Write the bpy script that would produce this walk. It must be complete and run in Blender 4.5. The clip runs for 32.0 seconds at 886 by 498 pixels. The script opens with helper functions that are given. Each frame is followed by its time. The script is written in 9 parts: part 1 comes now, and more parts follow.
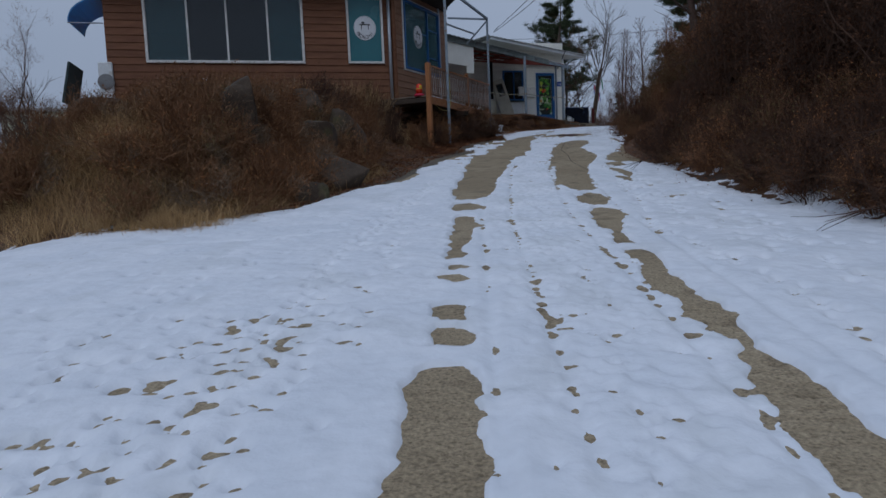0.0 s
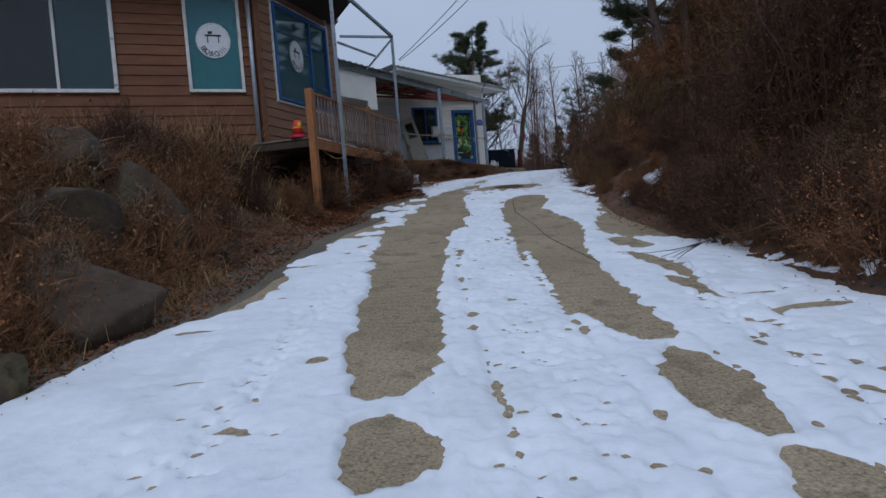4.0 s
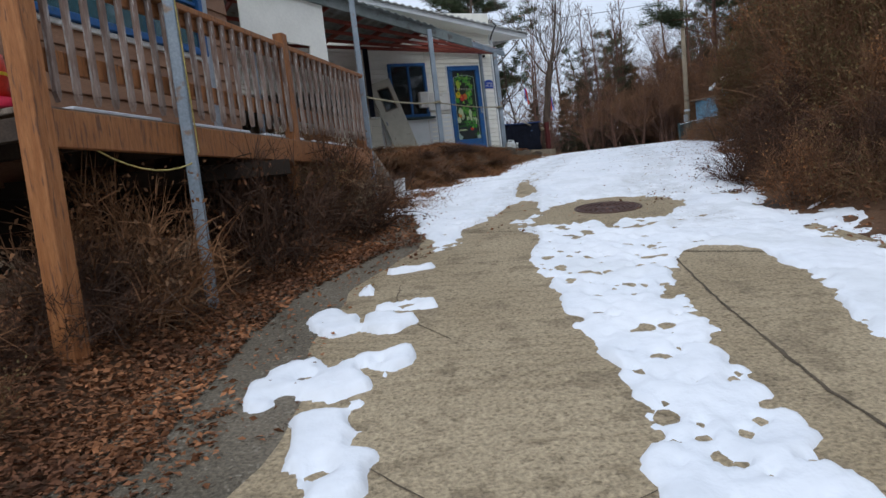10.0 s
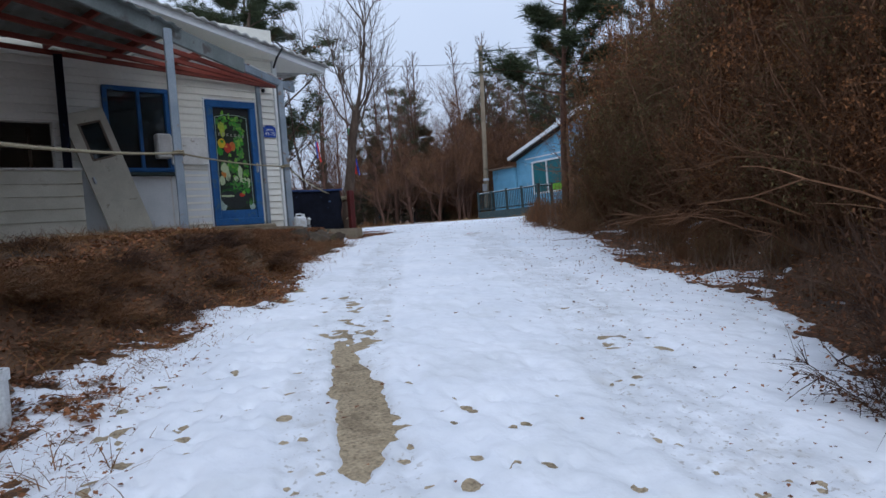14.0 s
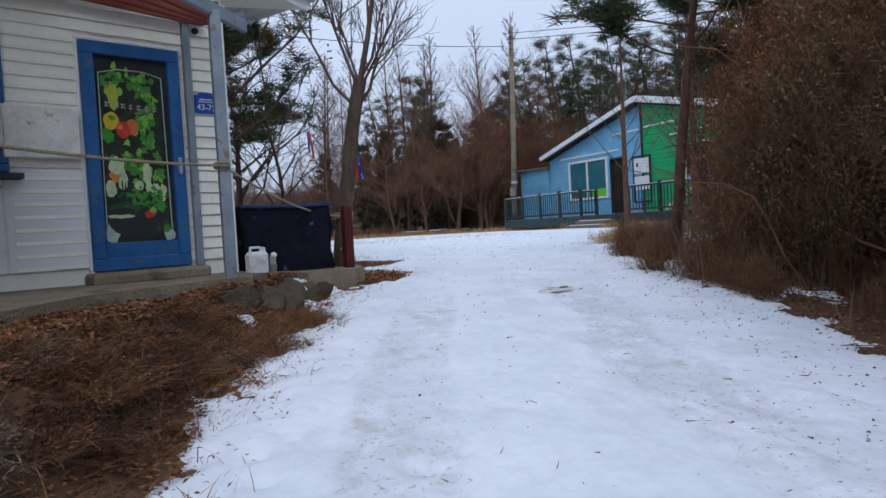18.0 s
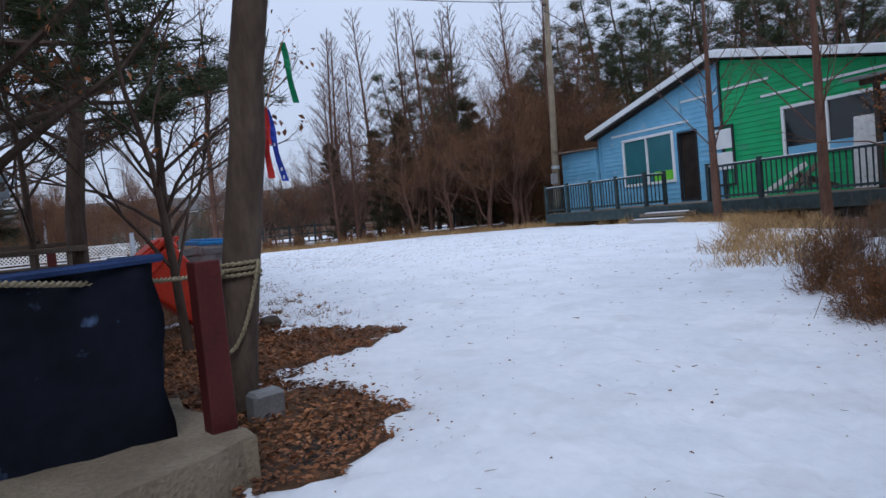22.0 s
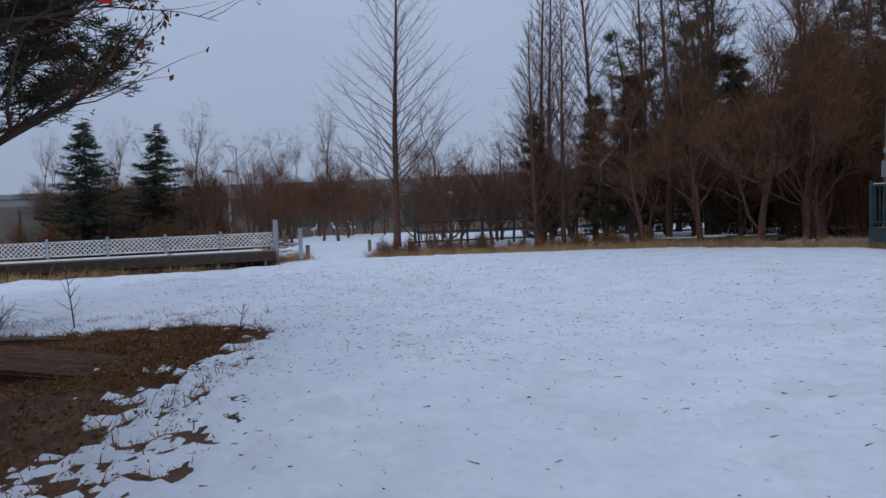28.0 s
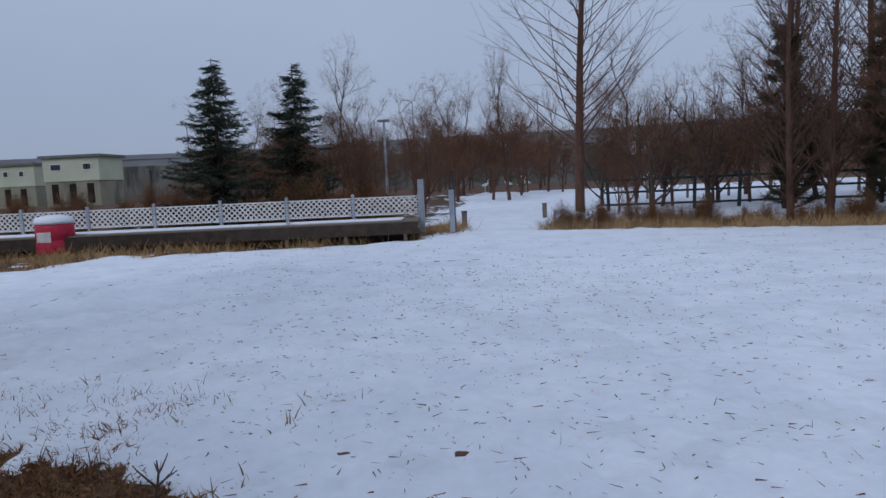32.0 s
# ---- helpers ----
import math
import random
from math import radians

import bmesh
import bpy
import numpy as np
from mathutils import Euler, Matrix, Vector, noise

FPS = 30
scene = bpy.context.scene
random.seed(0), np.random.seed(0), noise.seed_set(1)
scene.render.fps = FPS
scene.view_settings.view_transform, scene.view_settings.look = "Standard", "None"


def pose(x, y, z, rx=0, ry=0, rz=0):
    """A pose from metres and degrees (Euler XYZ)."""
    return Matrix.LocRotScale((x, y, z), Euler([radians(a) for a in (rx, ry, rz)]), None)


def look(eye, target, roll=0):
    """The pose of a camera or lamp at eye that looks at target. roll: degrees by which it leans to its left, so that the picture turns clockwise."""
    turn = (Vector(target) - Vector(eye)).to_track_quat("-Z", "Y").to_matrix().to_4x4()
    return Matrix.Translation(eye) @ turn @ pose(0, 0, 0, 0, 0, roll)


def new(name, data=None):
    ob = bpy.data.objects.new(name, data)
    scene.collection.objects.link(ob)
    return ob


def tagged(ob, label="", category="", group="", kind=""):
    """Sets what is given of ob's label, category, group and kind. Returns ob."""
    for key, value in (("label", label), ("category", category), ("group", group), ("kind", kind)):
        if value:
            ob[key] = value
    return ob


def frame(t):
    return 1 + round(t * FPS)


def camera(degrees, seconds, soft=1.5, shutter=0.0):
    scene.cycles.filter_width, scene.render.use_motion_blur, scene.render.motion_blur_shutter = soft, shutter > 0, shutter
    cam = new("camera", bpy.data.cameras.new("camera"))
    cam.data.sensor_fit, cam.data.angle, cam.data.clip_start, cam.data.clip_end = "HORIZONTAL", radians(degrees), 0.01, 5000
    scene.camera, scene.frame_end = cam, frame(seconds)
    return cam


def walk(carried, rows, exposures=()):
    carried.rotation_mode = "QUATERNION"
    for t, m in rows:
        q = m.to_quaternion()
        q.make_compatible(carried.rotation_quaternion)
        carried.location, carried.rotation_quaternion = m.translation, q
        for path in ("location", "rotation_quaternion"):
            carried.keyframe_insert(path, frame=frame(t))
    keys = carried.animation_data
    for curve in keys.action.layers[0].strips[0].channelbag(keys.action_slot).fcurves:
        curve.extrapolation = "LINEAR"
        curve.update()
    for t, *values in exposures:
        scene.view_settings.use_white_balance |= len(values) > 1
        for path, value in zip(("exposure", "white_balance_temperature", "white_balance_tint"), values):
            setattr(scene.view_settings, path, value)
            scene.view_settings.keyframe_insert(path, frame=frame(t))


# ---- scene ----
cam = camera(66.8, 32.0)
METRES, EYE = 45.0, 1.31
ROWS = [
    (0.0, 0.0, 0.0, 0.0, -0.23, -5.44, 2.4),
    (0.5, 0.0002, 0.0169, 0.0026, -1.94, -4.76, 3.44),
    (1.0, 0.0029, 0.0338, 0.0042, -3.03, -4.7, 3.67),
    (1.5, 0.0031, 0.0513, 0.006, -3.24, -4.87, 3.94),
    (2.0, 0.0044, 0.0683, 0.0073, -5.53, -3.01, 3.08),
    (2.5, 0.0038, 0.0853, 0.0093, -5.51, -2.67, 3.07),
    (3.0, 0.0045, 0.1011, 0.0114, -6.21, -2.94, 3.22),
    (3.5, 0.0048, 0.1172, 0.0136, -7.43, -2.58, 3.92),
    (5.5, 0.011, 0.1803, 0.0189, -8.76, -2.05, 5.3),
    (6.0, 0.0127, 0.1962, 0.0209, -9.68, -2.12, 4.95),
    (6.5, 0.0149, 0.2129, 0.0229, -11.99, -2.47, 5.34),
    (7.0, 0.0156, 0.2285, 0.0253, -10.62, -2.42, 5.26),
    (7.5, 0.0181, 0.2446, 0.027, -10.93, -1.66, 5.43),
    (8.0, 0.0183, 0.2606, 0.0293, -11.56, -1.6, 5.91),
    (8.5, 0.0214, 0.2759, 0.0313, -11.43, -1.61, 5.85),
    (9.0, 0.0221, 0.2915, 0.0337, -12.01, -3.14, 6.33),
    (9.5, 0.0251, 0.3073, 0.0355, -10.69, -3.61, 6.3),
    (10.0, 0.0264, 0.3234, 0.0379, -9.69, -4.55, 6.72),
    (10.5, 0.0295, 0.3392, 0.0397, -12.56, -4.77, 6.47),
    (11.0, 0.031, 0.3555, 0.0426, -13.69, -4.41, 6.73),
    (11.5, 0.0355, 0.37, 0.0449, -16.17, -2.78, 6.69),
    (12.0, 0.0393, 0.3858, 0.0473, -21.62, -2.49, 6.8),
    (12.5, 0.0437, 0.4007, 0.0493, -24.11, -0.28, 5.76),
    (13.0, 0.0486, 0.4158, 0.0512, -25.65, 0.57, 5.64),
    (13.5, 0.0535, 0.4306, 0.0529, -26.94, 0.43, 4.87),
    (14.0, 0.0583, 0.4455, 0.0558, -28.33, -1.78, 4.46),
    (14.5, 0.0623, 0.4586, 0.0583, -28.41, -1.7, 4.9),
    (16.5, 0.0863, 0.5141, 0.065, -29.77, -1.05, 5.55),
    (17.0, 0.0928, 0.5276, 0.0663, -26.59, -0.67, 4.78),
    (17.5, 0.0977, 0.5422, 0.0681, -26.58, -0.84, 4.0),
    (18.0, 0.1044, 0.5559, 0.0687, -27.62, -1.87, 3.24),
    (18.5, 0.1102, 0.5699, 0.0706, -27.81, -3.3, 3.66),
    (19.0, 0.1181, 0.5827, 0.0719, -27.64, -3.05, 3.32),
    (19.5, 0.1251, 0.5963, 0.0731, -29.15, -2.2, 4.25),
    (20.0, 0.1329, 0.6096, 0.074, -29.89, -1.89, 4.31),
    (20.5, 0.1397, 0.6236, 0.0751, -30.18, -1.86, 4.7),
    (21.0, 0.1466, 0.6374, 0.0756, -27.7, -0.91, 4.9),
    (21.5, 0.1541, 0.651, 0.0767, -27.86, -1.0, 5.07),
    (22.0, 0.1612, 0.6642, 0.0782, -25.3, -2.75, 5.46),
    (22.5, 0.1687, 0.6763, 0.0802, -24.36, -2.72, 5.12),
    (23.0, 0.175, 0.689, 0.0815, -19.88, -3.23, 4.86),
    (23.5, 0.1835, 0.7016, 0.0828, -19.85, -4.32, 4.47),
    (24.0, 0.1893, 0.7152, 0.0834, -20.08, -4.57, 3.97),
    (24.5, 0.1969, 0.7272, 0.0838, -20.01, -4.07, 3.86),
    (26.5, 0.2246, 0.781, 0.0837, -14.14, -3.7, 2.66),
    (27.0, 0.2272, 0.7959, 0.0845, -13.22, -4.15, 2.59),
    (27.5, 0.2314, 0.8098, 0.0852, -8.41, -4.01, 3.18),
    (28.0, 0.2331, 0.8249, 0.0858, -5.8, -2.6, 2.44),
    (28.5, 0.2355, 0.8389, 0.0861, 0.24, -2.73, 3.09),
    (29.0, 0.237, 0.8546, 0.0864, 1.98, -3.3, 3.23),
    (29.5, 0.2374, 0.8698, 0.0867, 4.72, -3.56, 3.06),
    (30.0, 0.238, 0.8854, 0.0876, 6.83, -3.62, 2.7),
    (30.5, 0.2366, 0.9007, 0.0876, 8.76, -2.92, 2.54),
    (31.0, 0.2361, 0.9171, 0.0877, 10.6, -4.33, 3.46),
    (31.5, 0.2338, 0.9317, 0.088, 10.87, -5.64, 3.3),
    (32.0, 0.233, 0.9473, 0.0889, 9.13, -5.89, 2.61),
]
EXPOSURES = [
    (0.0, -0.95, 5400, 10), (2.5, -0.85, 5400, 10), (3.5, -0.68, 5400, 10), (5.5, -0.08, 5600, 10), (8.0, 0.04, 5900, 9), (9.0, 0.22, 5900, 8), (11.5, 0.28, 5900, 8),
    (13.0, 0.2, 5900, 9), (14.0, 0.1, 5550, 10), (17.0, 0.12, 5600, 10), (18.5, 0.1, 5600, 11), (21.0, 0.08, 5600, 12), (23.0, -0.08, 5500, 12),
    (27.0, -0.62, 5400, 12), (29.0, -0.58, 5400, 12), (32.0, -0.58, 5400, 12),
]
walk(cam, [(t, pose(0, 0, EYE) @ pose(METRES * x, METRES * y, METRES * z, 90 + pitch, roll, yaw)) for t, x, y, z, yaw, pitch, roll in ROWS], EXPOSURES)

# ---- overcast light ----
world = bpy.data.worlds.new("overcast_sky")
scene.world = world
world.use_nodes = True
wn, wl = world.node_tree.nodes, world.node_tree.links
wn.clear()
sky = wn.new("ShaderNodeTexSky")
sky.sky_type = "NISHITA"
sky.sun_disc = False
sky.sun_elevation, sky.sun_rotation = radians(35), radians(200)
sky.air_density, sky.dust_density = 1.0, 3.0
skydim = wn.new("ShaderNodeVectorMath")
skydim.operation = "SCALE"
skydim.inputs[3].default_value = 0.06
wl.new(sky.outputs[0], skydim.inputs[0])
gcoord = wn.new("ShaderNodeTexCoord")
gnoise = wn.new("ShaderNodeTexNoise")
gnoise.inputs["Scale"].default_value, gnoise.inputs["Detail"].default_value = 1.6, 4.0
wl.new(gcoord.outputs["Generated"], gnoise.inputs["Vector"])
gramp = wn.new("ShaderNodeValToRGB")
gramp.color_ramp.elements[0].position, gramp.color_ramp.elements[0].color = 0.3, (0.60, 0.64, 0.72, 1)
gramp.color_ramp.elements[1].position, gramp.color_ramp.elements[1].color = 0.75, (0.72, 0.75, 0.81, 1)
wl.new(gnoise.outputs[0], gramp.inputs[0])
gsep = wn.new("ShaderNodeSeparateXYZ")
wl.new(gcoord.outputs["Generated"], gsep.inputs[0])
gup = wn.new("ShaderNodeMapRange")
gup.inputs[1].default_value, gup.inputs[2].default_value = 0.0, 1.0
gup.inputs[3].default_value, gup.inputs[4].default_value = 0.90, 1.46
wl.new(gsep.outputs[2], gup.inputs[0])
gdome = wn.new("ShaderNodeVectorMath")
gdome.operation = "SCALE"
wl.new(gramp.outputs[0], gdome.inputs[0])
wl.new(gup.outputs[0], gdome.inputs[3])
wmix = wn.new("ShaderNodeMix")
wmix.data_type = "RGBA"
wmix.inputs[0].default_value = 0.85
wl.new(skydim.outputs[0], wmix.inputs[6])
wl.new(gdome.outputs[0], wmix.inputs[7])
wbg = wn.new("ShaderNodeBackground")
wbg.inputs[1].default_value = 1.0
wl.new(wmix.outputs[2], wbg.inputs[0])
wout = wn.new("ShaderNodeOutputWorld")
wl.new(wbg.outputs[0], wout.inputs[0])
sun = new("sun", bpy.data.lights.new("sun", "SUN"))
sun.data.energy, sun.data.angle, sun.data.color = 0.75, radians(25), (1.0, 0.96, 0.9)
sun.matrix_world = look((0, 0, 50), (math.sin(radians(200)) * -40, math.cos(radians(200)) * -40, 15))

# ---- materials ----
MATS = {}


def surf(name, c1, c2, scale=6.0, rough=0.8, bump=0.15, metal=0.0, fine=60.0, vary=0.0, stretch=(1, 1, 1), local=False, c3=None, c3_at=0.62, c3_scale=1.5, spec=0.3, islands=0.0, grit=0.25):
    """A worn surface: two colours mixed by broad noise, fine grain, optional third colour in blotches, bump."""
    m = bpy.data.materials.new(name)
    m.use_nodes = True
    n, l = m.node_tree.nodes, m.node_tree.links
    b = n["Principled BSDF"]
    if local:
        co = n.new("ShaderNodeTexCoord").outputs["Object"]
    else:
        co = n.new("ShaderNodeNewGeometry").outputs["Position"]
    mp = n.new("ShaderNodeMapping")
    mp.inputs["Scale"].default_value = stretch
    l.new(co, mp.inputs["Vector"])

    def noise_tex(s, d=4.0):
        t = n.new("ShaderNodeTexNoise")
        t.inputs["Scale"].default_value, t.inputs["Detail"].default_value = s, d
        l.new(mp.outputs[0], t.inputs["Vector"])
        return t.outputs[0]

    def mix(fac, a, c):
        x = n.new("ShaderNodeMix")
        x.data_type = "RGBA"
        for i, v in ((0, fac), (6, a), (7, c)):
            if isinstance(v, (float, int)):
                x.inputs[i].default_value = v
            elif isinstance(v, tuple):
                x.inputs[i].default_value = (*v, 1)
            else:
                l.new(v, x.inputs[i])
        return x.outputs[2]

    def ramp(v, lo, hi):
        r = n.new("ShaderNodeMapRange")
        r.inputs[1].default_value, r.inputs[2].default_value = lo, hi
        l.new(v, r.inputs[0])
        return r.outputs[0]

    broad, grain = noise_tex(scale), noise_tex(fine, 3.0)
    col = mix(ramp(broad, 0.35, 0.65), c1, c2)
    if c3:
        col = mix(ramp(noise_tex(c3_scale, 6.0), c3_at - 0.03, c3_at + 0.05), col, c3)
    dark = mix(ramp(grain, 0.2, 0.8), (1 - grit,) * 3, (1 + grit * 0.8,) * 3)
    mul = n.new("ShaderNodeMix")
    mul.data_type, mul.blend_type = "RGBA", "MULTIPLY"
    mul.inputs[0].default_value = 1.0
    l.new(col, mul.inputs[6])
    l.new(dark, mul.inputs[7])
    out = mul.outputs[2]
    if vary or islands:
        if islands:
            rv = n.new("ShaderNodeNewGeometry").outputs["Random Per Island"]
        else:
            rv = n.new("ShaderNodeObjectInfo").outputs["Random"]
        amount = vary or islands
        r = n.new("ShaderNodeMapRange")
        r.inputs[3].default_value, r.inputs[4].default_value = 1 - amount, 1 + amount
        l.new(rv, r.inputs[0])
        hs = n.new("ShaderNodeHueSaturation")
        l.new(r.outputs[0], hs.inputs["Value"])
        l.new(out, hs.inputs["Color"])
        out = hs.outputs[0]
    l.new(out, b.inputs["Base Color"])
    rr = n.new("ShaderNodeMapRange")
    rr.inputs[3].default_value, rr.inputs[4].default_value = max(rough - 0.12, 0.05), min(rough + 0.1, 1.0)
    l.new(broad, rr.inputs[0])
    l.new(rr.outputs[0], b.inputs["Roughness"])
    b.inputs["Metallic"].default_value = metal
    b.inputs["Specular IOR Level"].default_value = spec
    if bump:
        bp = n.new("ShaderNodeBump")
        bp.inputs["Strength"].default_value, bp.inputs["Distance"].default_value = bump, 0.02
        l.new(grain, bp.inputs["Height"])
        l.new(bp.outputs[0], b.inputs["Normal"])
    MATS[name] = m
    return m


SNOW = surf("snow", (0.78, 0.80, 0.84), (0.86, 0.87, 0.90), 1.7, 0.75, 0.6, fine=11.0, spec=0.2, grit=0.06, c3=(0.76, 0.775, 0.80), c3_at=0.57, c3_scale=1.6)
SOIL = surf("soil", (0.095, 0.050, 0.027), (0.145, 0.080, 0.043), 4.0, 0.95, 0.6, fine=40.0, c3=(0.06, 0.045, 0.035), c3_scale=1.1)
CONCRETE = surf("road_concrete", (0.345, 0.268, 0.165), (0.43, 0.342, 0.22), 0.9, 0.9, 0.9, fine=55.0, c3=(0.29, 0.226, 0.142), c3_at=0.58, c3_scale=4.0, grit=0.5)
SHOULDER = surf("old_grey_concrete", (0.135, 0.112, 0.08), (0.19, 0.158, 0.115), 1.4, 0.95, 1.0, fine=60.0, c3=(0.22, 0.19, 0.145), c3_at=0.62, c3_scale=30.0, grit=0.55)
JOINT = surf("joint_dirt", (0.07, 0.054, 0.036), (0.12, 0.092, 0.062), 9.0, 0.95, 0.3)


def packed_lanes(m):
    """Where wheels have packed the snow it is greyer and specked with dirt."""
    n, l = m.node_tree.nodes, m.node_tree.links
    b = n["Principled BSDF"]
    wear = n.new("ShaderNodeAttribute")
    wear.attribute_name = "worn"
    pos = n.new("ShaderNodeNewGeometry").outputs["Position"]

    def layer(old, colour, scale, lo, hi, most):
        t = n.new("ShaderNodeTexNoise")
        t.inputs["Scale"].default_value, t.inputs["Detail"].default_value = scale, 5.0
        l.new(pos, t.inputs["Vector"])
        r = n.new("ShaderNodeMapRange")
        r.inputs[1].default_value, r.inputs[2].default_value, r.inputs[4].default_value = lo, hi, most
        l.new(t.outputs[0], r.inputs[0])
        k = n.new("ShaderNodeMath")
        k.operation = "MULTIPLY"
        l.new(r.outputs[0], k.inputs[0])
        l.new(wear.outputs["Fac"], k.inputs[1])
        x = n.new("ShaderNodeMix")
        x.data_type = "RGBA"
        l.new(k.outputs[0], x.inputs[0])
        l.new(old, x.inputs[6])
        x.inputs[7].default_value = (*colour, 1)
        return x.outputs[2]

    col = layer(b.inputs["Base Color"].links[0].from_socket, (0.64, 0.65, 0.67), 6.0, 0.35, 0.65, 0.95)
    col = layer(col, (0.36, 0.32, 0.27), 34.0, 0.60, 0.68, 0.7)
    col = layer(col, (0.50, 0.48, 0.45), 4.0, 0.58, 0.68, 0.55)
    l.new(col, b.inputs["Base Color"])


packed_lanes(SNOW)


def broom_marks(m):
    """Fine ridges across the lane, worn away in places."""
    n, l = m.node_tree.nodes, m.node_tree.links
    b = n["Principled BSDF"]
    pos = n.new("ShaderNodeNewGeometry").outputs["Position"]
    turn = n.new("ShaderNodeMapping")
    turn.inputs["Rotation"].default_value = (0, 0, radians(14))
    l.new(pos, turn.inputs["Vector"])
    wave = n.new("ShaderNodeTexWave")
    wave.bands_direction = "Y"
    for k, v in (("Scale", 2.6), ("Distortion", 7.0), ("Detail", 4.0), ("Detail Scale", 1.6)):
        wave.inputs[k].default_value = v
    l.new(turn.outputs[0], wave.inputs["Vector"])
    worn = n.new("ShaderNodeTexNoise")
    worn.inputs["Scale"].default_value = 1.1
    l.new(pos, worn.inputs["Vector"])
    keepr = n.new("ShaderNodeMapRange")
    keepr.inputs[1].default_value, keepr.inputs[2].default_value = 0.38, 0.58
    l.new(worn.outputs[0], keepr.inputs[0])
    line = n.new("ShaderNodeMapRange")
    line.inputs[1].default_value, line.inputs[2].default_value = 0.55, 0.95
    l.new(wave.outputs["Fac"], line.inputs[0])
    amount = n.new("ShaderNodeMath")
    amount.operation = "MULTIPLY"
    l.new(keepr.outputs[0], amount.inputs[0])
    l.new(line.outputs[0], amount.inputs[1])
    bump = n.new("ShaderNodeBump")
    bump.inputs["Strength"].default_value, bump.inputs["Distance"].default_value = 0.45, 0.006
    bump.invert = True
    l.new(amount.outputs[0], bump.inputs["Height"])
    l.new(b.inputs["Normal"].links[0].from_socket, bump.inputs["Normal"])
    l.new(bump.outputs[0], b.inputs["Normal"])
    old = b.inputs["Base Color"].links[0].from_socket
    mx = n.new("ShaderNodeMix")
    mx.data_type = "RGBA"
    mx.blend_type = "MULTIPLY"
    half = n.new("ShaderNodeMath")
    half.operation = "MULTIPLY"
    half.inputs[1].default_value = 0.24
    l.new(amount.outputs[0], half.inputs[0])
    l.new(half.outputs[0], mx.inputs[0])
    l.new(old, mx.inputs[6])
    mx.inputs[7].default_value = (0.5, 0.47, 0.42, 1)
    pits = n.new("ShaderNodeTexNoise")
    pits.inputs["Scale"].default_value, pits.inputs["Detail"].default_value = 34.0, 3.0
    l.new(pos, pits.inputs["Vector"])
    pm = n.new("ShaderNodeMapRange")
    pm.inputs[1].default_value, pm.inputs[2].default_value, pm.inputs[4].default_value = 0.56, 0.66, 0.6
    l.new(pits.outputs[0], pm.inputs[0])
    mp = n.new("ShaderNodeMix")
    mp.data_type = "RGBA"
    mp.blend_type = "MULTIPLY"
    l.new(pm.outputs[0], mp.inputs[0])
    l.new(mx.outputs[2], mp.inputs[6])
    mp.inputs[7].default_value = (0.45, 0.43, 0.40, 1)
    l.new(mp.outputs[2], b.inputs["Base Color"])


broom_marks(CONCRETE)
PLINTH = surf("plinth_concrete", (0.19, 0.15, 0.102), (0.26, 0.212, 0.148), 3.0, 0.9, 0.8, fine=40.0, c3=(0.09, 0.082, 0.055), c3_scale=2.0)
RUBBLE = surf("broken_concrete", (0.07, 0.054, 0.038), (0.12, 0.094, 0.066), 6.0, 0.95, 1.0, fine=45.0, c3=(0.07, 0.05, 0.03), c3_scale=5.0)
ROCK = surf("boulder", (0.05, 0.034, 0.022), (0.088, 0.064, 0.044), 2.5, 0.9, 0.9, fine=18.0, c3=(0.085, 0.072, 0.034), c3_at=0.60, c3_scale=1.6)
BROWNSIDE = surf("brown_siding", (0.15, 0.062, 0.03), (0.20, 0.09, 0.045), 2.0, 0.7, 0.25, fine=30.0, vary=0.1, stretch=(1, 1, 6))
TANSIDE = surf("tan_siding", (0.25, 0.13, 0.075), (0.30, 0.165, 0.095), 2.0, 0.7, 0.25, fine=30.0, vary=0.08, stretch=(1, 1, 6))
# near-black that stands in for shade in gaps, undersides and dark interiors
DARKSHADE = surf("dark_gap", (0.02, 0.014, 0.01), (0.035, 0.025, 0.018), 3.0, 0.95, 0.0)
WHITESIDE = surf("white_siding", (0.78, 0.76, 0.68), (0.84, 0.82, 0.74), 2.0, 0.55, 0.1, fine=25.0, vary=0.05, grit=0.06)
WHITEPAINT = surf("weathered_white_paint", (0.62, 0.60, 0.56), (0.75, 0.73, 0.69), 7.0, 0.6, 0.2, fine=35.0, c3=(0.36, 0.31, 0.25), c3_at=0.66, c3_scale=9.0, grit=0.1)
CLEANWHITE = surf("white_frame", (0.70, 0.72, 0.72), (0.78, 0.79, 0.79), 3.0, 0.45, 0.05, grit=0.06)
WARMWOOD = surf("stained_deck_wood", (0.27, 0.105, 0.035), (0.37, 0.16, 0.06), 5.0, 0.65, 0.3, fine=30.0, vary=0.15, stretch=(9, 9, 1), local=True, c3=(0.16, 0.075, 0.04), c3_at=0.6, c3_scale=6.0)
GREYWOOD = surf("weathered_wood", (0.15, 0.115, 0.085), (0.22, 0.175, 0.135), 5.0, 0.8, 0.4, fine=30.0, vary=0.15, stretch=(9, 9, 1), local=True)
BALUSTER = surf("faded_baluster_wood", (0.19, 0.125, 0.095), (0.30, 0.23, 0.19), 5.0, 0.75, 0.3, fine=30.0, vary=0.25, stretch=(6, 6, 1), local=True, c3=(0.46, 0.43, 0.40), c3_at=0.60, c3_scale=7.0)
STEEL = surf("painted_steel", (0.20, 0.24, 0.28), (0.27, 0.31, 0.35), 4.0, 0.5, 0.1, metal=0.2, c3=(0.22, 0.16, 0.12), c3_at=0.64, c3_scale=9.0)
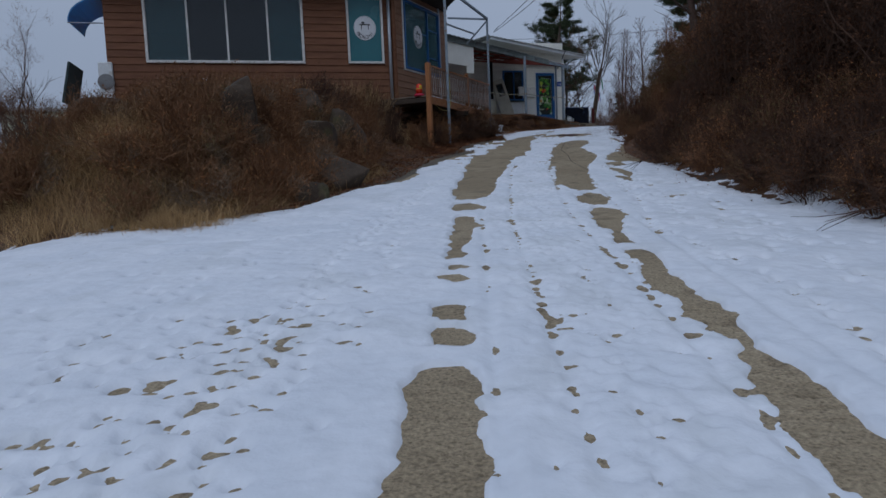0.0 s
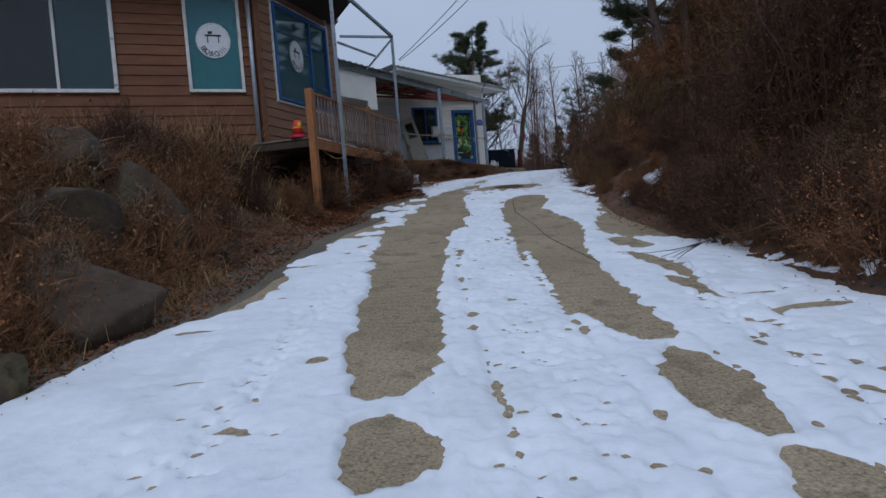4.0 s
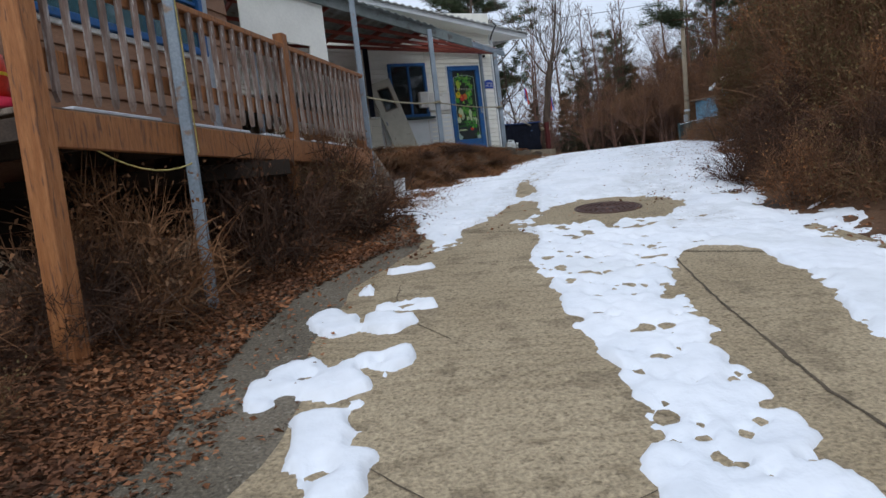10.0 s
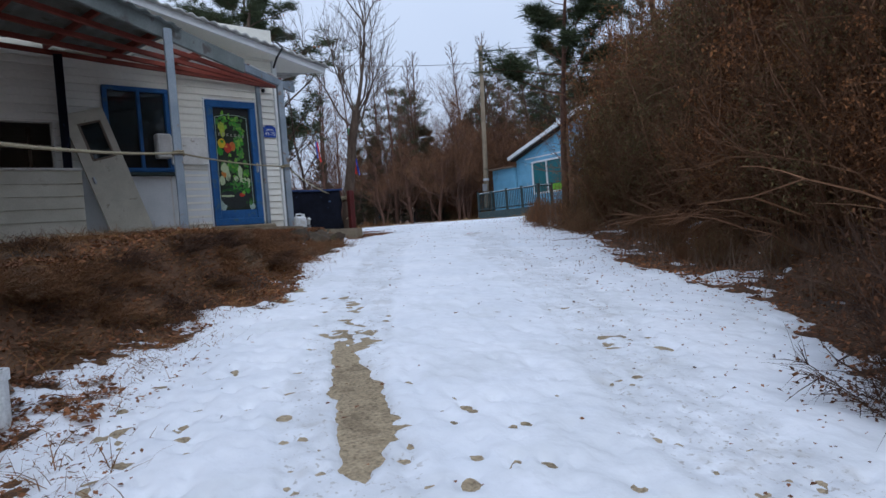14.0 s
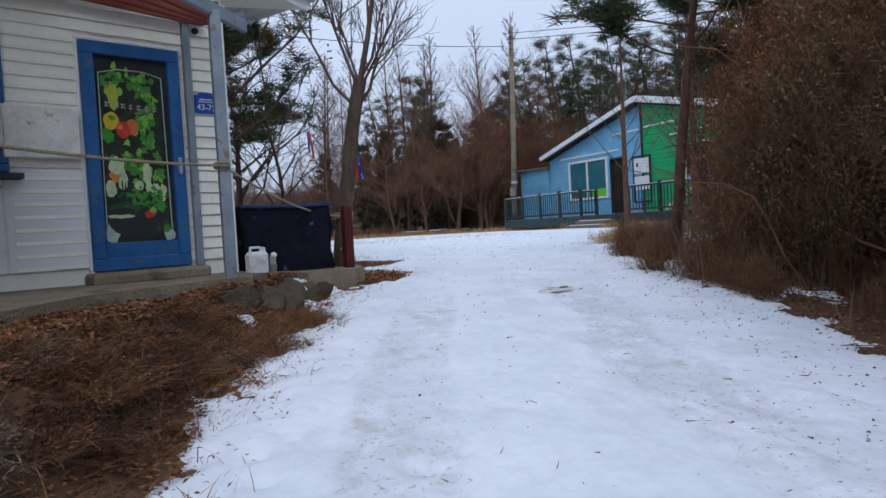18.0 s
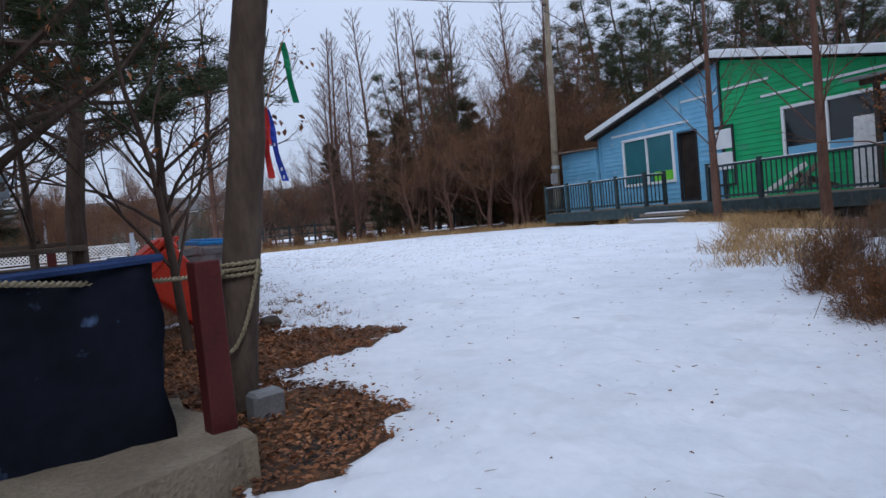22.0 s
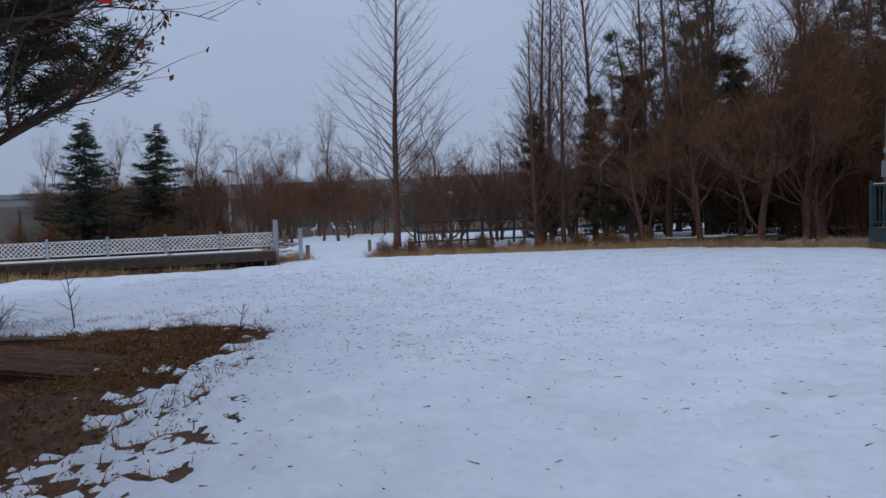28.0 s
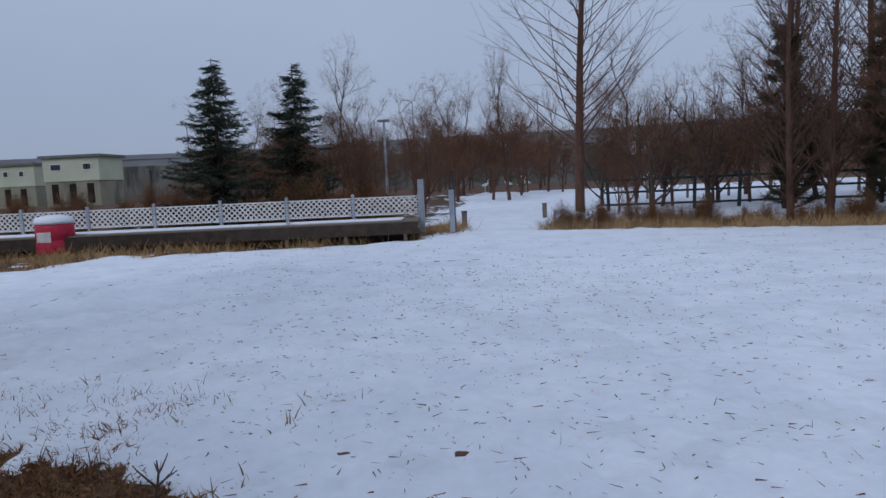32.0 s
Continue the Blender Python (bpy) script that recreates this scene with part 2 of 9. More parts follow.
GALV = surf("galvanised_steel", (0.36, 0.38, 0.41), (0.45, 0.47, 0.5), 6.0, 0.42, 0.1, metal=0.5)
BLUEPAINT = surf("blue_paint", (0.022, 0.09, 0.25), (0.035, 0.12, 0.31), 4.0, 0.5, 0.1, c3=(0.06, 0.12, 0.2), c3_scale=7.0)
TARPBLUE = surf("tarpaulin_hem_blue", (0.012, 0.03, 0.10), (0.02, 0.045, 0.14), 4.0, 0.6, 0.2)
NAVY = surf("navy_tarpaulin", (0.006, 0.007, 0.012), (0.010, 0.012, 0.021), 2.5, 0.85, 0.5, fine=14.0, spec=0.12, c3=(0.07, 0.105, 0.19), c3_at=0.66, c3_scale=6.0)
REDWOOD = surf("red_brown_beam", (0.17, 0.035, 0.025), (0.24, 0.06, 0.04), 4.0, 0.7, 0.2, stretch=(1, 1, 1))
DARKBROWN = surf("dark_brown_wood", (0.042, 0.03, 0.022), (0.07, 0.05, 0.036), 5.0, 0.8, 0.3)
RAMPWOOD = surf("leaf_stained_wood", (0.075, 0.044, 0.026), (0.12, 0.072, 0.044), 6.0, 0.95, 0.4, spec=0.1, c3=(0.17, 0.095, 0.045), c3_at=0.56, c3_scale=9.0)
DARKRED = surf("dark_red_paint", (0.06, 0.010, 0.009), (0.088, 0.015, 0.013), 4.0, 0.6, 0.2, c3=(0.08, 0.02, 0.02), c3_scale=6.0)
ROOFSHEET = surf("roof_sheet", (0.42, 0.42, 0.40), (0.55, 0.55, 0.52), 3.0, 0.6, 0.2, c3=(0.25, 0.24, 0.22), c3_at=0.6, c3_scale=4.0)
ROOFDARK = surf("grey_green_roof_edge", (0.15, 0.17, 0.16), (0.21, 0.23, 0.22), 3.0, 0.7, 0.3, c3=(0.10, 0.09, 0.08), c3_scale=4.0)
SKYBLUE = surf("sky_blue_siding", (0.17, 0.41, 0.60), (0.21, 0.47, 0.66), 2.0, 0.6, 0.1, vary=0.06, c3=(0.35, 0.52, 0.62), c3_at=0.66, c3_scale=2.5)
GREENSIDE = surf("bright_green_siding", (0.02, 0.33, 0.11), (0.03, 0.40, 0.14), 2.0, 0.6, 0.1, vary=0.06, c3=(0.06, 0.32, 0.16), c3_scale=2.5)
TEALTRIM = surf("faded_teal_siding", (0.10, 0.36, 0.25), (0.14, 0.42, 0.30), 2.0, 0.6, 0.1, vary=0.06)
DARKWOOD = surf("dark_green_fence_wood", (0.022, 0.035, 0.037), (0.04, 0.06, 0.06), 5.0, 0.7, 0.3, local=True, vary=0.2)
BLACK = surf("black_plastic", (0.012, 0.012, 0.013), (0.02, 0.02, 0.021), 5.0, 0.5, 0.05)
REDPLASTIC = surf("red_plastic", (0.62, 0.045, 0.02), (0.70, 0.065, 0.03), 3.0, 0.45, 0.05, c3=(0.5, 0.04, 0.02), c3_scale=4.0)
PINKRED = surf("crimson_plastic", (0.45, 0.015, 0.045), (0.53, 0.03, 0.07), 3.0, 0.45, 0.05)
GREYPLASTIC = surf("grey_plastic", (0.20, 0.20, 0.20), (0.25, 0.25, 0.25), 3.0, 0.5, 0.05, c3=(0.16, 0.155, 0.15), c3_scale=4.0)
BLUEPLASTIC = surf("blue_plastic", (0.03, 0.20, 0.50), (0.05, 0.25, 0.56), 3.0, 0.45, 0.05)
WHITEPLASTIC = surf("white_plastic", (0.68, 0.70, 0.70), (0.76, 0.78, 0.78), 5.0, 0.4, 0.05, c3=(0.55, 0.54, 0.5), c3_scale=6.0)
YELLOW = surf("yellow_band", (0.72, 0.52, 0.03), (0.78, 0.58, 0.05), 4.0, 0.5, 0.0)
IRON = surf("rusty_cast_iron", (0.075, 0.042, 0.034), (0.11, 0.062, 0.048), 8.0, 0.7, 0.4, metal=0.25)
BARK = surf("grey_brown_bark", (0.075, 0.052, 0.038), (0.12, 0.088, 0.066), 9.0, 0.95, 0.8, fine=35.0, stretch=(1, 1, 0.3))
DARKBARK = surf("dark_bark", (0.068, 0.045, 0.034), (0.11, 0.076, 0.058), 9.0, 0.95, 0.8, fine=35.0, stretch=(1, 1, 0.3))
REDBARK = surf("reddish_bark", (0.10, 0.052, 0.036), (0.145, 0.08, 0.056), 9.0, 0.95, 0.7, fine=35.0, stretch=(1, 1, 0.3))
TWIG = surf("brown_twigs", (0.13, 0.062, 0.030), (0.19, 0.098, 0.050), 3.0, 0.9, 0.0, islands=0.35)
RUST = surf("rusty_dry_leaves", (0.215, 0.089, 0.033), (0.325, 0.141, 0.052), 1.2, 0.9, 0.0, islands=0.4, c3=(0.15, 0.11, 0.045), c3_at=0.52, c3_scale=0.5)
DRYGRASS = surf("dry_grass", (0.36, 0.225, 0.095), (0.48, 0.315, 0.145), 1.0, 0.9, 0.0, islands=0.35, c3=(0.21, 0.12, 0.055), c3_at=0.58, c3_scale=0.8)
# dark copies of the twig and leaf browns, with the bank's shade in the colour
SHADETWIG = surf("dark_brown_twigs", (0.052, 0.028, 0.018), (0.085, 0.046, 0.028), 3.0, 0.9, 0.0, islands=0.35)
SHADERUST = surf("dark_withered_leaves", (0.08, 0.034, 0.016), (0.125, 0.055, 0.025), 1.2, 0.9, 0.0, islands=0.5)
PALETWIG = surf("grey_twigs", (0.13, 0.086, 0.058), (0.20, 0.138, 0.096), 3.0, 0.9, 0.0, islands=0.3)
VINE = surf("dead_vines", (0.15, 0.070, 0.030), (0.22, 0.112, 0.052), 1.0, 0.9, 0.0, islands=0.35, c3=(0.20, 0.145, 0.095), c3_at=0.58, c3_scale=1.1)
TURF = surf("brown_turf", (0.185, 0.092, 0.034), (0.26, 0.138, 0.056), 1.5, 0.9, 0.0, islands=0.35)
OFFWHITE = surf("yellowed_board", (0.56, 0.53, 0.43), (0.65, 0.62, 0.52), 3.0, 0.6, 0.15, vary=0.08, c3=(0.42, 0.37, 0.29), c3_at=0.64, c3_scale=3.0, grit=0.1)
DOORCREAM = surf("worn_cream_door", (0.44, 0.41, 0.33), (0.52, 0.49, 0.40), 5.0, 0.6, 0.15, c3=(0.30, 0.26, 0.2), c3_at=0.66, c3_scale=8.0, grit=0.1)
LEAF = surf("fallen_leaves", (0.13, 0.055, 0.026), (0.30, 0.130, 0.056), 2.0, 0.85, 0.0, islands=0.55)
NEEDLE = surf("pine_needles", (0.045, 0.062, 0.028), (0.07, 0.088, 0.040), 1.0, 0.8, 0.0, islands=0.35, c3=(0.13, 0.078, 0.036), c3_at=0.60, c3_scale=0.9)
BROWNNEEDLE = surf("browning_pine_needles", (0.03, 0.034, 0.018), (0.052, 0.052, 0.026), 1.6, 0.8, 0.0, islands=0.4, c3=(0.10, 0.046, 0.02), c3_at=0.55, c3_scale=1.7)
SPRUCE = surf("spruce_needles", (0.034, 0.046, 0.028), (0.055, 0.066, 0.040), 1.0, 0.8, 0.0, islands=0.3, c3=(0.08, 0.055, 0.032), c3_at=0.60, c3_scale=0.8)
FARWOOD = surf("far_wood", (0.075, 0.058, 0.05), (0.11, 0.088, 0.075), 0.6, 0.95, 0.0, islands=0.3)
CREAM = surf("cream_render", (0.56, 0.58, 0.42), (0.62, 0.64, 0.48), 0.5, 0.85, 0.1)
FARCONC = surf("viaduct_concrete", (0.24, 0.25, 0.26), (0.30, 0.31, 0.32), 0.2, 0.9, 0.1, c3=(0.17, 0.175, 0.18), c3_scale=0.1)
STAINED = surf("stained_retaining_concrete", (0.14, 0.135, 0.12), (0.20, 0.19, 0.165), 0.25, 0.9, 0.1, c3=(0.09, 0.085, 0.075), c3_at=0.55, c3_scale=0.35, stretch=(1, 1, 0.25))
KHAKI = surf("khaki_render", (0.30, 0.29, 0.20), (0.36, 0.345, 0.25), 0.4, 0.85, 0.1, c3=(0.20, 0.19, 0.15), c3_at=0.58, c3_scale=0.5, stretch=(1, 1, 0.3))
PAPER = surf("newsprint", (0.62, 0.60, 0.58), (0.70, 0.68, 0.66), 8.0, 0.9, 0.0)
CORD = surf("faded_yellow_cord", (0.42, 0.34, 0.11), (0.52, 0.43, 0.16), 30.0, 0.7, 0.0)
ROPE = surf("twisted_rope", (0.24, 0.20, 0.125), (0.36, 0.31, 0.20), 60.0, 0.9, 0.3, fine=150.0)
FROST = surf("decal_white", (0.70, 0.71, 0.72), (0.76, 0.77, 0.78), 5.0, 0.5, 0.0)
DARKINK = surf("dark_ink", (0.02, 0.022, 0.025), (0.03, 0.03, 0.035), 5.0, 0.6, 0.0)
SIGNBLUE = surf("sign_blue", (0.02, 0.06, 0.33), (0.03, 0.08, 0.38), 5.0, 0.4, 0.0)
REDCLOTH = surf("red_ribbon", (0.66, 0.03, 0.03), (0.72, 0.05, 0.04), 4.0, 0.7, 0.0)
BLUECLOTH = surf("blue_ribbon", (0.03, 0.06, 0.42), (0.04, 0.08, 0.50), 4.0, 0.7, 0.0)
GREENCLOTH = surf("green_ribbon", (0.01, 0.22, 0.09), (0.02, 0.27, 0.11), 4.0, 0.7, 0.0)
TEALFILM = surf("teal_window_film", (0.025, 0.13, 0.15), (0.035, 0.16, 0.18), 1.0, 0.25, 0.0, spec=0.5)
LIME = surf("lime_film", (0.16, 0.55, 0.03), (0.2, 0.6, 0.04), 1.0, 0.35, 0.0)


def glass(name, tint, rough=0.03):
    m = bpy.data.materials.new(name)
    m.use_nodes = True
    b = m.node_tree.nodes["Principled BSDF"]
    b.inputs["Base Color"].default_value = (*tint, 1)
    b.inputs["Roughness"].default_value = rough
    b.inputs["Transmission Weight"].default_value = 0.55
    b.inputs["IOR"].default_value = 1.5
    return m


POLYSHEET = glass("clear_corrugated_sheet", (0.72, 0.74, 0.72), 0.35)
POLYSHEET.node_tree.nodes["Principled BSDF"].inputs["Transmission Weight"].default_value = 0.8
GLASS = glass("window_glass", (0.13, 0.26, 0.29))
TEALGLASS = glass("dark_teal_glass", (0.04, 0.10, 0.115))
DARKGLASS = glass("dark_window_glass", (0.03, 0.04, 0.045))

# ---- mesh helpers ----


class Geo:
    """Collects vertices and faces for one mesh."""

    def __init__(self):
        self.v, self.f = [], []

    def add(self, verts, faces):
        k = len(self.v)
        self.v.extend([tuple(p) for p in verts])
        self.f.extend([tuple(i + k for i in q) for q in faces])
        return self

    def box(self, c, s, chamfer=0.006, m=None):
        """A box with chamfered edges, middle c and size s, turned by m."""
        hx, hy, hz = s[0] / 2, s[1] / 2, s[2] / 2
        e = min(chamfer, hx * 0.45, hy * 0.45, hz * 0.45)
        vs, ids = [], {}
        for sx in (-1, 1):
            for sy in (-1, 1):
                for sz in (-1, 1):
                    for ax in range(3):
                        p = [sx * (hx - e), sy * (hy - e), sz * (hz - e)]
                        p[ax] += (sx, sy, sz)[ax] * e
                        ids[sx, sy, sz, ax] = len(vs)
                        vs.append(Vector(p))
        fs = []
        for ax in range(3):
            a, b = [i for i in range(3) if i != ax]
            for s1 in (-1, 1):
                q = []
                for u, w in ((-1, -1), (1, -1), (1, 1), (-1, 1)):
                    k = [0, 0, 0]
                    k[ax], k[a], k[b] = s1, u, w
                    q.append(ids[k[0], k[1], k[2], ax])
                fs.append(q if (s1 > 0) == (ax != 1) else q[::-1])
            for u in (-1, 1):
                for w in (-1, 1):
                    q = []
                    for s1, which in ((-1, a), (1, a), (1, b), (-1, b)):
                        k = [0, 0, 0]
                        k[ax], k[a], k[b] = s1, u, w
                        q.append(ids[k[0], k[1], k[2], which])
                    fs.append(q)
        for sx in (-1, 1):
            for sy in (-1, 1):
                for sz in (-1, 1):
                    fs.append([ids[sx, sy, sz, i] for i in range(3)])
        mm = Matrix.Translation(c) @ (m if m else Matrix.Identity(4))
        return self.add([mm @ p for p in vs], fs)

    def tube(self, pts, radii, sides=6, cap=True):
        """A tapered tube through the points."""
        n = len(pts)
        pts = [Vector(p) for p in pts]
        vs, fs = [], []
        side = None
        for i, p in enumerate(pts):
            d = (pts[min(i + 1, n - 1)] - pts[max(i - 1, 0)]).normalized()
            if side is None:
                side = d.orthogonal().normalized()
            side = (side - d * side.dot(d)).normalized()
            up = d.cross(side)
            r = radii[i] if hasattr(radii, "__len__") else radii
            for k in range(sides):
                a = 2 * math.pi * k / sides
                vs.append(p + side * (r * math.cos(a)) + up * (r * math.sin(a)))
        for i in range(n - 1):
            for k in range(sides):
                k2 = (k + 1) % sides
                fs.append((i * sides + k, i * sides + k2, (i + 1) * sides + k2, (i + 1) * sides + k))
        if cap:
            fs.append(tuple(range(sides))[::-1])
            fs.append(tuple(range((n - 1) * sides, n * sides)))
        return self.add(vs, fs)

    def lathe(self, prof, sides=24, m=None):
        """A turned shape from (radius, height) pairs round z."""
        m = m or Matrix.Identity(4)
        vs, fs = [], []
        for r, z in prof:
            for k in range(sides):
                a = 2 * math.pi * k / sides
                vs.append(m @ Vector((r * math.cos(a), r * math.sin(a), z)))
        for i in range(len(prof) - 1):
            for k in range(sides):
                k2 = (k + 1) % sides
                fs.append((i * sides + k, i * sides + k2, (i + 1) * sides + k2, (i + 1) * sides + k))
        fs.append(tuple(range(sides))[::-1])
        fs.append(tuple(range((len(prof) - 1) * sides, len(prof) * sides)))
        return self.add(vs, fs)

    def prism(self, poly, y0, y1, m=None):
        """An (x, z) outline pushed from y0 to y1."""
        m = m or Matrix.Identity(4)
        n = len(poly)
        vs = [m @ Vector((x, y, z)) for y in (y0, y1) for x, z in poly]
        fs = [tuple(range(n)), tuple(range(2 * n - 1, n - 1, -1))] + [(i, i + n, (i + 1) % n + n, (i + 1) % n) for i in range(n)]
        return self.add(vs, fs)

    def mesh(self, name, material, smooth=False):
        me = bpy.data.meshes.new(name)
        me.from_pydata(self.v, [], self.f)
        me.materials.append(material)
        bm = bmesh.new()
        bm.from_mesh(me)
        if len(bm.faces) < 30000:
            bmesh.ops.recalc_face_normals(bm, faces=bm.faces[:])
        bm.to_mesh(me)
        bm.free()
        if smooth:
            me.shade_smooth()
        return me


def thing(name, m, label, category, group="", kind=""):
    ob = new(name)
    ob.matrix_world = m
    ob.empty_display_size = 0.1
    return tagged(ob, label, category, group, kind)


def part(name, geo, material, parent=None, label="", m=None, smooth=False):
    """ONE mesh object, under a thing or a part when parent is given."""
    me = geo if isinstance(geo, bpy.types.Mesh) else geo.mesh(name, material, smooth)
    ob = new(name, me)
    if parent:
        ob.parent = parent
    if m:
        ob.matrix_basis = m
    if label:
        ob["label"] = label
    return ob


def single(name, geo, material, m, label, category, group="", kind="", smooth=False):
    return tagged(part(name, geo, material, None, "", m, smooth), label, category, group, kind)


def raw_mesh(name, v, f, material, smooth=False):
    """A mesh from numpy arrays, all faces with the same number of corners."""
    me = bpy.data.meshes.new(name)
    k = f.shape[1]
    me.vertices.add(len(v))
    me.vertices.foreach_set("co", np.ascontiguousarray(v, dtype=np.float32).ravel())
    me.loops.add(f.size)
    me.loops.foreach_set("vertex_index", np.ascontiguousarray(f, dtype=np.int32).ravel())
    me.polygons.add(len(f))
    me.polygons.foreach_set("loop_start", np.arange(0, f.size, k, dtype=np.int32))
    me.update(calc_edges=True)
    me.materials.append(material)
    if smooth:
        me.shade_smooth()
    return me


# ---- the lie of the land ----
LATT = np.random.RandomState(7).rand(256, 256)


def vnoise(x, y, s):
    """Smooth noise of cell size s, from -1 to 1."""
    u, v = np.asarray(x) / s + 900.3, np.asarray(y) / s + 700.7
    i, j = np.floor(u).astype(int), np.floor(v).astype(int)
    a, b = u - i, v - j
    a, b = a * a * (3 - 2 * a), b * b * (3 - 2 * b)
    g = lambda p, q: LATT[p % 256, q % 256]
    return 2 * ((g(i, j) * (1 - a) + g(i + 1, j) * a) * (1 - b) + (g(i, j + 1) * (1 - a) + g(i + 1, j + 1) * a) * b) - 1


def fbm(x, y, s, n=4, k=0.5):
    out, amp, tot = 0, 1.0, 0
    for i in range(n):
        out = out + amp * vnoise(x + 13.1 * i, y - 7.7 * i, s / 2.03 ** i)
        tot += amp
        amp *= k
    return out / tot


def ss(a, b, x):
    t = np.clip((np.asarray(x, float) - a) / (b - a), 0, 1)
    return t * t * (3 - 2 * t)


ROAD_Y = [-60, -25, 0, 2.7, 5.3, 8.1, 10.3, 12.4, 14.0, 15.6, 17.3, 18.7, 20.6, 23.1, 25.6, 27.4, 30.3, 33, 37, 42, 300]
ROAD_Z = [-4.0, -2.4, 0, 0.28, 0.58, 0.87, 1.14, 1.41, 1.62, 1.85, 2.1, 2.31, 2.60, 2.93, 3.17, 3.33, 3.58, 3.76, 3.85, 4.0, 4.0]
LEFT = [(-60, 6.6), (-12, 7.0), (-5.5, 7.4), (-3.9, 7.9), (-3.0, 8.5), (-2.2, 9.3), (-1.9, 10.0), (-1.3, 11.8), (-1.05, 12.8), (-0.9, 13.7), (-0.45, 15.7),
        (0.3, 17.2), (0.6, 18.6), (0.86, 19.35), (1.4, 20.1), (1.62, 20.4), (2.2, 22.0), (2.55, 23.7), (3.45, 25.4), (4.6, 27.3), (5.7, 29.4), (6.25, 30.5), (7.0, 31.7), (7.8, 32.7), (8.3, 33.6), (8.6, 60)]
RIGHT = [(12, -12), (7.5, -3), (5.2, 2), (4.4, 5), (4.1, 6.9), (3.9, 9), (3.9, 11), (4.1, 13.7), (4.4, 16.5), (4.9, 18.9), (5.2, 20.6), (5.9, 22.5), (6.8, 24),
         (8.1, 26.9), (9.3, 28.5), (10.2, 30.2), (11.1, 31.8), (12.2, 33.5), (14, 35.2), (24, 37.5), (32, 41), (34, 60), (44, 110)]


def to_line(x, y, line):
    best = np.full(np.shape(x), 1e9)
    for (ax, ay), (bx, by) in zip(line, line[1:]):
        dx, dy = bx - ax, by - ay
        t = np.clip(((x - ax) * dx + (y - ay) * dy) / (dx * dx + dy * dy), 0, 1)
        best = np.minimum(best, np.hypot(x - ax - t * dx, y - ay - t * dy))
    return best


def xleft(y):
    return np.interp(y, [p[1] for p in LEFT], [p[0] for p in LEFT])


def xright(y):
    return np.interp(y, [p[1] for p in RIGHT], [p[0] for p in RIGHT])


def bank_left(x, y):
    d = to_line(x, y, LEFT)
    return np.where((y > 6.6) & (x < xleft(y)), d, -d)


def bank_right(x, y):
    d = to_line(x, y, RIGHT)
    return np.where(x > xright(y), d, -d)


def road_z(y):
    return (np.interp(y - 0.6, ROAD_Y, ROAD_Z) + np.interp(y, ROAD_Y, ROAD_Z) + np.interp(y + 0.6, ROAD_Y, ROAD_Z)) / 3


def land(x, y):
    x, y = np.asarray(x, float), np.asarray(y, float)
    z = road_z(y)
    dl, dr = bank_left(x, y), bank_right(x, y)
    top = np.interp(y, [0, 10, 15, 19, 23, 27, 34], [2.3, 2.7, 3.0, 3.15, 3.4, 3.93, 3.94])
    rise = np.minimum(1.35 * ss(0.25, 2.6 - 0.9 * ss(25, 27, y), dl), np.maximum(top - z, 0)) * (1 - ss(32.4, 33.4, y))
    rise = rise - np.maximum(rise - 0.35, 0) * ss(17.7, 18.5, y) * (1 - ss(22.6, 23.6, y)) * ss(3.2, 2.2, dl)
    z = z + rise
    z = z + (np.minimum(z, 1.0) - 1.2 - z) * ss(0, -4.5, x - np.interp(y, [8, 10, 12, 14.5, 17.2], [-4.2, -4.4, -5.2, -6.3, -8.8])) * (1 - ss(25, 45, y))
    hill = np.maximum(dr - 0.3 - 1.3 * ss(21, 23.5, y), 0)
    z = z + 8 * (1 - np.exp(-0.47 * hill / 8))
    off = np.clip(np.maximum(dl, dr), 0, 1)
    return z + off * (0.10 * fbm(x, y, 1.7) + 0.03 * fbm(x, y, 0.4, 2)) + 0.012 * fbm(x, y, 3.0, 2)


def at(x, y, up=0.0):
    return float(land(np.array([x]), np.array([y]))[0]) + up


def grid_mesh(name, xs, ys, zfun, material, keep=None):
    X, Y = np.meshgrid(xs, ys)
    Z = zfun(X, Y)
    nx, ny = len(xs), len(ys)
    idx = np.arange(nx * ny).reshape(ny, nx)
    f = np.stack([idx[:-1, :-1], idx[:-1, 1:], idx[1:, 1:], idx[1:, :-1]], -1).reshape(-1, 4)
    v = np.stack([X, Y, Z], -1).reshape(-1, 3)
    if keep is not None:
        k = keep(X, Y).reshape(-1)
        f = f[k[f].any(axis=1)]
        used = np.zeros(len(v), bool)
        used[f.ravel()] = True
        renum = np.cumsum(used) - 1
        v, f = v[used], renum[f]
    return raw_mesh(name, v, f, material, True)


def axis(lo, hi, step, far):
    mid = np.arange(lo, hi + step / 2, step)
    grow = np.array([step * 4, step * 12, step * 30, 25, 60, 150, 400, 900, 2000.0])
    grow = grow[grow <= far]
    return np.concatenate([lo - grow[::-1], mid, hi + grow])


ground = new("ground", grid_mesh("ground", axis(-24, 48, 0.26, 2000), axis(-12, 80, 0.26, 2000), land, SOIL))
tagged(ground, "brown soil with leaf litter under patchy snow", "ground", kind="structure")

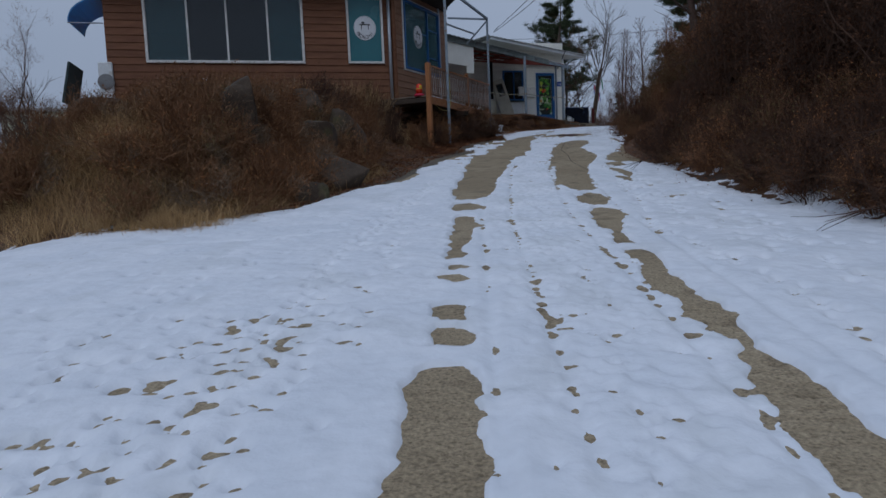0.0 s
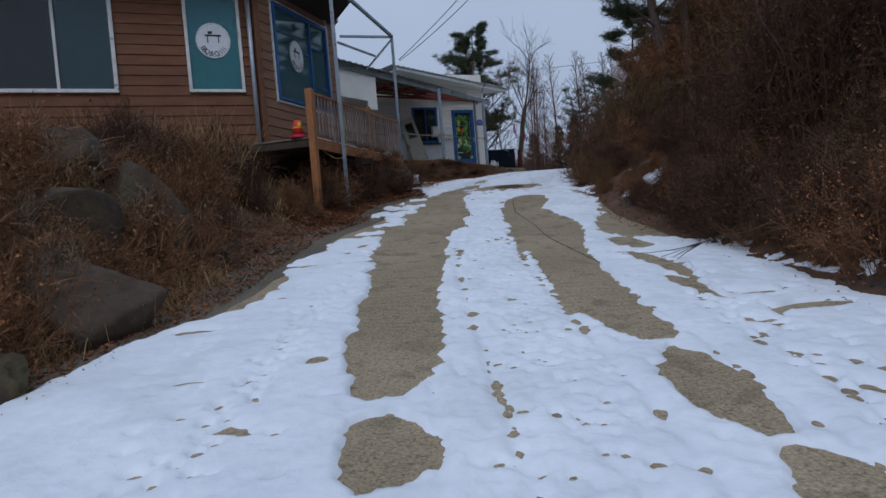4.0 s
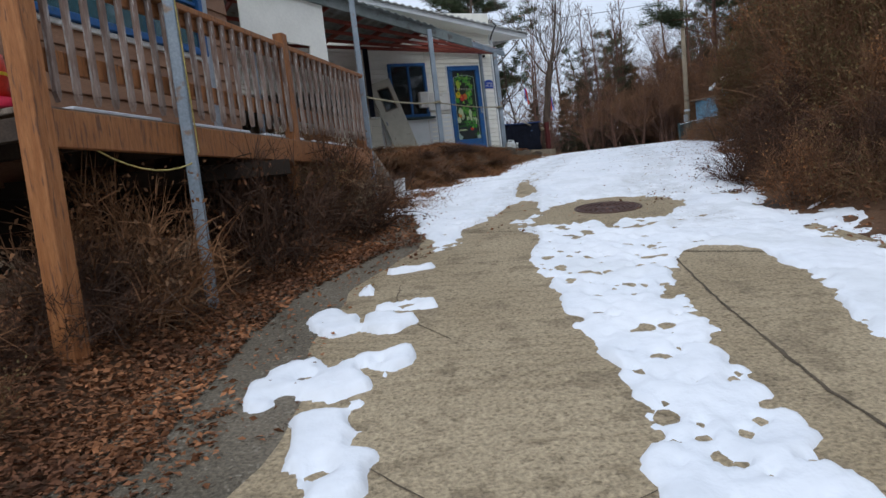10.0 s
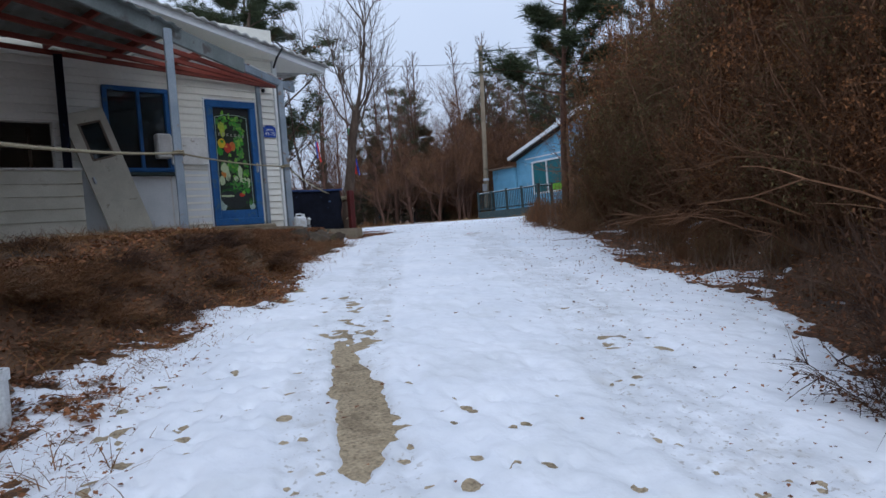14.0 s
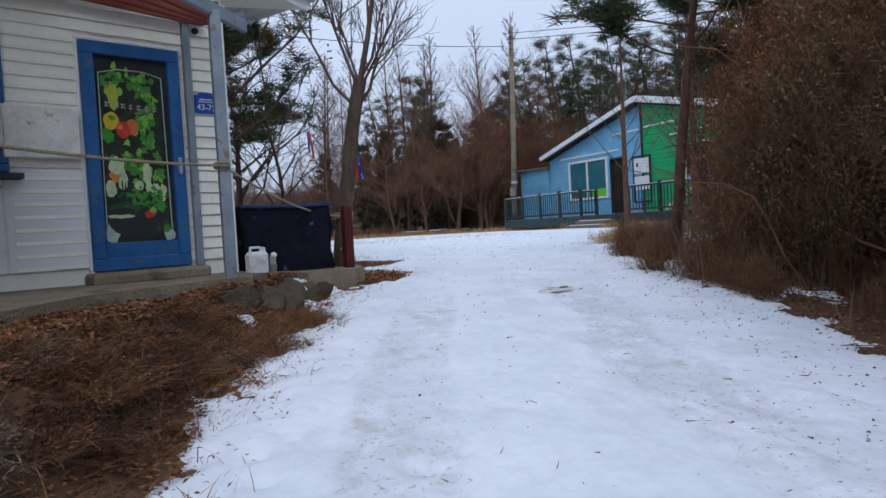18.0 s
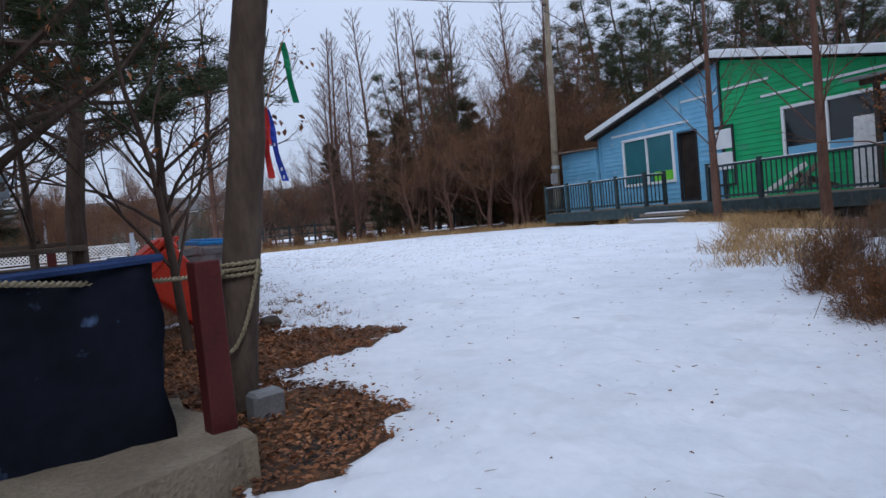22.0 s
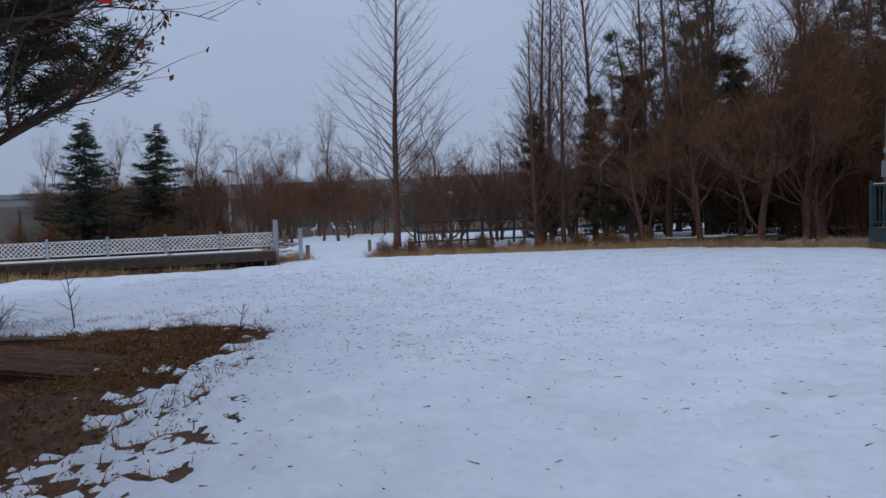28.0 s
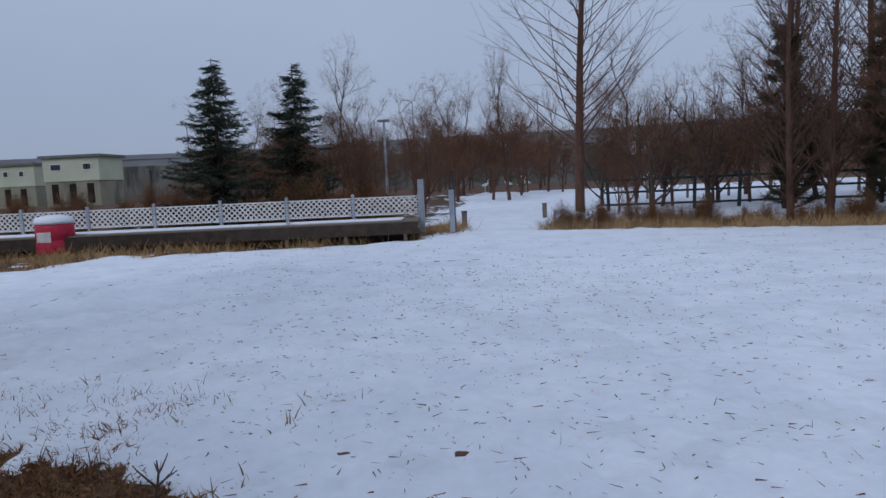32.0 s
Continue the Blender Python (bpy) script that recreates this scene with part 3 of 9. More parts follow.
# the concrete road with its banks' edges
ry = np.arange(-12, 27.01, 0.12)
rx = np.linspace(0, 1, 56)
RU, RY = np.meshgrid(rx, ry)
RL = np.where(RY < 8.2, np.interp(RY, [-12, 6.8, 7.2, 7.6, 8.2], [-12, -9, -6.5, -4.8, -3.4]), xleft(RY)) + 0.12 * fbm(RY, RY * 0, 0.6)
RR = xright(RY) + 0.15 - 0.1 * fbm(RY, RY * 0 + 5, 0.7)
RX = RL + (RR - RL) * RU
RZ = land(RX, RY) + 0.014 - 0.06 * (RU < 0.001) - 0.06 * (RU > 0.999)
ridx = np.arange(RX.size).reshape(RX.shape)
rf = np.stack([ridx[:-1, :-1], ridx[:-1, 1:], ridx[1:, 1:], ridx[1:, :-1]], -1).reshape(-1, 4)
road = new("road", raw_mesh("road", np.stack([RX, RY, RZ], -1).reshape(-1, 3), rf, CONCRETE, True))
tagged(road, "worn tan concrete lane with cracks and stains", "road", kind="structure")


def ribbon(name, pts, w, material, label, up=0.018, wob=0.5):
    """A thin strip laid on the road along a line."""
    rj = random.Random(int(pts[0][0] * 100 + pts[0][1] * 7))
    line = []
    for (ax, ay), (bx, by) in zip(pts, pts[1:]):
        k = max(2, int(math.hypot(bx - ax, by - ay) / 0.06))
        line += [(ax + (bx - ax) * i / k + rj.uniform(-0.006, 0.006), ay + (by - ay) * i / k + rj.uniform(-0.006, 0.006)) for i in range(k)]
    line.append(pts[-1])
    v = []
    for i, (x, y) in enumerate(line):
        (ax, ay), (bx, by) = line[max(i - 1, 0)], line[min(i + 1, len(line) - 1)]
        ln = math.hypot(bx - ax, by - ay)
        for s in (-1, 1):
            h = s * w * (0.5 + wob * rj.uniform(-0.5, 0.5))
            px, py = x - (by - ay) / ln * h, y + (bx - ax) / ln * h
            v.append((px, py, at(px, py, up)))
    f = [(2 * i, 2 * i + 2, 2 * i + 3, 2 * i + 1) for i in range(len(line) - 1)]
    ob = new(name, raw_mesh(name, np.array(v), np.array(f), material))
    return tagged(ob, label, "joint", kind="structure")


for pts, w in (([(2.78, 11.6), (2.8, 12.9), (2.81, 14.4), (2.95, 15.5), (3.05, 16.9), (3.35, 18.2), (3.62, 19.15)], 0.015), ([(-0.3, 14.62), (0.71, 14.69), (1.57, 14.64), (2.37, 14.82), (2.8, 14.62), (3.23, 14.44), (4.0, 14.1)], 0.011),
               ([(1.6, 21.3), (1.77, 21.21), (2.91, 20.53), (3.4, 20.3)], 0.011), ([(3.62, 19.21), (4.29, 18.8), (4.8, 18.5)], 0.013), ([(0.6, 17.7), (0.87, 17.44), (1.4, 16.66)], 0.007), ([(1.5, 19.84), (1.62, 19.82), (2.33, 19.6), (2.9, 19.42)], 0.006),
               ([(0.95, 16.4), (1.3, 16.5), (1.8, 16.42), (2.1, 16.5)], 0.006), ([(1.75, 18.1), (1.5, 18.7), (1.62, 19.3)], 0.006), ([(3.1, 16.2), (3.5, 16.05), (3.9, 16.1)], 0.006), ([(1.2, 12.6), (0.7, 12.75), (0.3, 12.6)], 0.007)):
    ribbon("road_joint", pts, w, JOINT, "dark dirt-filled joint in the concrete lane")
# older grey slab along the left edge
sy = np.arange(9.0, 22.6, 0.1)
su = np.linspace(0, 1, 9)
SU, SY = np.meshgrid(su, sy)
SW = np.interp(SY, [9, 12, 14.5, 18, 20, 22.6], [0.25, 0.45, 0.65, 0.58, 0.40, 0.1]) + 0.13 * fbm(SY, SY * 0 + 3, 0.6, 4, 0.7)
SX = xleft(SY) - 0.25 + (SW + 0.25) * SU
SZ = land(SX, SY) + 0.021 - 0.02 * (SU > 0.99)
sidx = np.arange(SX.size).reshape(SX.shape)
sf = np.stack([sidx[:-1, :-1], sidx[:-1, 1:], sidx[1:, 1:], sidx[1:, :-1]], -1).reshape(-1, 4)
tagged(new("road_edge", raw_mesh("road_edge", np.stack([SX, SY, SZ], -1).reshape(-1, 3), sf, SHOULDER, True)), "older dark grey gravelly concrete edge of the lane", "road edge", kind="structure")

# ---- snow: a thin lying sheet with bare tracks, melted patches and prints ----
TRACK_L = [(0.5, -0.10, 0.20), (3.3, -0.02, 0.17), (3.55, 0.03, -0.05), (3.7, 0.03, 0.05), (3.9, 0.03, 0.15), (4.05, 0.03, 0.02), (4.2, 0.03, 0.12), (4.45, 0.03, 0.12), (4.6, 0.04, -0.1), (5.0, 0.05, -0.1),
           (5.1, 0.06, 0.13), (5.3, 0.06, 0.10), (5.4, 0.10, 0.0), (5.55, 0.15, 0.11), (5.7, 0.10, 0.03), (6.0, 0.10, 0.08), (6.3, 0.12, 0.05), (6.7, 0.17, 0.09), (7.3, 0.22, 0.12), (7.6, 0.27, 0.19), (7.9, 0.27, 0.15), (8.2, 0.28, 0.13),
           (8.4, 0.30, -0.05), (8.6, 0.32, -0.05), (8.75, 0.34, 0.26), (9.05, 0.35, 0.27), (9.3, 0.33, 0.14), (9.5, 0.38, -0.03), (9.7, 0.42, 0.20), (9.9, 0.47, 0.29), (11.4, 0.60, 0.33), (12.3, 0.75, 0.31), (13.5, 0.91, 0.39)]
TRACK_L += [(15.05, 1.12, 0.45), (15.4, 1.2, 0.48), (15.9, 1.45, 0.6), (16.6, 1.62, 0.44), (17.1, 1.73, 0.57), (18.6, 2.07, 0.43), (19.7, 2.3, 0.35), (20.3, 2.6, 0.35), (21.0, 2.7, 0.18), (21.3, 3.05, 0.22), (22.1, 3.4, 0.14),
            (22.4, 3.5, -0.05), (22.6, 3.55, 0.1), (23.3, 3.82, 0.12), (24.2, 4.05, 0.03), (25.5, 4.4, -0.1), (70, 8, -1)]
TRACK_R = [(0.5, 1.40, 0.12), (2.2, 1.47, 0.14), (3.0, 1.55, 0.16), (3.5, 1.6, 0.05), (3.7, 1.6, 0.08), (4.1, 1.63, 0.17), (4.28, 1.62, 0.1), (4.9, 1.6, 0.1), (5.5, 1.69, 0.08), (5.9, 1.70, 0.06), (6.1, 1.70, 0.03), (6.2, 1.71, 0.06), (6.6, 1.74, 0.07), (6.8, 1.78, 0.05),
           (7.3, 1.83, 0.15), (8.1, 2.0, 0.24), (8.4, 2.02, 0.18), (8.55, 2.02, 0.02), (8.7, 2.04, 0.12), (9.1, 2.08, 0.23), (9.5, 2.13, 0.23), (9.8, 2.17, 0.10), (9.95, 2.18, 0.02), (10.1, 2.2, 0.12), (10.3, 2.22, 0.2), (11.0, 2.2, 0.27), (12.0, 2.37, 0.26), (13.0, 2.52, 0.31), (13.8, 2.67, 0.38)]
TRACK_R += [(14.4, 2.8, 0.45), (15.1, 3.02, 0.48), (15.7, 3.14, 0.48), (16.2, 3.1, 0.4), (16.7, 3.2, 0.36), (17.4, 3.31, 0.31), (18.2, 3.6, 0.42), (19.0, 3.85, 0.25), (19.2, 3.9, 0.1), (19.4, 4.0, -0.3), (70, 8, -1)]
rnd = np.random.RandomState(11)
PRINTS = []  # x, y, half width, half length, depth


def paws(points, step, jitter, size, deep, pair=0.05):
    """Prints two by two along a line."""
    for (ax, ay), (bx, by) in zip(points, points[1:]):
        n = max(1, int(math.hypot(bx - ax, by - ay) / step))
        for i in range(n):
            t = (i + 0.6 * rnd.rand()) / n
            for s in (-1, 1):
                r = size * (0.75 + 0.5 * rnd.rand())
                PRINTS.append((ax + (bx - ax) * t + s * pair + rnd.normal(0, jitter), ay + (by - ay) * t + s * 0.04 + rnd.normal(0, jitter), r, r * 1.3, deep * (0.7 + 0.6 * rnd.rand())))


paws([(-1.9, 2.2), (-1.45, 2.4), (-1.27, 2.7), (-1.05, 3.4), (-1.03, 4.2), (-0.95, 5.0), (-1.0, 5.7), (-0.92, 6.5), (-0.72, 7.7), (-0.55, 9.0), (-0.2, 11.0), (0.1, 12.6)], 0.15, 0.03, 0.030, 2.7, 0.065)
paws([(-1.7, 2.1), (-1.3, 2.3), (-0.9, 2.6)], 0.12, 0.08, 0.030, 2.5)
paws([(-2.1, 2.6), (-2.05, 3.2), (-2.2, 4.2), (-2.0, 5.5)], 0.2, 0.08, 0.030, 2.4)
paws([(-0.85, 3.9), (-0.6, 5.4), (-0.5, 7.2), (-0.3, 8.4)], 0.35, 0.08, 0.038, 2.5)
paws([(2.1, 2.0), (2.2, 3.2), (2.37, 4.66), (2.27, 6.0), (2.2, 6.8), (2.4, 8.0), (2.7, 9.3), (3.0, 11.2)], 0.20, 0.03, 0.036, 2.6, 0.03)
paws([(3.0, 4.0), (2.9, 5.5), (2.8, 8.0), (3.3, 12)], 0.24, 0.10, 0.04, 2.4)
paws([(3.6, 5.2), (3.3, 6.6), (3.4, 8.2), (3.7, 10)], 0.3, 0.10, 0.042, 2.5)
for cx, cy, w, h in ((0.68, 4.98, 0.06, 0.06), (0.7, 3.9, 0.065, 0.05), (0.8, 4.15, 0.05, 0.05), (1.02, 4.48, 0.035, 0.035), (1.1, 4.47, 0.03, 0.03), (0.75, 7.63, 0.05, 0.05), (1.22, 7.73, 0.09, 0.06), (0.97, 3.75, 0.05, 0.05), (0.75, 3.0, 0.05, 0.06), (0.95, 2.7, 0.06, 0.05), (0.6, 6.2, 0.05, 0.06),
                     (-0.78, 4.22, 0.09, 0.03), (-0.8, 4.6, 0.13, 0.03), (-0.42, 5.6, 0.07, 0.05), (-0.5, 6.6, 0.05, 0.1), (-2.6, 7.12, 0.26, 0.05), (-2.2, 7.15, 0.16, 0.04), (-1.6, 7.3, 0.2, 0.04), (-2.4, 8.6, 0.16, 0.1), (-1.9, 8.9, 0.14, 0.06), (-2.8, 8.3, 0.2, 0.08), (-3.2, 7.0, 0.14, 0.04),
                     (-0.55, 8.6, 0.2, 0.05), (-0.95, 8.3, 0.14, 0.04), (-0.4, 9.4, 0.13, 0.06), (-1.3, 7.5, 0.16, 0.035), (-0.75, 10.2, 0.18, 0.05), (-0.3, 11.0, 0.14, 0.06), (0.0, 10.4, 0.1, 0.12), (-1.0, 11.4, 0.28, 0.09), (-0.4, 12.3, 0.22, 0.08),
                     (3.1, 7.2, 0.14, 0.09), (3.5, 7.9, 0.2, 0.08), (2.9, 8.6, 0.16, 0.06), (3.3, 9.3, 0.2, 0.07), (3.6, 8.8, 0.12, 0.05), (3.0, 10.2, 0.22, 0.07), (3.4, 10.9, 0.26, 0.08), (2.85, 11.8, 0.14, 0.08), (3.5, 12.2, 0.26, 0.1), (3.2, 13.0, 0.22, 0.1)):
    PRINTS.append((cx, cy, w * 0.75, h * 0.75, 2.7))


def scuffs(n, y0, y1, my, mx, sx, r0, r1, d0, d1, tall=1.2):
    for i in range(n):
        y = rnd.uniform(y0, y1)
        r = rnd.uniform(r0, r1)
        PRINTS.append((np.interp(y, my, mx) + rnd.normal(0, sx), y, r * rnd.uniform(0.7, 1.3), r * tall * rnd.uniform(0.7, 1.3), rnd.uniform(d0, d1)))


MIDY, MIDX = [1, 8, 11, 13, 15, 17, 18.3, 19.5, 20.5, 25], [0.78, 1.12, 1.45, 1.75, 2.0, 2.6, 2.9, 3.2, 3.5, 5.2]
scuffs(1300, 1.5, 14, MIDY, MIDX, 0.3, 0.035, 0.075, 0.35, 1.1, 1.3)
scuffs(120, 2.0, 14, MIDY, MIDX, 0.27, 0.022, 0.034, 1.5, 2.4, 1.2)
scuffs(50, 5.0, 14, MIDY, MIDX, 0.25, 0.03, 0.045, 1.6, 2.6, 1.0)
scuffs(110, 13, 21.5, MIDY, MIDX, 0.36, 0.03, 0.05, 1.6, 2.8, 1.0)
scuffs(400, 13, 23, MIDY, MIDX, 0.4, 0.03, 0.06, 0.4, 1.1, 1.1)
scuffs(230, 13, 23, MIDY, MIDX, 0.4, 0.02, 0.035, 1.0, 2.6)
scuffs(60, 14, 20, [14, 15.5, 17, 19, 20], [0.3, 0.4, 0.95, 1.45, 1.8], 0.22, 0.04, 0.07, 1.6, 3.0, 1.0)
scuffs(90, 7.5, 13.5, [7, 10, 13.5], [-0.9, -0.5, 0.15], 0.45, 0.025, 0.05, 1.0, 2.8, 0.8)
scuffs(120, 6, 19, [6, 10, 14, 19], [3.0, 3.1, 3.7, 4.7], 0.45, 0.03, 0.06, 0.8, 2.6, 0.8)
scuffs(150, 20, 25, [20, 22, 25], [2.2, 2.4, 3.5], 0.4, 0.03, 0.045, 1.3, 2.4, 1.0)
scuffs(260, 22.5, 32.5, [22, 25.4, 29.4, 32.7], [2.4, 3.8, 6.0, 8.0], 0.3, 0.026, 0.045, 1.2, 2.8, 0.9)
scuffs(200, 22, 33, [22, 26.9, 33], [5.6, 7.9, 11.6], 0.35, 0.02, 0.04, 0.6, 1.5, 0.9)
scuffs(600, 22, 52, [22, 25, 33, 52], [4.5, 5.8, 10, 12], 1.6, 0.04, 0.07, 0.3, 1.2)
scuffs(320, 22, 50, [22, 25, 33, 50], [4.5, 5.8, 10, 12], 1.4, 0.016, 0.03, 1.0, 1.9)
scuffs(420, 36, 46, [36, 46], [8.9, 8.9], 0.5, 0.03, 0.07, 0.8, 2.0)
LY, LX, RX_ = [20, 23.5, 28.9, 33], [2.6, 3.75, 6.4, 8.55], [4.4, 5.7, 8.2, 10.2]
scuffs(130, 1.9, 4.4, [1.9, 3, 4.4], [-1.6, -1.3, -1.1], 0.33, 0.03, 0.045, 1.8, 2.8)
scuffs(90, 1.6, 9, [1.6, 9], [-2.3, -1.6], 0.7, 0.03, 0.04, 1.5, 2.6)
scuffs(260, 20, 33, LY, LX, 0.28, 0.025, 0.045, 0.4, 1.35, 0.7)
scuffs(260, 20, 33, LY, RX_, 0.3, 0.025, 0.045, 0.4, 1.3, 0.7)
scuffs(900, 40, 56, [40, 56], [10, 8.5], 2.6, 0.045, 0.075, 0.5, 1.5)
scuffs(260, 40, 56, [40, 56], [9.8, 8.5], 2.4, 0.02, 0.035, 1.2, 2.2)
scuffs(260, 35.5, 44, [35.5, 44], [9.4, 9.3], 0.5, 0.025, 0.045, 1.2, 2.4)
for sx, sy, bx, by in ((9.4, 40, 8.0, 53), (10.3, 38, 10.4, 54), (12.2, 40, 14.8, 50), (8.7, 45, 11.5, 47.5), (7.2, 47, 12.5, 49)):
    paws([(sx, sy), ((sx + bx) / 2 + 0.2, (sy + by) / 2), (bx, by)], 0.4, 0.06, 0.035, 1.5, 0.1)
PRINTS = np.array(PRINTS)
# bare ground: middle, half-widths, strength
BARE = [(3.9, 27.05, 0.55, 0.55, 2.6), (4.04, 21.15, 0.72, 0.62, 3.0), (8.35, 35.6, 1.0, 0.7, 2.2), (7.6, 36.6, 1.0, 1.4, 2.0), (7.3, 44.2, 1.75, 1.35, 3.0), (6.2, 35.0, 1.9, 1.2, 2.0),
        (7.6, 40.0, 1.0, 1.6, 1.5), (7.2, 42.4, 1.3, 0.9, 2.3), (8.0, 41.7, 0.75, 0.5, 2.0), (8.45, 41.2, 0.4, 0.3, 1.8), (8.55, 42.5, 0.35, 0.35, 1.6), (7.6, 40.9, 0.9, 0.5, 2.0), (6.2, 31.0, 0.35, 0.5, 2.0), (8.05, 33.5, 0.45, 0.75, 2.0), (3.3, 12.3, 0.13, 0.6, 2.2), (3.55, 13.5, 0.2, 0.4, 2.2), (3.1, 11.3, 0.1, 0.5, 1.6), (3.5, 10.4, 0.3, 0.1, 1.6), (3.3, 9.2, 0.25, 0.08, 1.5)]
DRIFTS = [(7.4, 19.9, 0.5, 0.32), (8.3, 19.3, 0.42, 0.3), (6.1, 18.75, 0.42, 0.22), (5.35, 17.0, 0.42, 0.42), (5.9, 17.5, 0.3, 0.25), (7.9, 20.7, 0.36, 0.25), (8.9, 20.3, 0.4, 0.22), (6.7, 19.4, 0.22, 0.18)]
REMNANTS = [(0.95, 17.85, 0.26, 0.22), (0.76, 17.72, 0.12, 0.18), (1.07, 17.2, 0.19, 0.42), (1.36, 18.0, 0.15, 0.14), (1.44, 18.5, 0.12, 0.14), (1.6, 18.8, 0.14, 0.10), (1.13, 18.63, 0.13, 0.2), (1.38, 19.25, 0.06, 0.14), (1.73, 19.66, 0.18, 0.05)]
FAREDGE = [(-20, 45), (-3, 49.5), (0.35, 51.9), (1.6, 54.6), (4.46, 56.3), (7.35, 57.2), (8.3, 58.5), (10.4, 58.5), (14.6, 57.8), (19, 56.4), (22.3, 52.5), (22.2, 46), (20.6, 41.5), (14, 36)]


def cover(x, y):
    """How much snow lies: above 0 it shows."""
    n1, n2, n3 = fbm(x, y, 1.3), fbm(x + 50, y, 0.42, 3), fbm(x, y + 80, 0.13, 2)
    nn = 0.45 * n1 + 0.5 * n2 + 0.3 * n3
    lace = ss(12.5, 14.5, y) * (1 - ss(20.5, 22.5, y))
    c = 1.0 - 0.40 * lace + (0.35 + 0.85 * lace) * nn
    dl, dr = bank_left(x, y), bank_right(x, y)
    # wheel tracks
    for tr in (TRACK_L, TRACK_R):
        ty, tx, tw = [p[0] for p in tr], [p[1] for p in tr], [p[2] for p in tr]
        w = np.interp(y + 0.09 * n2, ty, tw)
        w = np.where((w < 0.045) & (y < 10), -0.15, np.where(y < 10, 0.75 * w, w))
        w = w + (0.06 + 0.06 * lace) * n2 + (0.05 + 0.03 * lace) * n3
        off = np.abs(x - np.interp(y, ty, tx))
        c = c - 2.6 * (1 - ss(-0.05, 0.07, off - w)) * (w > -0.05)
        c = c - 0.30 * (1 - ss(0.2, 0.32, off)) * (y < 9.8)
        c = c - 0.25 * (1 - ss(0.3, 0.5, off)) * (w < 0) * (y > 20)
    # bare shoulder left of the last snow on the left half
    edge = np.interp(y, [9, 11.5, 12.0, 12.4, 13.15, 13.95, 14.7, 15.3, 16.06, 16.6, 17.7, 18.5, 18.9, 19.7, 20.3, 22.1], [-2.2, -1.3, -0.7, -0.54, -0.43, -0.55, -0.1, 0.0, 0.45, 0.58, 0.68, 1.0, 1.2, 1.55, 2.0, 2.05])
    c = c - 2.0 * ss(9, 10, y) * (1 - ss(21.3, 22.2, y)) * ss(0.1, -0.1, x - edge - 0.16 * n2)
    for y0, y1 in ((15.6, 15.75), (16.1, 16.4), (17.1, 17.4), (18.95, 20.15), (13.75, 13.85)):
        c = c - 1.6 * ss(0.12, -0.02, np.maximum(y0 - y, y - y1) + 0.12 * n2) * (x < np.interp(y, [p[0] for p in TRACK_L], [p[1] for p in TRACK_L]))
    # remnants on the left edge
    edge_zone = ss(16.65, 16.8, y) * (1 - ss(19.9, 20.1, y)) * ss(0.03, -0.03, x - np.interp(y, [16.6, 17.2, 18.0, 18.5, 19.5, 20.2], [1.22, 1.3, 1.55, 1.75, 1.95, 2.1]))
    c = c + (np.minimum(c, -1.3) - c) * edge_zone
    for bx, by, hw, hh in REMNANTS:
        c = c + edge_zone * 2.9 * ss(1.2, 0.75, np.hypot((x - bx) / hw, (y - by) / hh) + 0.6 * n2 + 0.5 * n3)
    right_of = x - np.interp(y, [p[0] for p in TRACK_R], [p[1] for p in TRACK_R])
    redge = np.interp(y, [10, 11.5, 13.5, 14.3, 14.8, 15.3, 16, 17.4, 19.2], [6, 4.2, 4.05, 3.66, 3.6, 3.82, 4.23, 4.72, 5.4])
    c = c - 1.7 * ss(13.2, 14, y) * (1 - ss(19, 20, y)) * ss(-0.1, 0.1, x - redge - 0.2 * n2)
    c = c + 0.2 * ss(15, 16, y) * (1 - ss(19, 22, y)) * ss(0.45, 0.75, right_of) * (dr < 0)
    # banks: hardly any on the left, patches on the right
    high = ss(21.5, 23, y)
    c = np.where((dl > -0.5) & (y < 34), c - (1 - high) * (1.1 * ss(-0.15, 0.35, dl) + 1.2 * ss(0.2, 1.0, dl)) - high * (1.0 * ss(-0.4, 0.25, dl) + 1.9 * ss(0.3, 1.1, dl) - 0.7 * ss(-0.5, 0, dl) * (n2 + 0.6 * n3)), c)
    leafy = ss(8.6, 8.1, x - 0.35 * n1) * ss(32.8, 34, y) * (1 - ss(44.7, 45.6, y + 0.4 * n1))
    c = c - 1.35 * leafy + 0.9 * leafy * n2
    speck = ss(10.4, 8.8, x - 0.5 * n1) * ss(35.3, 36.2, y) * (1 - ss(44.7, 45.7, y))
    n4 = fbm(x + 9, y, 0.07, 2, 0.7)
    c = c - 0.7 * speck + speck * (0.4 * n2 + 0.7 * n3 + 1.7 * n4)
    dr = dr - 0.4 * ss(21, 23.5, y)
    c = np.where(dr > -0.5, c - 0.9 * ss(-0.5, 0.6, dr + 0.4 * n1) + ss(-0.3, 0.6, dr) * (0.75 * n1 + 0.45 * n2) - 0.55 * ss(0.3, 2, dr) - 0.75 * ss(-0.2, 0.8, dr) * (y > 20) + 0.55 * ss(1.6, 2.6, dr) * (y > 9) * (y < 22) + 1.2 * ss(0.9, 1.5, dr) * ss(14.8, 15.6, y) * (1 - ss(19.4, 20.2, y)) + 0.7 * ss(-0.5, 0.2, dr) * (n2 + 0.7 * n3) * (y > 20) - 0.6 * ss(0.1, 0.7, dr) * (y < 13), c)
    for bx, by, hw, hh in DRIFTS:
        c = c + (1.9 + 1.5 * n2 + 1.8 * n3) * ss(1.25, 0.6, np.hypot((x - bx) / hw, (y - by) / hh) + 0.3 * n2)
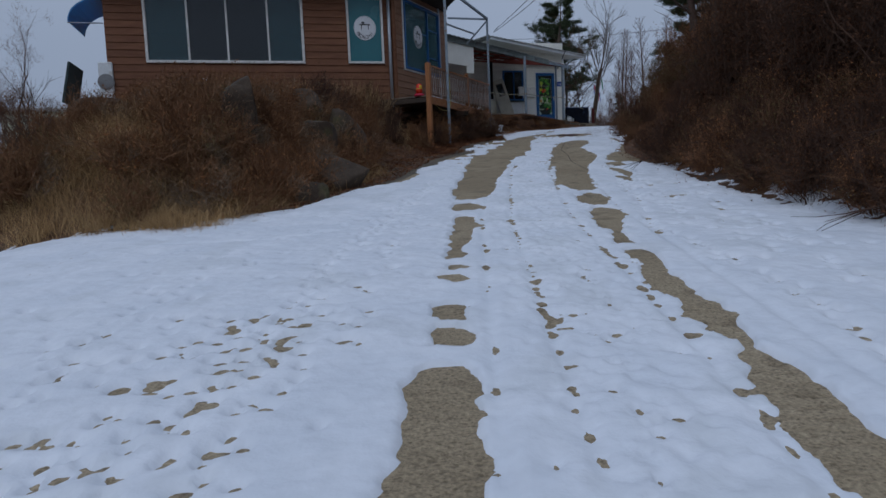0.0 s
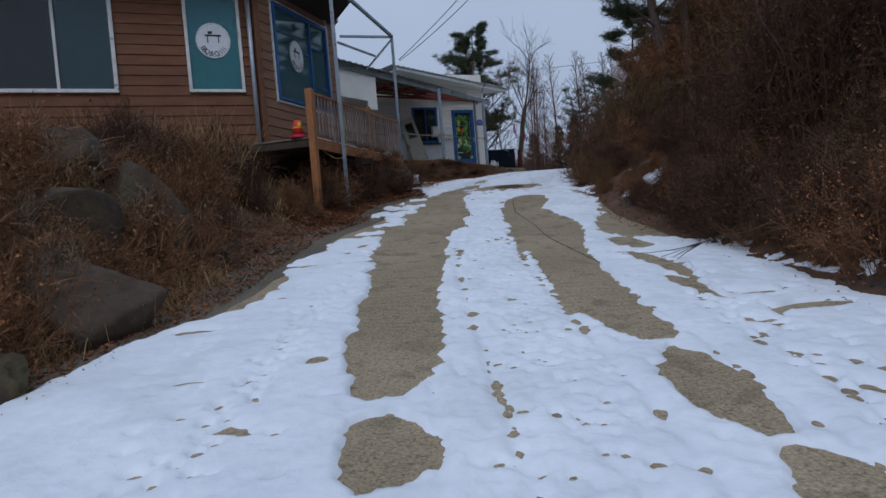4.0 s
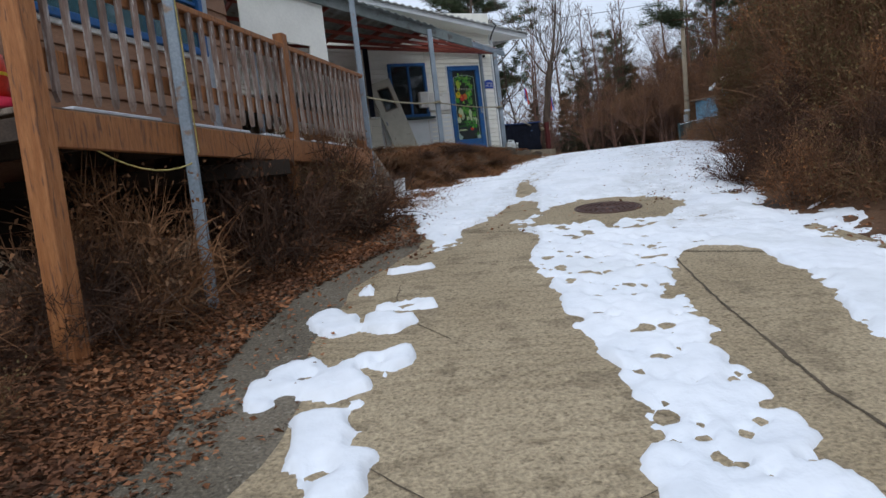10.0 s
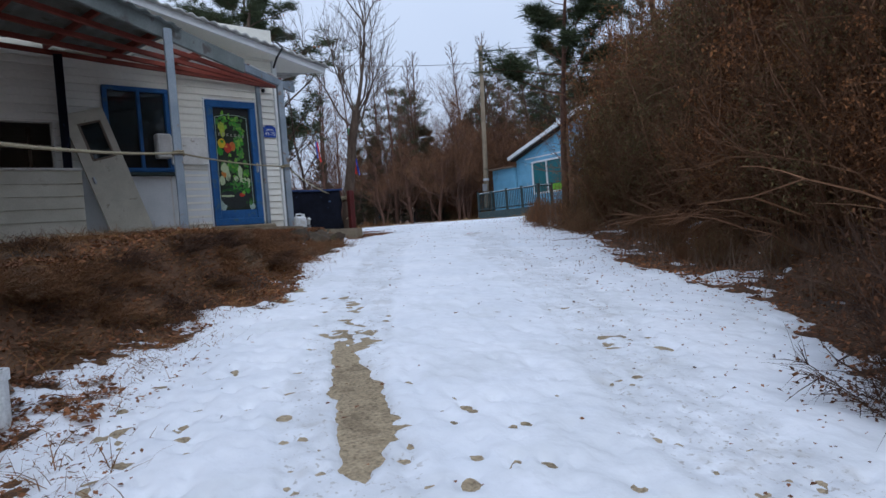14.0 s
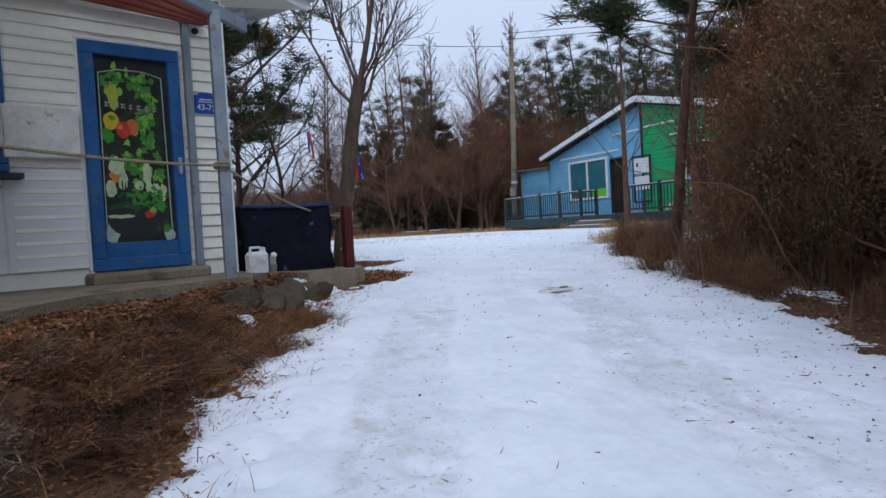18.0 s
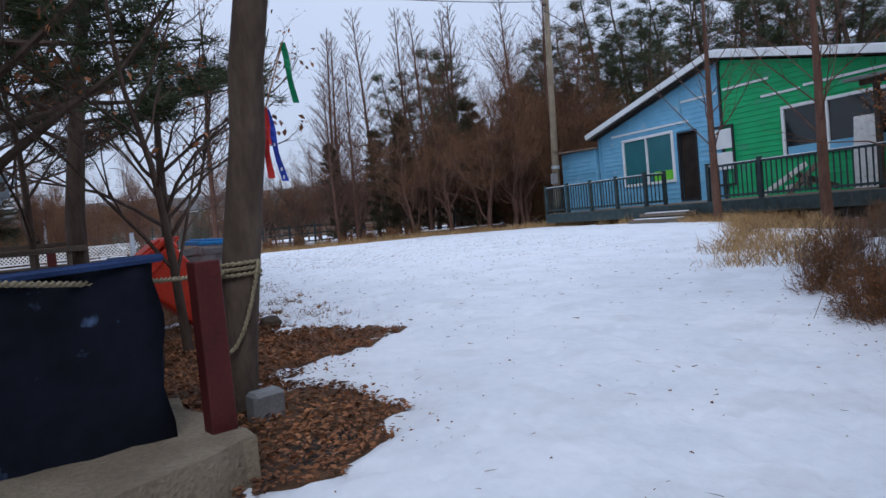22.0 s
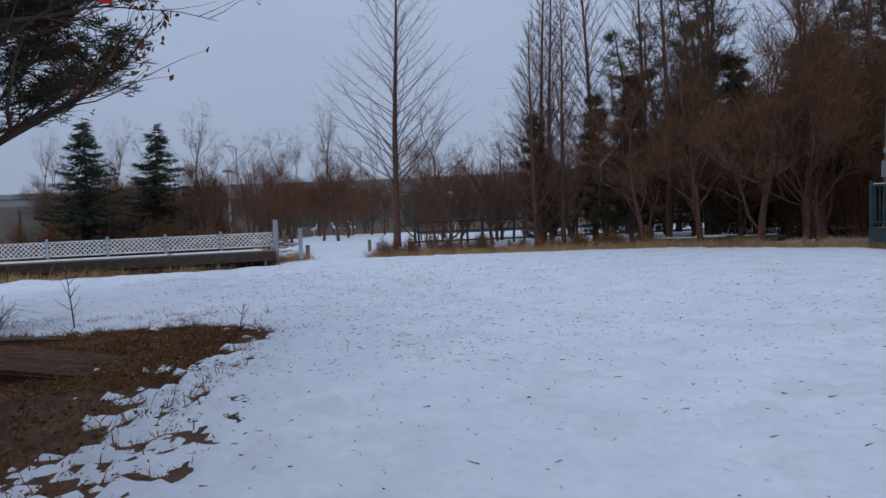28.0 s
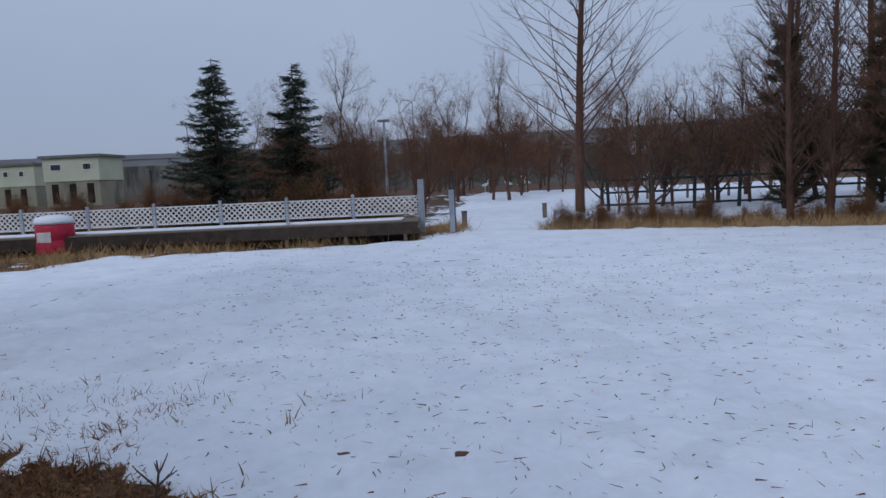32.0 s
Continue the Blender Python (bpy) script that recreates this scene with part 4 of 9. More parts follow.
    for bx, by, hw, hh, s in BARE:
        r = np.hypot((x - bx) / hw, (y - by) / hh) + 0.28 * n2 + 0.15 * n3
        c = c - s * ss(1.25, 0.85, r)
    # the far side of the yard runs out in dry grass
    de = to_line(x, y, FAREDGE)
    ye = np.interp(x, [p[0] for p in FAREDGE[:10]], [p[1] for p in FAREDGE[:10]])
    outside = ((y > ye) & (x < 19)) | ((x >= 19) & (x > np.interp(y, [36, 41.5, 46, 52.5, 56.4], [14, 20.6, 22.2, 22.3, 19])))
    de = np.where(outside, de, -de)
    gate = np.exp(-((x - np.interp(y, [57, 64, 90], [9.2, 9.0, 6.0])) / 1.2) ** 2)
    c = c - np.where(y > 35, 1.5 * ss(-0.5, 0.3, de + 0.5 * n2), 0) * (1 - 0.9 * gate)
    far = ss(1.8, 4.5, de) * (y > 40) * ss(5, 9, x)
    return c + far * (1.0 + 1.0 * n1 - 0.3 * n2)


LANE_Y = [18, 20, 21, 22.6, 23.5, 25.4, 26.8, 28.9, 29.6, 30.4, 32, 33, 38, 50]
LANE_L = [2, 2.6, 2.85, 3.5, 3.75, 4.65, 5.4, 6.4, 6.8, 7.3, 8.15, 8.55, 9.6, 10.5]
LANE_R = [4.1, 4.4, 4.6, 5.2, 5.7, 6.75, 7.3, 8.2, 8.8, 9.1, 9.75, 10.2, 11.4, 12.4]


def lanes(x, y):
    """Packed grey wheel lanes in the upper stretch, 0 to 1."""
    on = ss(19.2, 20.2, y) * (1 - ss(30, 32, y))
    out = 0
    for lane, w in ((LANE_L, 0.26), (LANE_R, 0.30)):
        out = np.maximum(out, 1 - ss(w * 0.85, w * 1.15, np.abs(x - np.interp(y, LANE_Y, lane)) * 0.85))
    return out * on


def snow_depth(x, y, prints=True):
    c = cover(x, y)
    dent = np.zeros_like(x)
    if prints:
        flat_x, flat_y, add = x.ravel(), y.ravel(), np.zeros(x.size)
        nx, sx, sy = x.shape[1], x[0, 1] - x[0, 0], y[1, 0] - y[0, 0]
        for px, py, r, q, d in PRINTS:
            i0, i1 = int((px - 3 * r - x[0, 0]) / sx), int((px + 3 * r - x[0, 0]) / sx) + 2
            j0, j1 = int((py - 3 * q - y[0, 0]) / sy), int((py + 3 * q - y[0, 0]) / sy) + 2
            i0, j0 = max(i0, 0), max(j0, 0)
            if i1 <= i0 or j1 <= j0 or i0 >= nx or j0 >= x.shape[0]:
                continue
            sub = (slice(j0, j1), slice(i0, i1))
            dent[sub] = np.maximum(dent[sub], d * np.exp(-((x[sub] - px) / r) ** 2 - ((y[sub] - py) / q) ** 2))
    fine = fbm(x, y, 0.10, 3, 0.6)
    dent = dent * (1 + 0.5 * fbm(x + 31, y, 0.05, 2))
    soft = 0.006 * fbm(x, y, 0.5, 3) + 0.007 * fbm(x, y, 0.15, 2) + 0.004 * fbm(x + 5, y, 0.07, 2, 0.7)
    ruts = -0.012 * lanes(x, y) + 0.010 * lanes(x, y) * fine
    for o in (-0.62, -0.28, 0.45, 1.1):
        ruts -= (0.022 - 0.014 * ss(13, 15, y)) * np.exp(-((x - np.interp(y, [1, 8, 13, 18, 25, 33, 60], [0.75, 1.1, 1.65, 2.7, 5.0, 10, 11]) - o) / 0.045) ** 2)
    return np.maximum(np.clip(0.045 * np.tanh(1.1 * c), -0.03, 0.045) + 0.026 * (fine + 0.5 * fbm(x, y + 3, 0.22, 2)) * np.exp(-(c / 0.85) ** 2) - 0.028 * np.clip(dent, 0, 2.2), -0.03) + np.where(c > 0.3, soft + ruts, 0)


def snow_sheet(x0, x1, y0, y1, step):
    xs, ys = np.linspace(x0, x1, int(round((x1 - x0) / step)) + 1), np.linspace(y0, y1, int(round((y1 - y0) / step)) + 1)
    store = {}

    def height(X, Y):
        store["d"] = snow_depth(X, Y)
        return land(X, Y) + 0.014 + store["d"]

    me = grid_mesh("snow", xs, ys, height, SNOW, lambda X, Y: store["d"] > -0.012)
    nv = np.empty(len(me.vertices) * 3, np.float32)
    me.vertices.foreach_get("co", nv)
    nv = nv.reshape(-1, 3)
    worn = me.attributes.new("worn", "FLOAT", "POINT")
    worn.data.foreach_set("value", np.clip(lanes(nv[:, 0], nv[:, 1]) * (0.8 + 0.5 * fbm(nv[:, 0], nv[:, 1], 0.6, 3)), 0, 1).astype(np.float32))
    ob = new("snow", me)
    return tagged(ob, "thin trampled snow with tracks, prints and melted patches", "snow", kind="structure")


snow_sheet(-3.6, 4.6, 1.4, 14.0, 0.024)
snow_sheet(-7, -3.6, 1.4, 14.0, 0.06)
snow_sheet(4.6, 7.5, 1.4, 14.0, 0.06)
snow_sheet(-1.5, 7.0, 14.0, 26.0, 0.028)
snow_sheet(7.0, 14, 14.0, 26.0, 0.055)
snow_sheet(1.5, 20, 26.0, 36.0, 0.055)
snow_sheet(4.5, 15, 36.0, 53.0, 0.045)
snow_sheet(1.5, 4.5, 36.0, 46.0, 0.12)
snow_sheet(15, 20, 36.0, 46.0, 0.12)
snow_sheet(-6, 4.5, 46.0, 53.0, 0.15)
snow_sheet(15, 34, 46.0, 53.0, 0.18)
snow_sheet(-6, 34, 53.0, 100.0, 0.2)
snow_sheet(20, 34, 30.0, 46.0, 0.22)
snow_sheet(-24, -7, -8, 14.0, 0.2)
snow_sheet(-7, 7.5, -8, 1.4, 0.1)
snow_sheet(7.5, 20, -8, 14.0, 0.2)
snow_sheet(14, 30, 14.0, 30.0, 0.2)

# ---- building parts ----
BOXES = {}


def box_mesh(name, size, material, chamfer=0.006):
    key = (name, material.name, tuple(round(s, 3) for s in size), chamfer)
    if key not in BOXES:
        BOXES[key] = Geo().box((0, 0, 0), size, chamfer).mesh(name, material)
    return BOXES[key]


def block(name, parent, c, size, material, label="", turn=None, chamfer=0.006):
    """A chamfered piece under a thing; pieces of one size share their mesh."""
    return part(name, box_mesh(name, size, material, chamfer), material, parent, label, Matrix.Translation(c) @ (turn or Matrix.Identity(4)))


def bar(name, parent, a, b, w, h, material, label=""):
    """A squared bar from a to b."""
    a, b = Vector(a), Vector(b)
    turn = (b - a).to_track_quat("X", "Z").to_matrix().to_4x4()
    return block(name, parent, (a + b) / 2, ((b - a).length, w, h), material, label, turn)


def frame_geo(x0, x1, z0, z1, w, d, y=0.0, bars=()):
    g = Geo()
    xm, zm = (x0 + x1) / 2, (z0 + z1) / 2
    g.box((xm, y, z0 + w / 2), (x1 - x0, d, w), 0.008)
    g.box((xm, y, z1 - w / 2), (x1 - x0, d, w), 0.008)
    g.box((x0 + w / 2, y, zm), (w, d, z1 - z0 - 2 * w), 0.008)
    g.box((x1 - w / 2, y, zm), (w, d, z1 - z0 - 2 * w), 0.008)
    for b in bars:
        g.box((b, y, zm), (w * 0.7, d * 0.9, z1 - z0 - 2 * w), 0.006)
    return g


def window(parent, x0, x1, z0, z1, fmat, panes, w=0.06, bars=(), label="", y=-0.03, name="window"):
    """A window: its frame, and a pane between each two bars."""
    win = part(name, frame_geo(x0, x1, z0, z1, w, 0.09, y), fmat, parent, label)
    for b in bars:
        block("mullion", win, (b, y, (z0 + z1) / 2), (w * 0.7, 0.08, z1 - z0 - 2 * w), fmat, chamfer=0.002)
    edges = [x0 + w] + [b for b in bars] + [x1 - w]
    for i, (a, b) in enumerate(zip(edges, edges[1:])):
        block("pane", win, ((a + b) / 2, y + 0.01 + 0.012 * (i % 2), (z0 + z1) / 2), (b - a - 0.01, 0.008, z1 - z0 - 2 * w + 0.01), panes[i % len(panes)], chamfer=0.001)
    return win


def solid_wall(L0, L1, z0, z1, holes, thick=0.14):
    """A wall along x with openings through it, its face at y = 0."""
    g = Geo()
    cuts = sorted({L0, L1, *[h[0] for h in holes], *[h[1] for h in holes]})
    for a, b in zip(cuts, cuts[1:]):
        spans = sorted([(h[2], h[3]) for h in holes if h[0] <= a + 1e-6 and h[1] >= b - 1e-6])
        lo = z0
        for s, e in spans + [(z1, z1)]:
            if s - lo > 0.01:
                g.box(((a + b) / 2, thick / 2, (lo + s) / 2), (b - a, thick, s - lo), 0.0005)
            lo = max(lo, e)
    return g


def wall_sections(geo, material, parent, label):
    """The solid pieces of a wall round its openings, each a mesh: the first is the wall, the rest its sections."""
    first = None
    for i in range(len(geo.v) // 24):
        g = Geo().add(geo.v[24 * i:24 * i + 24], [tuple(k - 24 * i for k in q) for q in geo.f[26 * i:26 * i + 26]])
        first = part("wall_section", g, material, first) and first if first else part("wall", g, material, parent, label)
    return first


def cladding(wall, L0, L1, z0, z1, holes, step, material, thick=0.02, top=None, name="plank", tilt=6.0):
    """Lapped boards on a wall, each its own piece, cut at the openings. top: a function giving the wall's height at x."""
    z = z0
    turn = pose(0, 0, 0, -tilt)
    while z < z1 - 0.02:
        h = min(step, z1 - z)
        blocked = sorted([(c[0], c[1]) for c in holes if c[2] < z + h - 0.01 and c[3] > z + 0.01])
        runs, x = [], L0
        for a, b in blocked:
            if a - x > 0.03:
                runs.append((x, a))
            x = max(x, b)
        if L1 - x > 0.03:
            runs.append((x, L1))
        for a, b in runs:
            if top:
                while a < b - 0.1 and top(a) < z + h:
                    a += 0.05
                while b > a + 0.1 and top(b) < z + h:
                    b -= 0.05
            if b - a > 0.12:
                block(name, wall, ((a + b) / 2, -thick * 0.55, z + h / 2), (b - a - 0.004, thick, h - 0.004), material, turn=turn, chamfer=0.004)
        z += step


def text_part(word, parent, m, size, material, depth=0.002):
    cu = bpy.data.curves.new("lettering", "FONT")
    cu.body, cu.size, cu.extrude, cu.align_x, cu.align_y = word, size, depth, "CENTER", "CENTER"
    tmp = bpy.data.objects.new("lettering", cu)
    scene.collection.objects.link(tmp)
    me = bpy.data.meshes.new_from_object(tmp.evaluated_get(bpy.context.evaluated_depsgraph_get()))
    bpy.data.objects.remove(tmp)
    me.materials.clear()
    me.materials.append(material)
    return part("lettering", me, material, parent, "", m)


def ring_sign(parent, u, z, y, ru, rz):
    """The round white decal with a grill in its middle and letters round it."""
    g = Geo()
    n = 48
    outer = [Vector((u + ru * math.cos(2 * math.pi * i / n), y, z + rz * math.sin(2 * math.pi * i / n))) for i in range(n)]
    back = [p + Vector((0, 0.004, 0)) for p in outer]
    g.add(outer + back, [tuple(range(n))[::-1]] + [(i, (i + 1) % n, n + (i + 1) % n, n + i) for i in range(n)])
    decal = part("decal", g, FROST, parent, "round white decal with a dark grill drawing")
    k = Geo()
    k.box((u, y - 0.004, z + 0.09 * rz / 0.32), (0.30 * ru / 0.32, 0.003, 0.035), 0.001)
    k.box((u - 0.05 * ru / 0.32, y - 0.004, z + 0.14 * rz / 0.32), (0.08 * ru / 0.32, 0.003, 0.05), 0.001)
    for s in (-1, 1):
        k.box((u + s * 0.10 * ru / 0.32, y - 0.004, z + 0.02), (0.02, 0.003, 0.13), 0.001)
    for i in range(40):
        a = 2 * math.pi * i / 40
        t = Geo()
        t.box((u + 0.93 * ru * math.cos(a), y - 0.004, z + 0.93 * rz * math.sin(a)), (0.02 * ru / 0.32, 0.002, 0.008), 0.0005, pose(0, 0, 0, 0, -math.degrees(a), 0))
        part("tick", t, DARKINK, decal)
    part("drawing", k, DARKINK, decal)
    word = "BBQ & Grill"
    for i, ch in enumerate(word):
        if ch == " ":
            continue
        a = radians(215 + i * 11)
        m = Matrix.Translation((u + 0.76 * ru * math.cos(a), y - 0.003, z + 0.76 * rz * math.sin(a))) @ pose(0, 0, 0, 90) @ pose(0, 0, 0, 0, 0, math.degrees(a) + 90)
        text_part(ch, decal, m, 0.135 * ru / 0.32, DARKINK)
    return decal


# ---- the brown restaurant on the bank ----
CORNER = (-1.15, 19.43)
rest = thing("restaurant_building", pose(CORNER[0], CORNER[1], 0, 0, 0, 15), "brown clapboard restaurant with white-framed windows on the bank", "building")
big, bbq = (-6.51, -2.48, 4.76, 6.72), (-1.30, -0.29, 4.77, 6.58)
wall = part("wall", solid_wall(-7.44, 0, 3.42, 6.95, [big, bbq]), BROWNSIDE, rest, "dark brown lapped clapboards")
cladding(wall, -7.44, -0.08, 3.42, 6.95, [big, bbq], 0.185, BROWNSIDE)
w1 = window(rest, *big, WHITEPAINT, [TEALGLASS, DARKGLASS, DARKGLASS, TEALGLASS], 0.07, (-5.45, -4.47, -3.42), "peeling white frame with four dark panes")
w2 = window(rest, *bbq, WHITEPAINT, [TEALFILM], 0.06, (), "teal window with a peeling white frame")
block("blind", w2, (-0.8, 0.01, 6.3), (0.85, 0.02, 0.10), DARKINK)
ring_sign(w2, -0.80, 5.74, -0.045, 0.31, 0.33)
# teal block painted in as the round reflection on the glass
block("round_light", w1, (-4.95, 0.012, 6.55), (0.5, 0.01, 0.3), TEALFILM, chamfer=0.1)
# the slanted side with the blue window
side_m = pose(0, 0, 0, 0, 0, 49)
sw = (0.57, 2.86, 4.73, 6.70)
swall = part("wall", solid_wall(0, 3.38, 3.42, 6.95, [sw]), TANSIDE, rest, "tan lapped clapboards", side_m)
cladding(swall, 0.06, 3.38, 3.42, 6.95, [sw], 0.185, TANSIDE)
w3 = part("window", frame_geo(*sw, 0.07, 0.10, -0.03, (2.05,)), BLUEPAINT, rest, "blue frame in a thin white casing, glass with decal", side_m)
for a, b in ((0.64, 2.05), (2.05, 2.79)):
    block("pane", w3, ((a + b) / 2, -0.02, 5.715), (b - a - 0.02, 0.008, 1.84), GLASS, chamfer=0.001)
part("casing", frame_geo(sw[0] - 0.05, sw[1] + 0.05, sw[2] - 0.05, sw[3] + 0.05, 0.05, 0.06, -0.02), WHITEPAINT, w3)
for z in (5.25, 6.1):
    block("glazing_bar", w3, (2.42, -0.035, z), (0.72, 0.03, 0.035), BLUEPAINT)
block("glazing_bar", w3, (1.62, -0.03, 5.9), (0.8, 0.02, 0.035), BLUEPAINT)
ring_sign(w3, 1.43, 5.76, -0.05, 0.28, 0.33)
block("casing_board", rest, (3.0 * math.cos(radians(49)) - 0.06, 3.0 * math.sin(radians(49)) - 0.06, 5.2), (0.12, 0.12, 3.5), GALV, "grey corner casing", pose(0, 0, 0, 0, 0, 49))
block("corner_board", rest, (0.0, -0.03, 5.18), (0.11, 0.11, 3.55), BROWNSIDE, "brown corner board", pose(0, 0, 0, 0, 0, 24))
part("downpipe", Geo().tube([(-0.13, -0.10, 3.55), (-0.13, -0.10, 6.9)], 0.045, 10), GALV, rest, "grey rain downpipe", None, True)
# closing walls, floor, ceiling and roof
ex, ey = 3.38 * math.cos(radians(49)), 3.38 * math.sin(radians(49))
g = Geo()
g.box((-7.37, 3.2, 5.18), (0.14, 6.4, 3.53), 0.001)
g.box((-2.5, 6.4, 5.18), (9.9, 0.14, 3.53), 0.001)
g.box((ex - 0.10, (ey + 6.4) / 2 + 0.1, 5.18), (0.14, 6.4 - ey, 3.53), 0.001)
part("back_wall", g, BROWNSIDE, rest)
# floor and skirt coloured near-black for the shade beneath the building
part("floor", Geo().box((-2.6, 3.3, 3.40), (9.6, 6.2, 0.12), 0.001), DARKSHADE, rest)
part("skirt", Geo().box((-3.8, 0.25, 3.28), (7.2, 0.3, 0.34), 0.01), DARKSHADE, rest, "near-black strip standing in for the shade under the floor")
part("ceiling", Geo().box((-2.6, 3.3, 6.93), (9.6, 6.3, 0.06), 0.001), DARKSHADE, rest)
rg_ = Geo()
rpoly = [(-8.0, -0.75), (0.1, -0.75), (ex + 0.12, ey - 0.1), (ex + 0.12, 6.7), (-8.0, 6.7)]
rg_.add([(x, y, z) for z in (6.97, 7.15) for x, y in rpoly], [(4, 3, 2, 1, 0), (5, 6, 7, 8, 9)] + [(i, (i + 1) % 5, (i + 1) % 5 + 5, i + 5) for i in range(5)])
part("roof", rg_, ROOFDARK, rest, "flat dark roof with an overhang")
part("eave_board", Geo().box((-3.9, -0.74, 6.92), (7.9, 0.05, 0.22), 0.01), REDWOOD, rest)
part("sign_plate", Geo().box((-5.1, -0.05, 4.35), (0.12, 0.02, 0.06), 0.004), WHITEPAINT, rest)
# blue canopy and side deck at the far left end
can = Geo()
for i in range(8):
    a0, a1 = math.pi / 2 * i / 8, math.pi / 2 * (i + 1) / 8
    p0, p1 = (-7.5 - 0.75 * math.sin(a0), 5.75 + 0.6 * math.cos(a0)), (-7.5 - 0.75 * math.sin(a1), 5.75 + 0.6 * math.cos(a1))
    can.add([(p0[0], -0.1, p0[1]), (p1[0], -0.1, p1[1]), (p1[0], 1.6, p1[1]), (p0[0], 1.6, p0[1]),
             (p0[0] + 0.02, -0.1, p0[1] - 0.02), (p1[0] + 0.02, -0.1, p1[1] - 0.02), (p1[0] + 0.02, 1.6, p1[1] - 0.02), (p0[0] + 0.02, 1.6, p0[1] - 0.02)],
            [(0, 1, 2, 3), (7, 6, 5, 4), (0, 4, 5, 1), (2, 6, 7, 3)])
part("door_canopy", can, glass("blue_canopy_sheet", (0.06, 0.34, 0.75), 0.3), rest, "rounded blue plastic canopy")
part("canopy_bar", Geo().tube([(-7.45, -0.1, 5.72), (-8.25, -0.1, 5.72)], 0.015, 6), GALV, rest)
ldeck = thing("side_landing", pose(CORNER[0], CORNER[1], 0, 0, 0, 15), "dark wooden landing with a slanted side board", "landing")
block("floor_board", ldeck, (-7.98, 0.8, 3.62), (0.9, 1.7, 0.1), GREYWOOD)
block("side_board", ldeck, (-8.3, 0.1, 4.2), (0.06, 1.3, 1.0), DARKWOOD, turn=pose(0, 0, 0, 0, 12, 0))
block("post", ldeck, (-8.3, 0.0, 3.3), (0.08, 0.08, 1.9), DARKWOOD)
block("post", ldeck, (-7.6, 0.0, 3.1), (0.08, 0.08, 1.2), DARKWOOD)
acu = thing("outdoor_unit", pose(-8.45, 17.75, 3.67, 0, 0, 15), "pale grey outdoor air unit on the landing", "air conditioner")
block("casing", acu, (0, 0, 0.55), (0.34, 0.7, 1.1), WHITEPLASTIC, chamfer=0.02)
part("fan_guard", Geo().lathe([(0.2, 0), (0.2, 0.02), (0.05, 0.03)], 20, Matrix.Translation((0, -0.35, 0.6)) @ pose(0, 0, 0, 90)), GREYPLASTIC, acu)

# ---- the wooden deck with its railing and steel posts ----
RA, RB = Vector((-0.20, 18.25, 0)), Vector((1.76, 23.1, 0))
rdir = (RB - RA).normalized()
rang = math.degrees(math.atan2(rdir.y, rdir.x))
RLEN = (RB - RA).length
deck = thing("deck", pose(RA.x, RA.y, 0, 0, 0, rang), "stained wooden deck on posts beside the restaurant", "deck")
FLOOR = 3.72
for i in range(11):
    block("floor_board", deck, (RLEN / 2, 0.07 + 0.115 * i, FLOOR - 0.02), (RLEN - 0.02 * (i % 3), 0.108, 0.035), GREYWOOD)
block("edge_beam", deck, (RLEN / 2, -0.03, FLOOR - 0.13), (RLEN, 0.05, 0.20), WARMWOOD, "orange-brown edge beam")
block("edge_beam", deck, (0.02, 0.65, FLOOR - 0.12), (0.05, 1.3, 0.12), DARKBROWN)
for i in range(5):
    block("joist", deck, (0.6 + 1.0 * i, 0.65, FLOOR - 0.11), (0.05, 1.25, 0.14), DARKBROWN)
# added near-black sheet: the shade of the hollow under the deck
block("underside_board", deck, (RLEN / 2, 1.36, 2.9), (RLEN + 0.3, 0.04, 1.6), DARKSHADE, "near-black sheet standing in for the shade under the deck")
for i in range(4):
    block("snow", deck, (0.75 + 1.15 * i, 0.16, FLOOR + 0.012), (0.8 + 0.1 * (i % 2), 0.2, 0.03), SNOW, "thin strip of snow on the boards", chamfer=0.014)
rail = thing("railing", pose(RA.x, RA.y, 0, 0, 0, rang), "faded wooden railing with slender balusters on the deck", "railing")
bar("top_rail", rail, (-0.03, 0, 4.49), (RLEN + 0.03, 0, 4.61), 0.09, 0.045, WARMWOOD)
block("bottom_rail", rail, (RLEN / 2, 0.02, 3.96), (RLEN, 0.035, 0.12), WARMWOOD)
bar("upper_rail", rail, (0, 0.02, 4.42), (RLEN, 0.02, 4.54), 0.035, 0.09, WARMWOOD)
bal = Geo()
bal.box((0, 0, 0), (0.038, 0.032, 0.74), 0.004)
bal.add([(-0.019, -0.016, -0.37), (0.019, -0.016, -0.37), (0.019, 0.016, -0.37), (-0.019, 0.016, -0.37), (0, -0.016, -0.42), (0, 0.016, -0.42)], [(0, 1, 4), (2, 3, 5), (0, 4, 5, 3), (1, 2, 5, 4)])
balm = bal.mesh("baluster", BALUSTER)
for i in range(34):
    part("baluster", balm, BALUSTER, rail, "", Matrix.Translation((0.15 + i * (RLEN - 0.3) / 33, -0.025, 4.15 + 0.07 * i / 33)))
block("post", rail, (0.0, 0.0, 3.34), (0.122, 0.122, 2.44), WARMWOOD, "tall orange-brown post down to the bank")
block("post", rail, (3.05, 0.0, 4.14), (0.10, 0.10, 1.08), WARMWOOD)
block("post", rail, (RLEN - 0.05, 0.05, 4.0), (0.10, 0.10, 1.3), WARMWOOD)
block("support", rail, (3.05, 0.05, 3.0), (0.10, 0.10, 1.2), WARMWOOD)

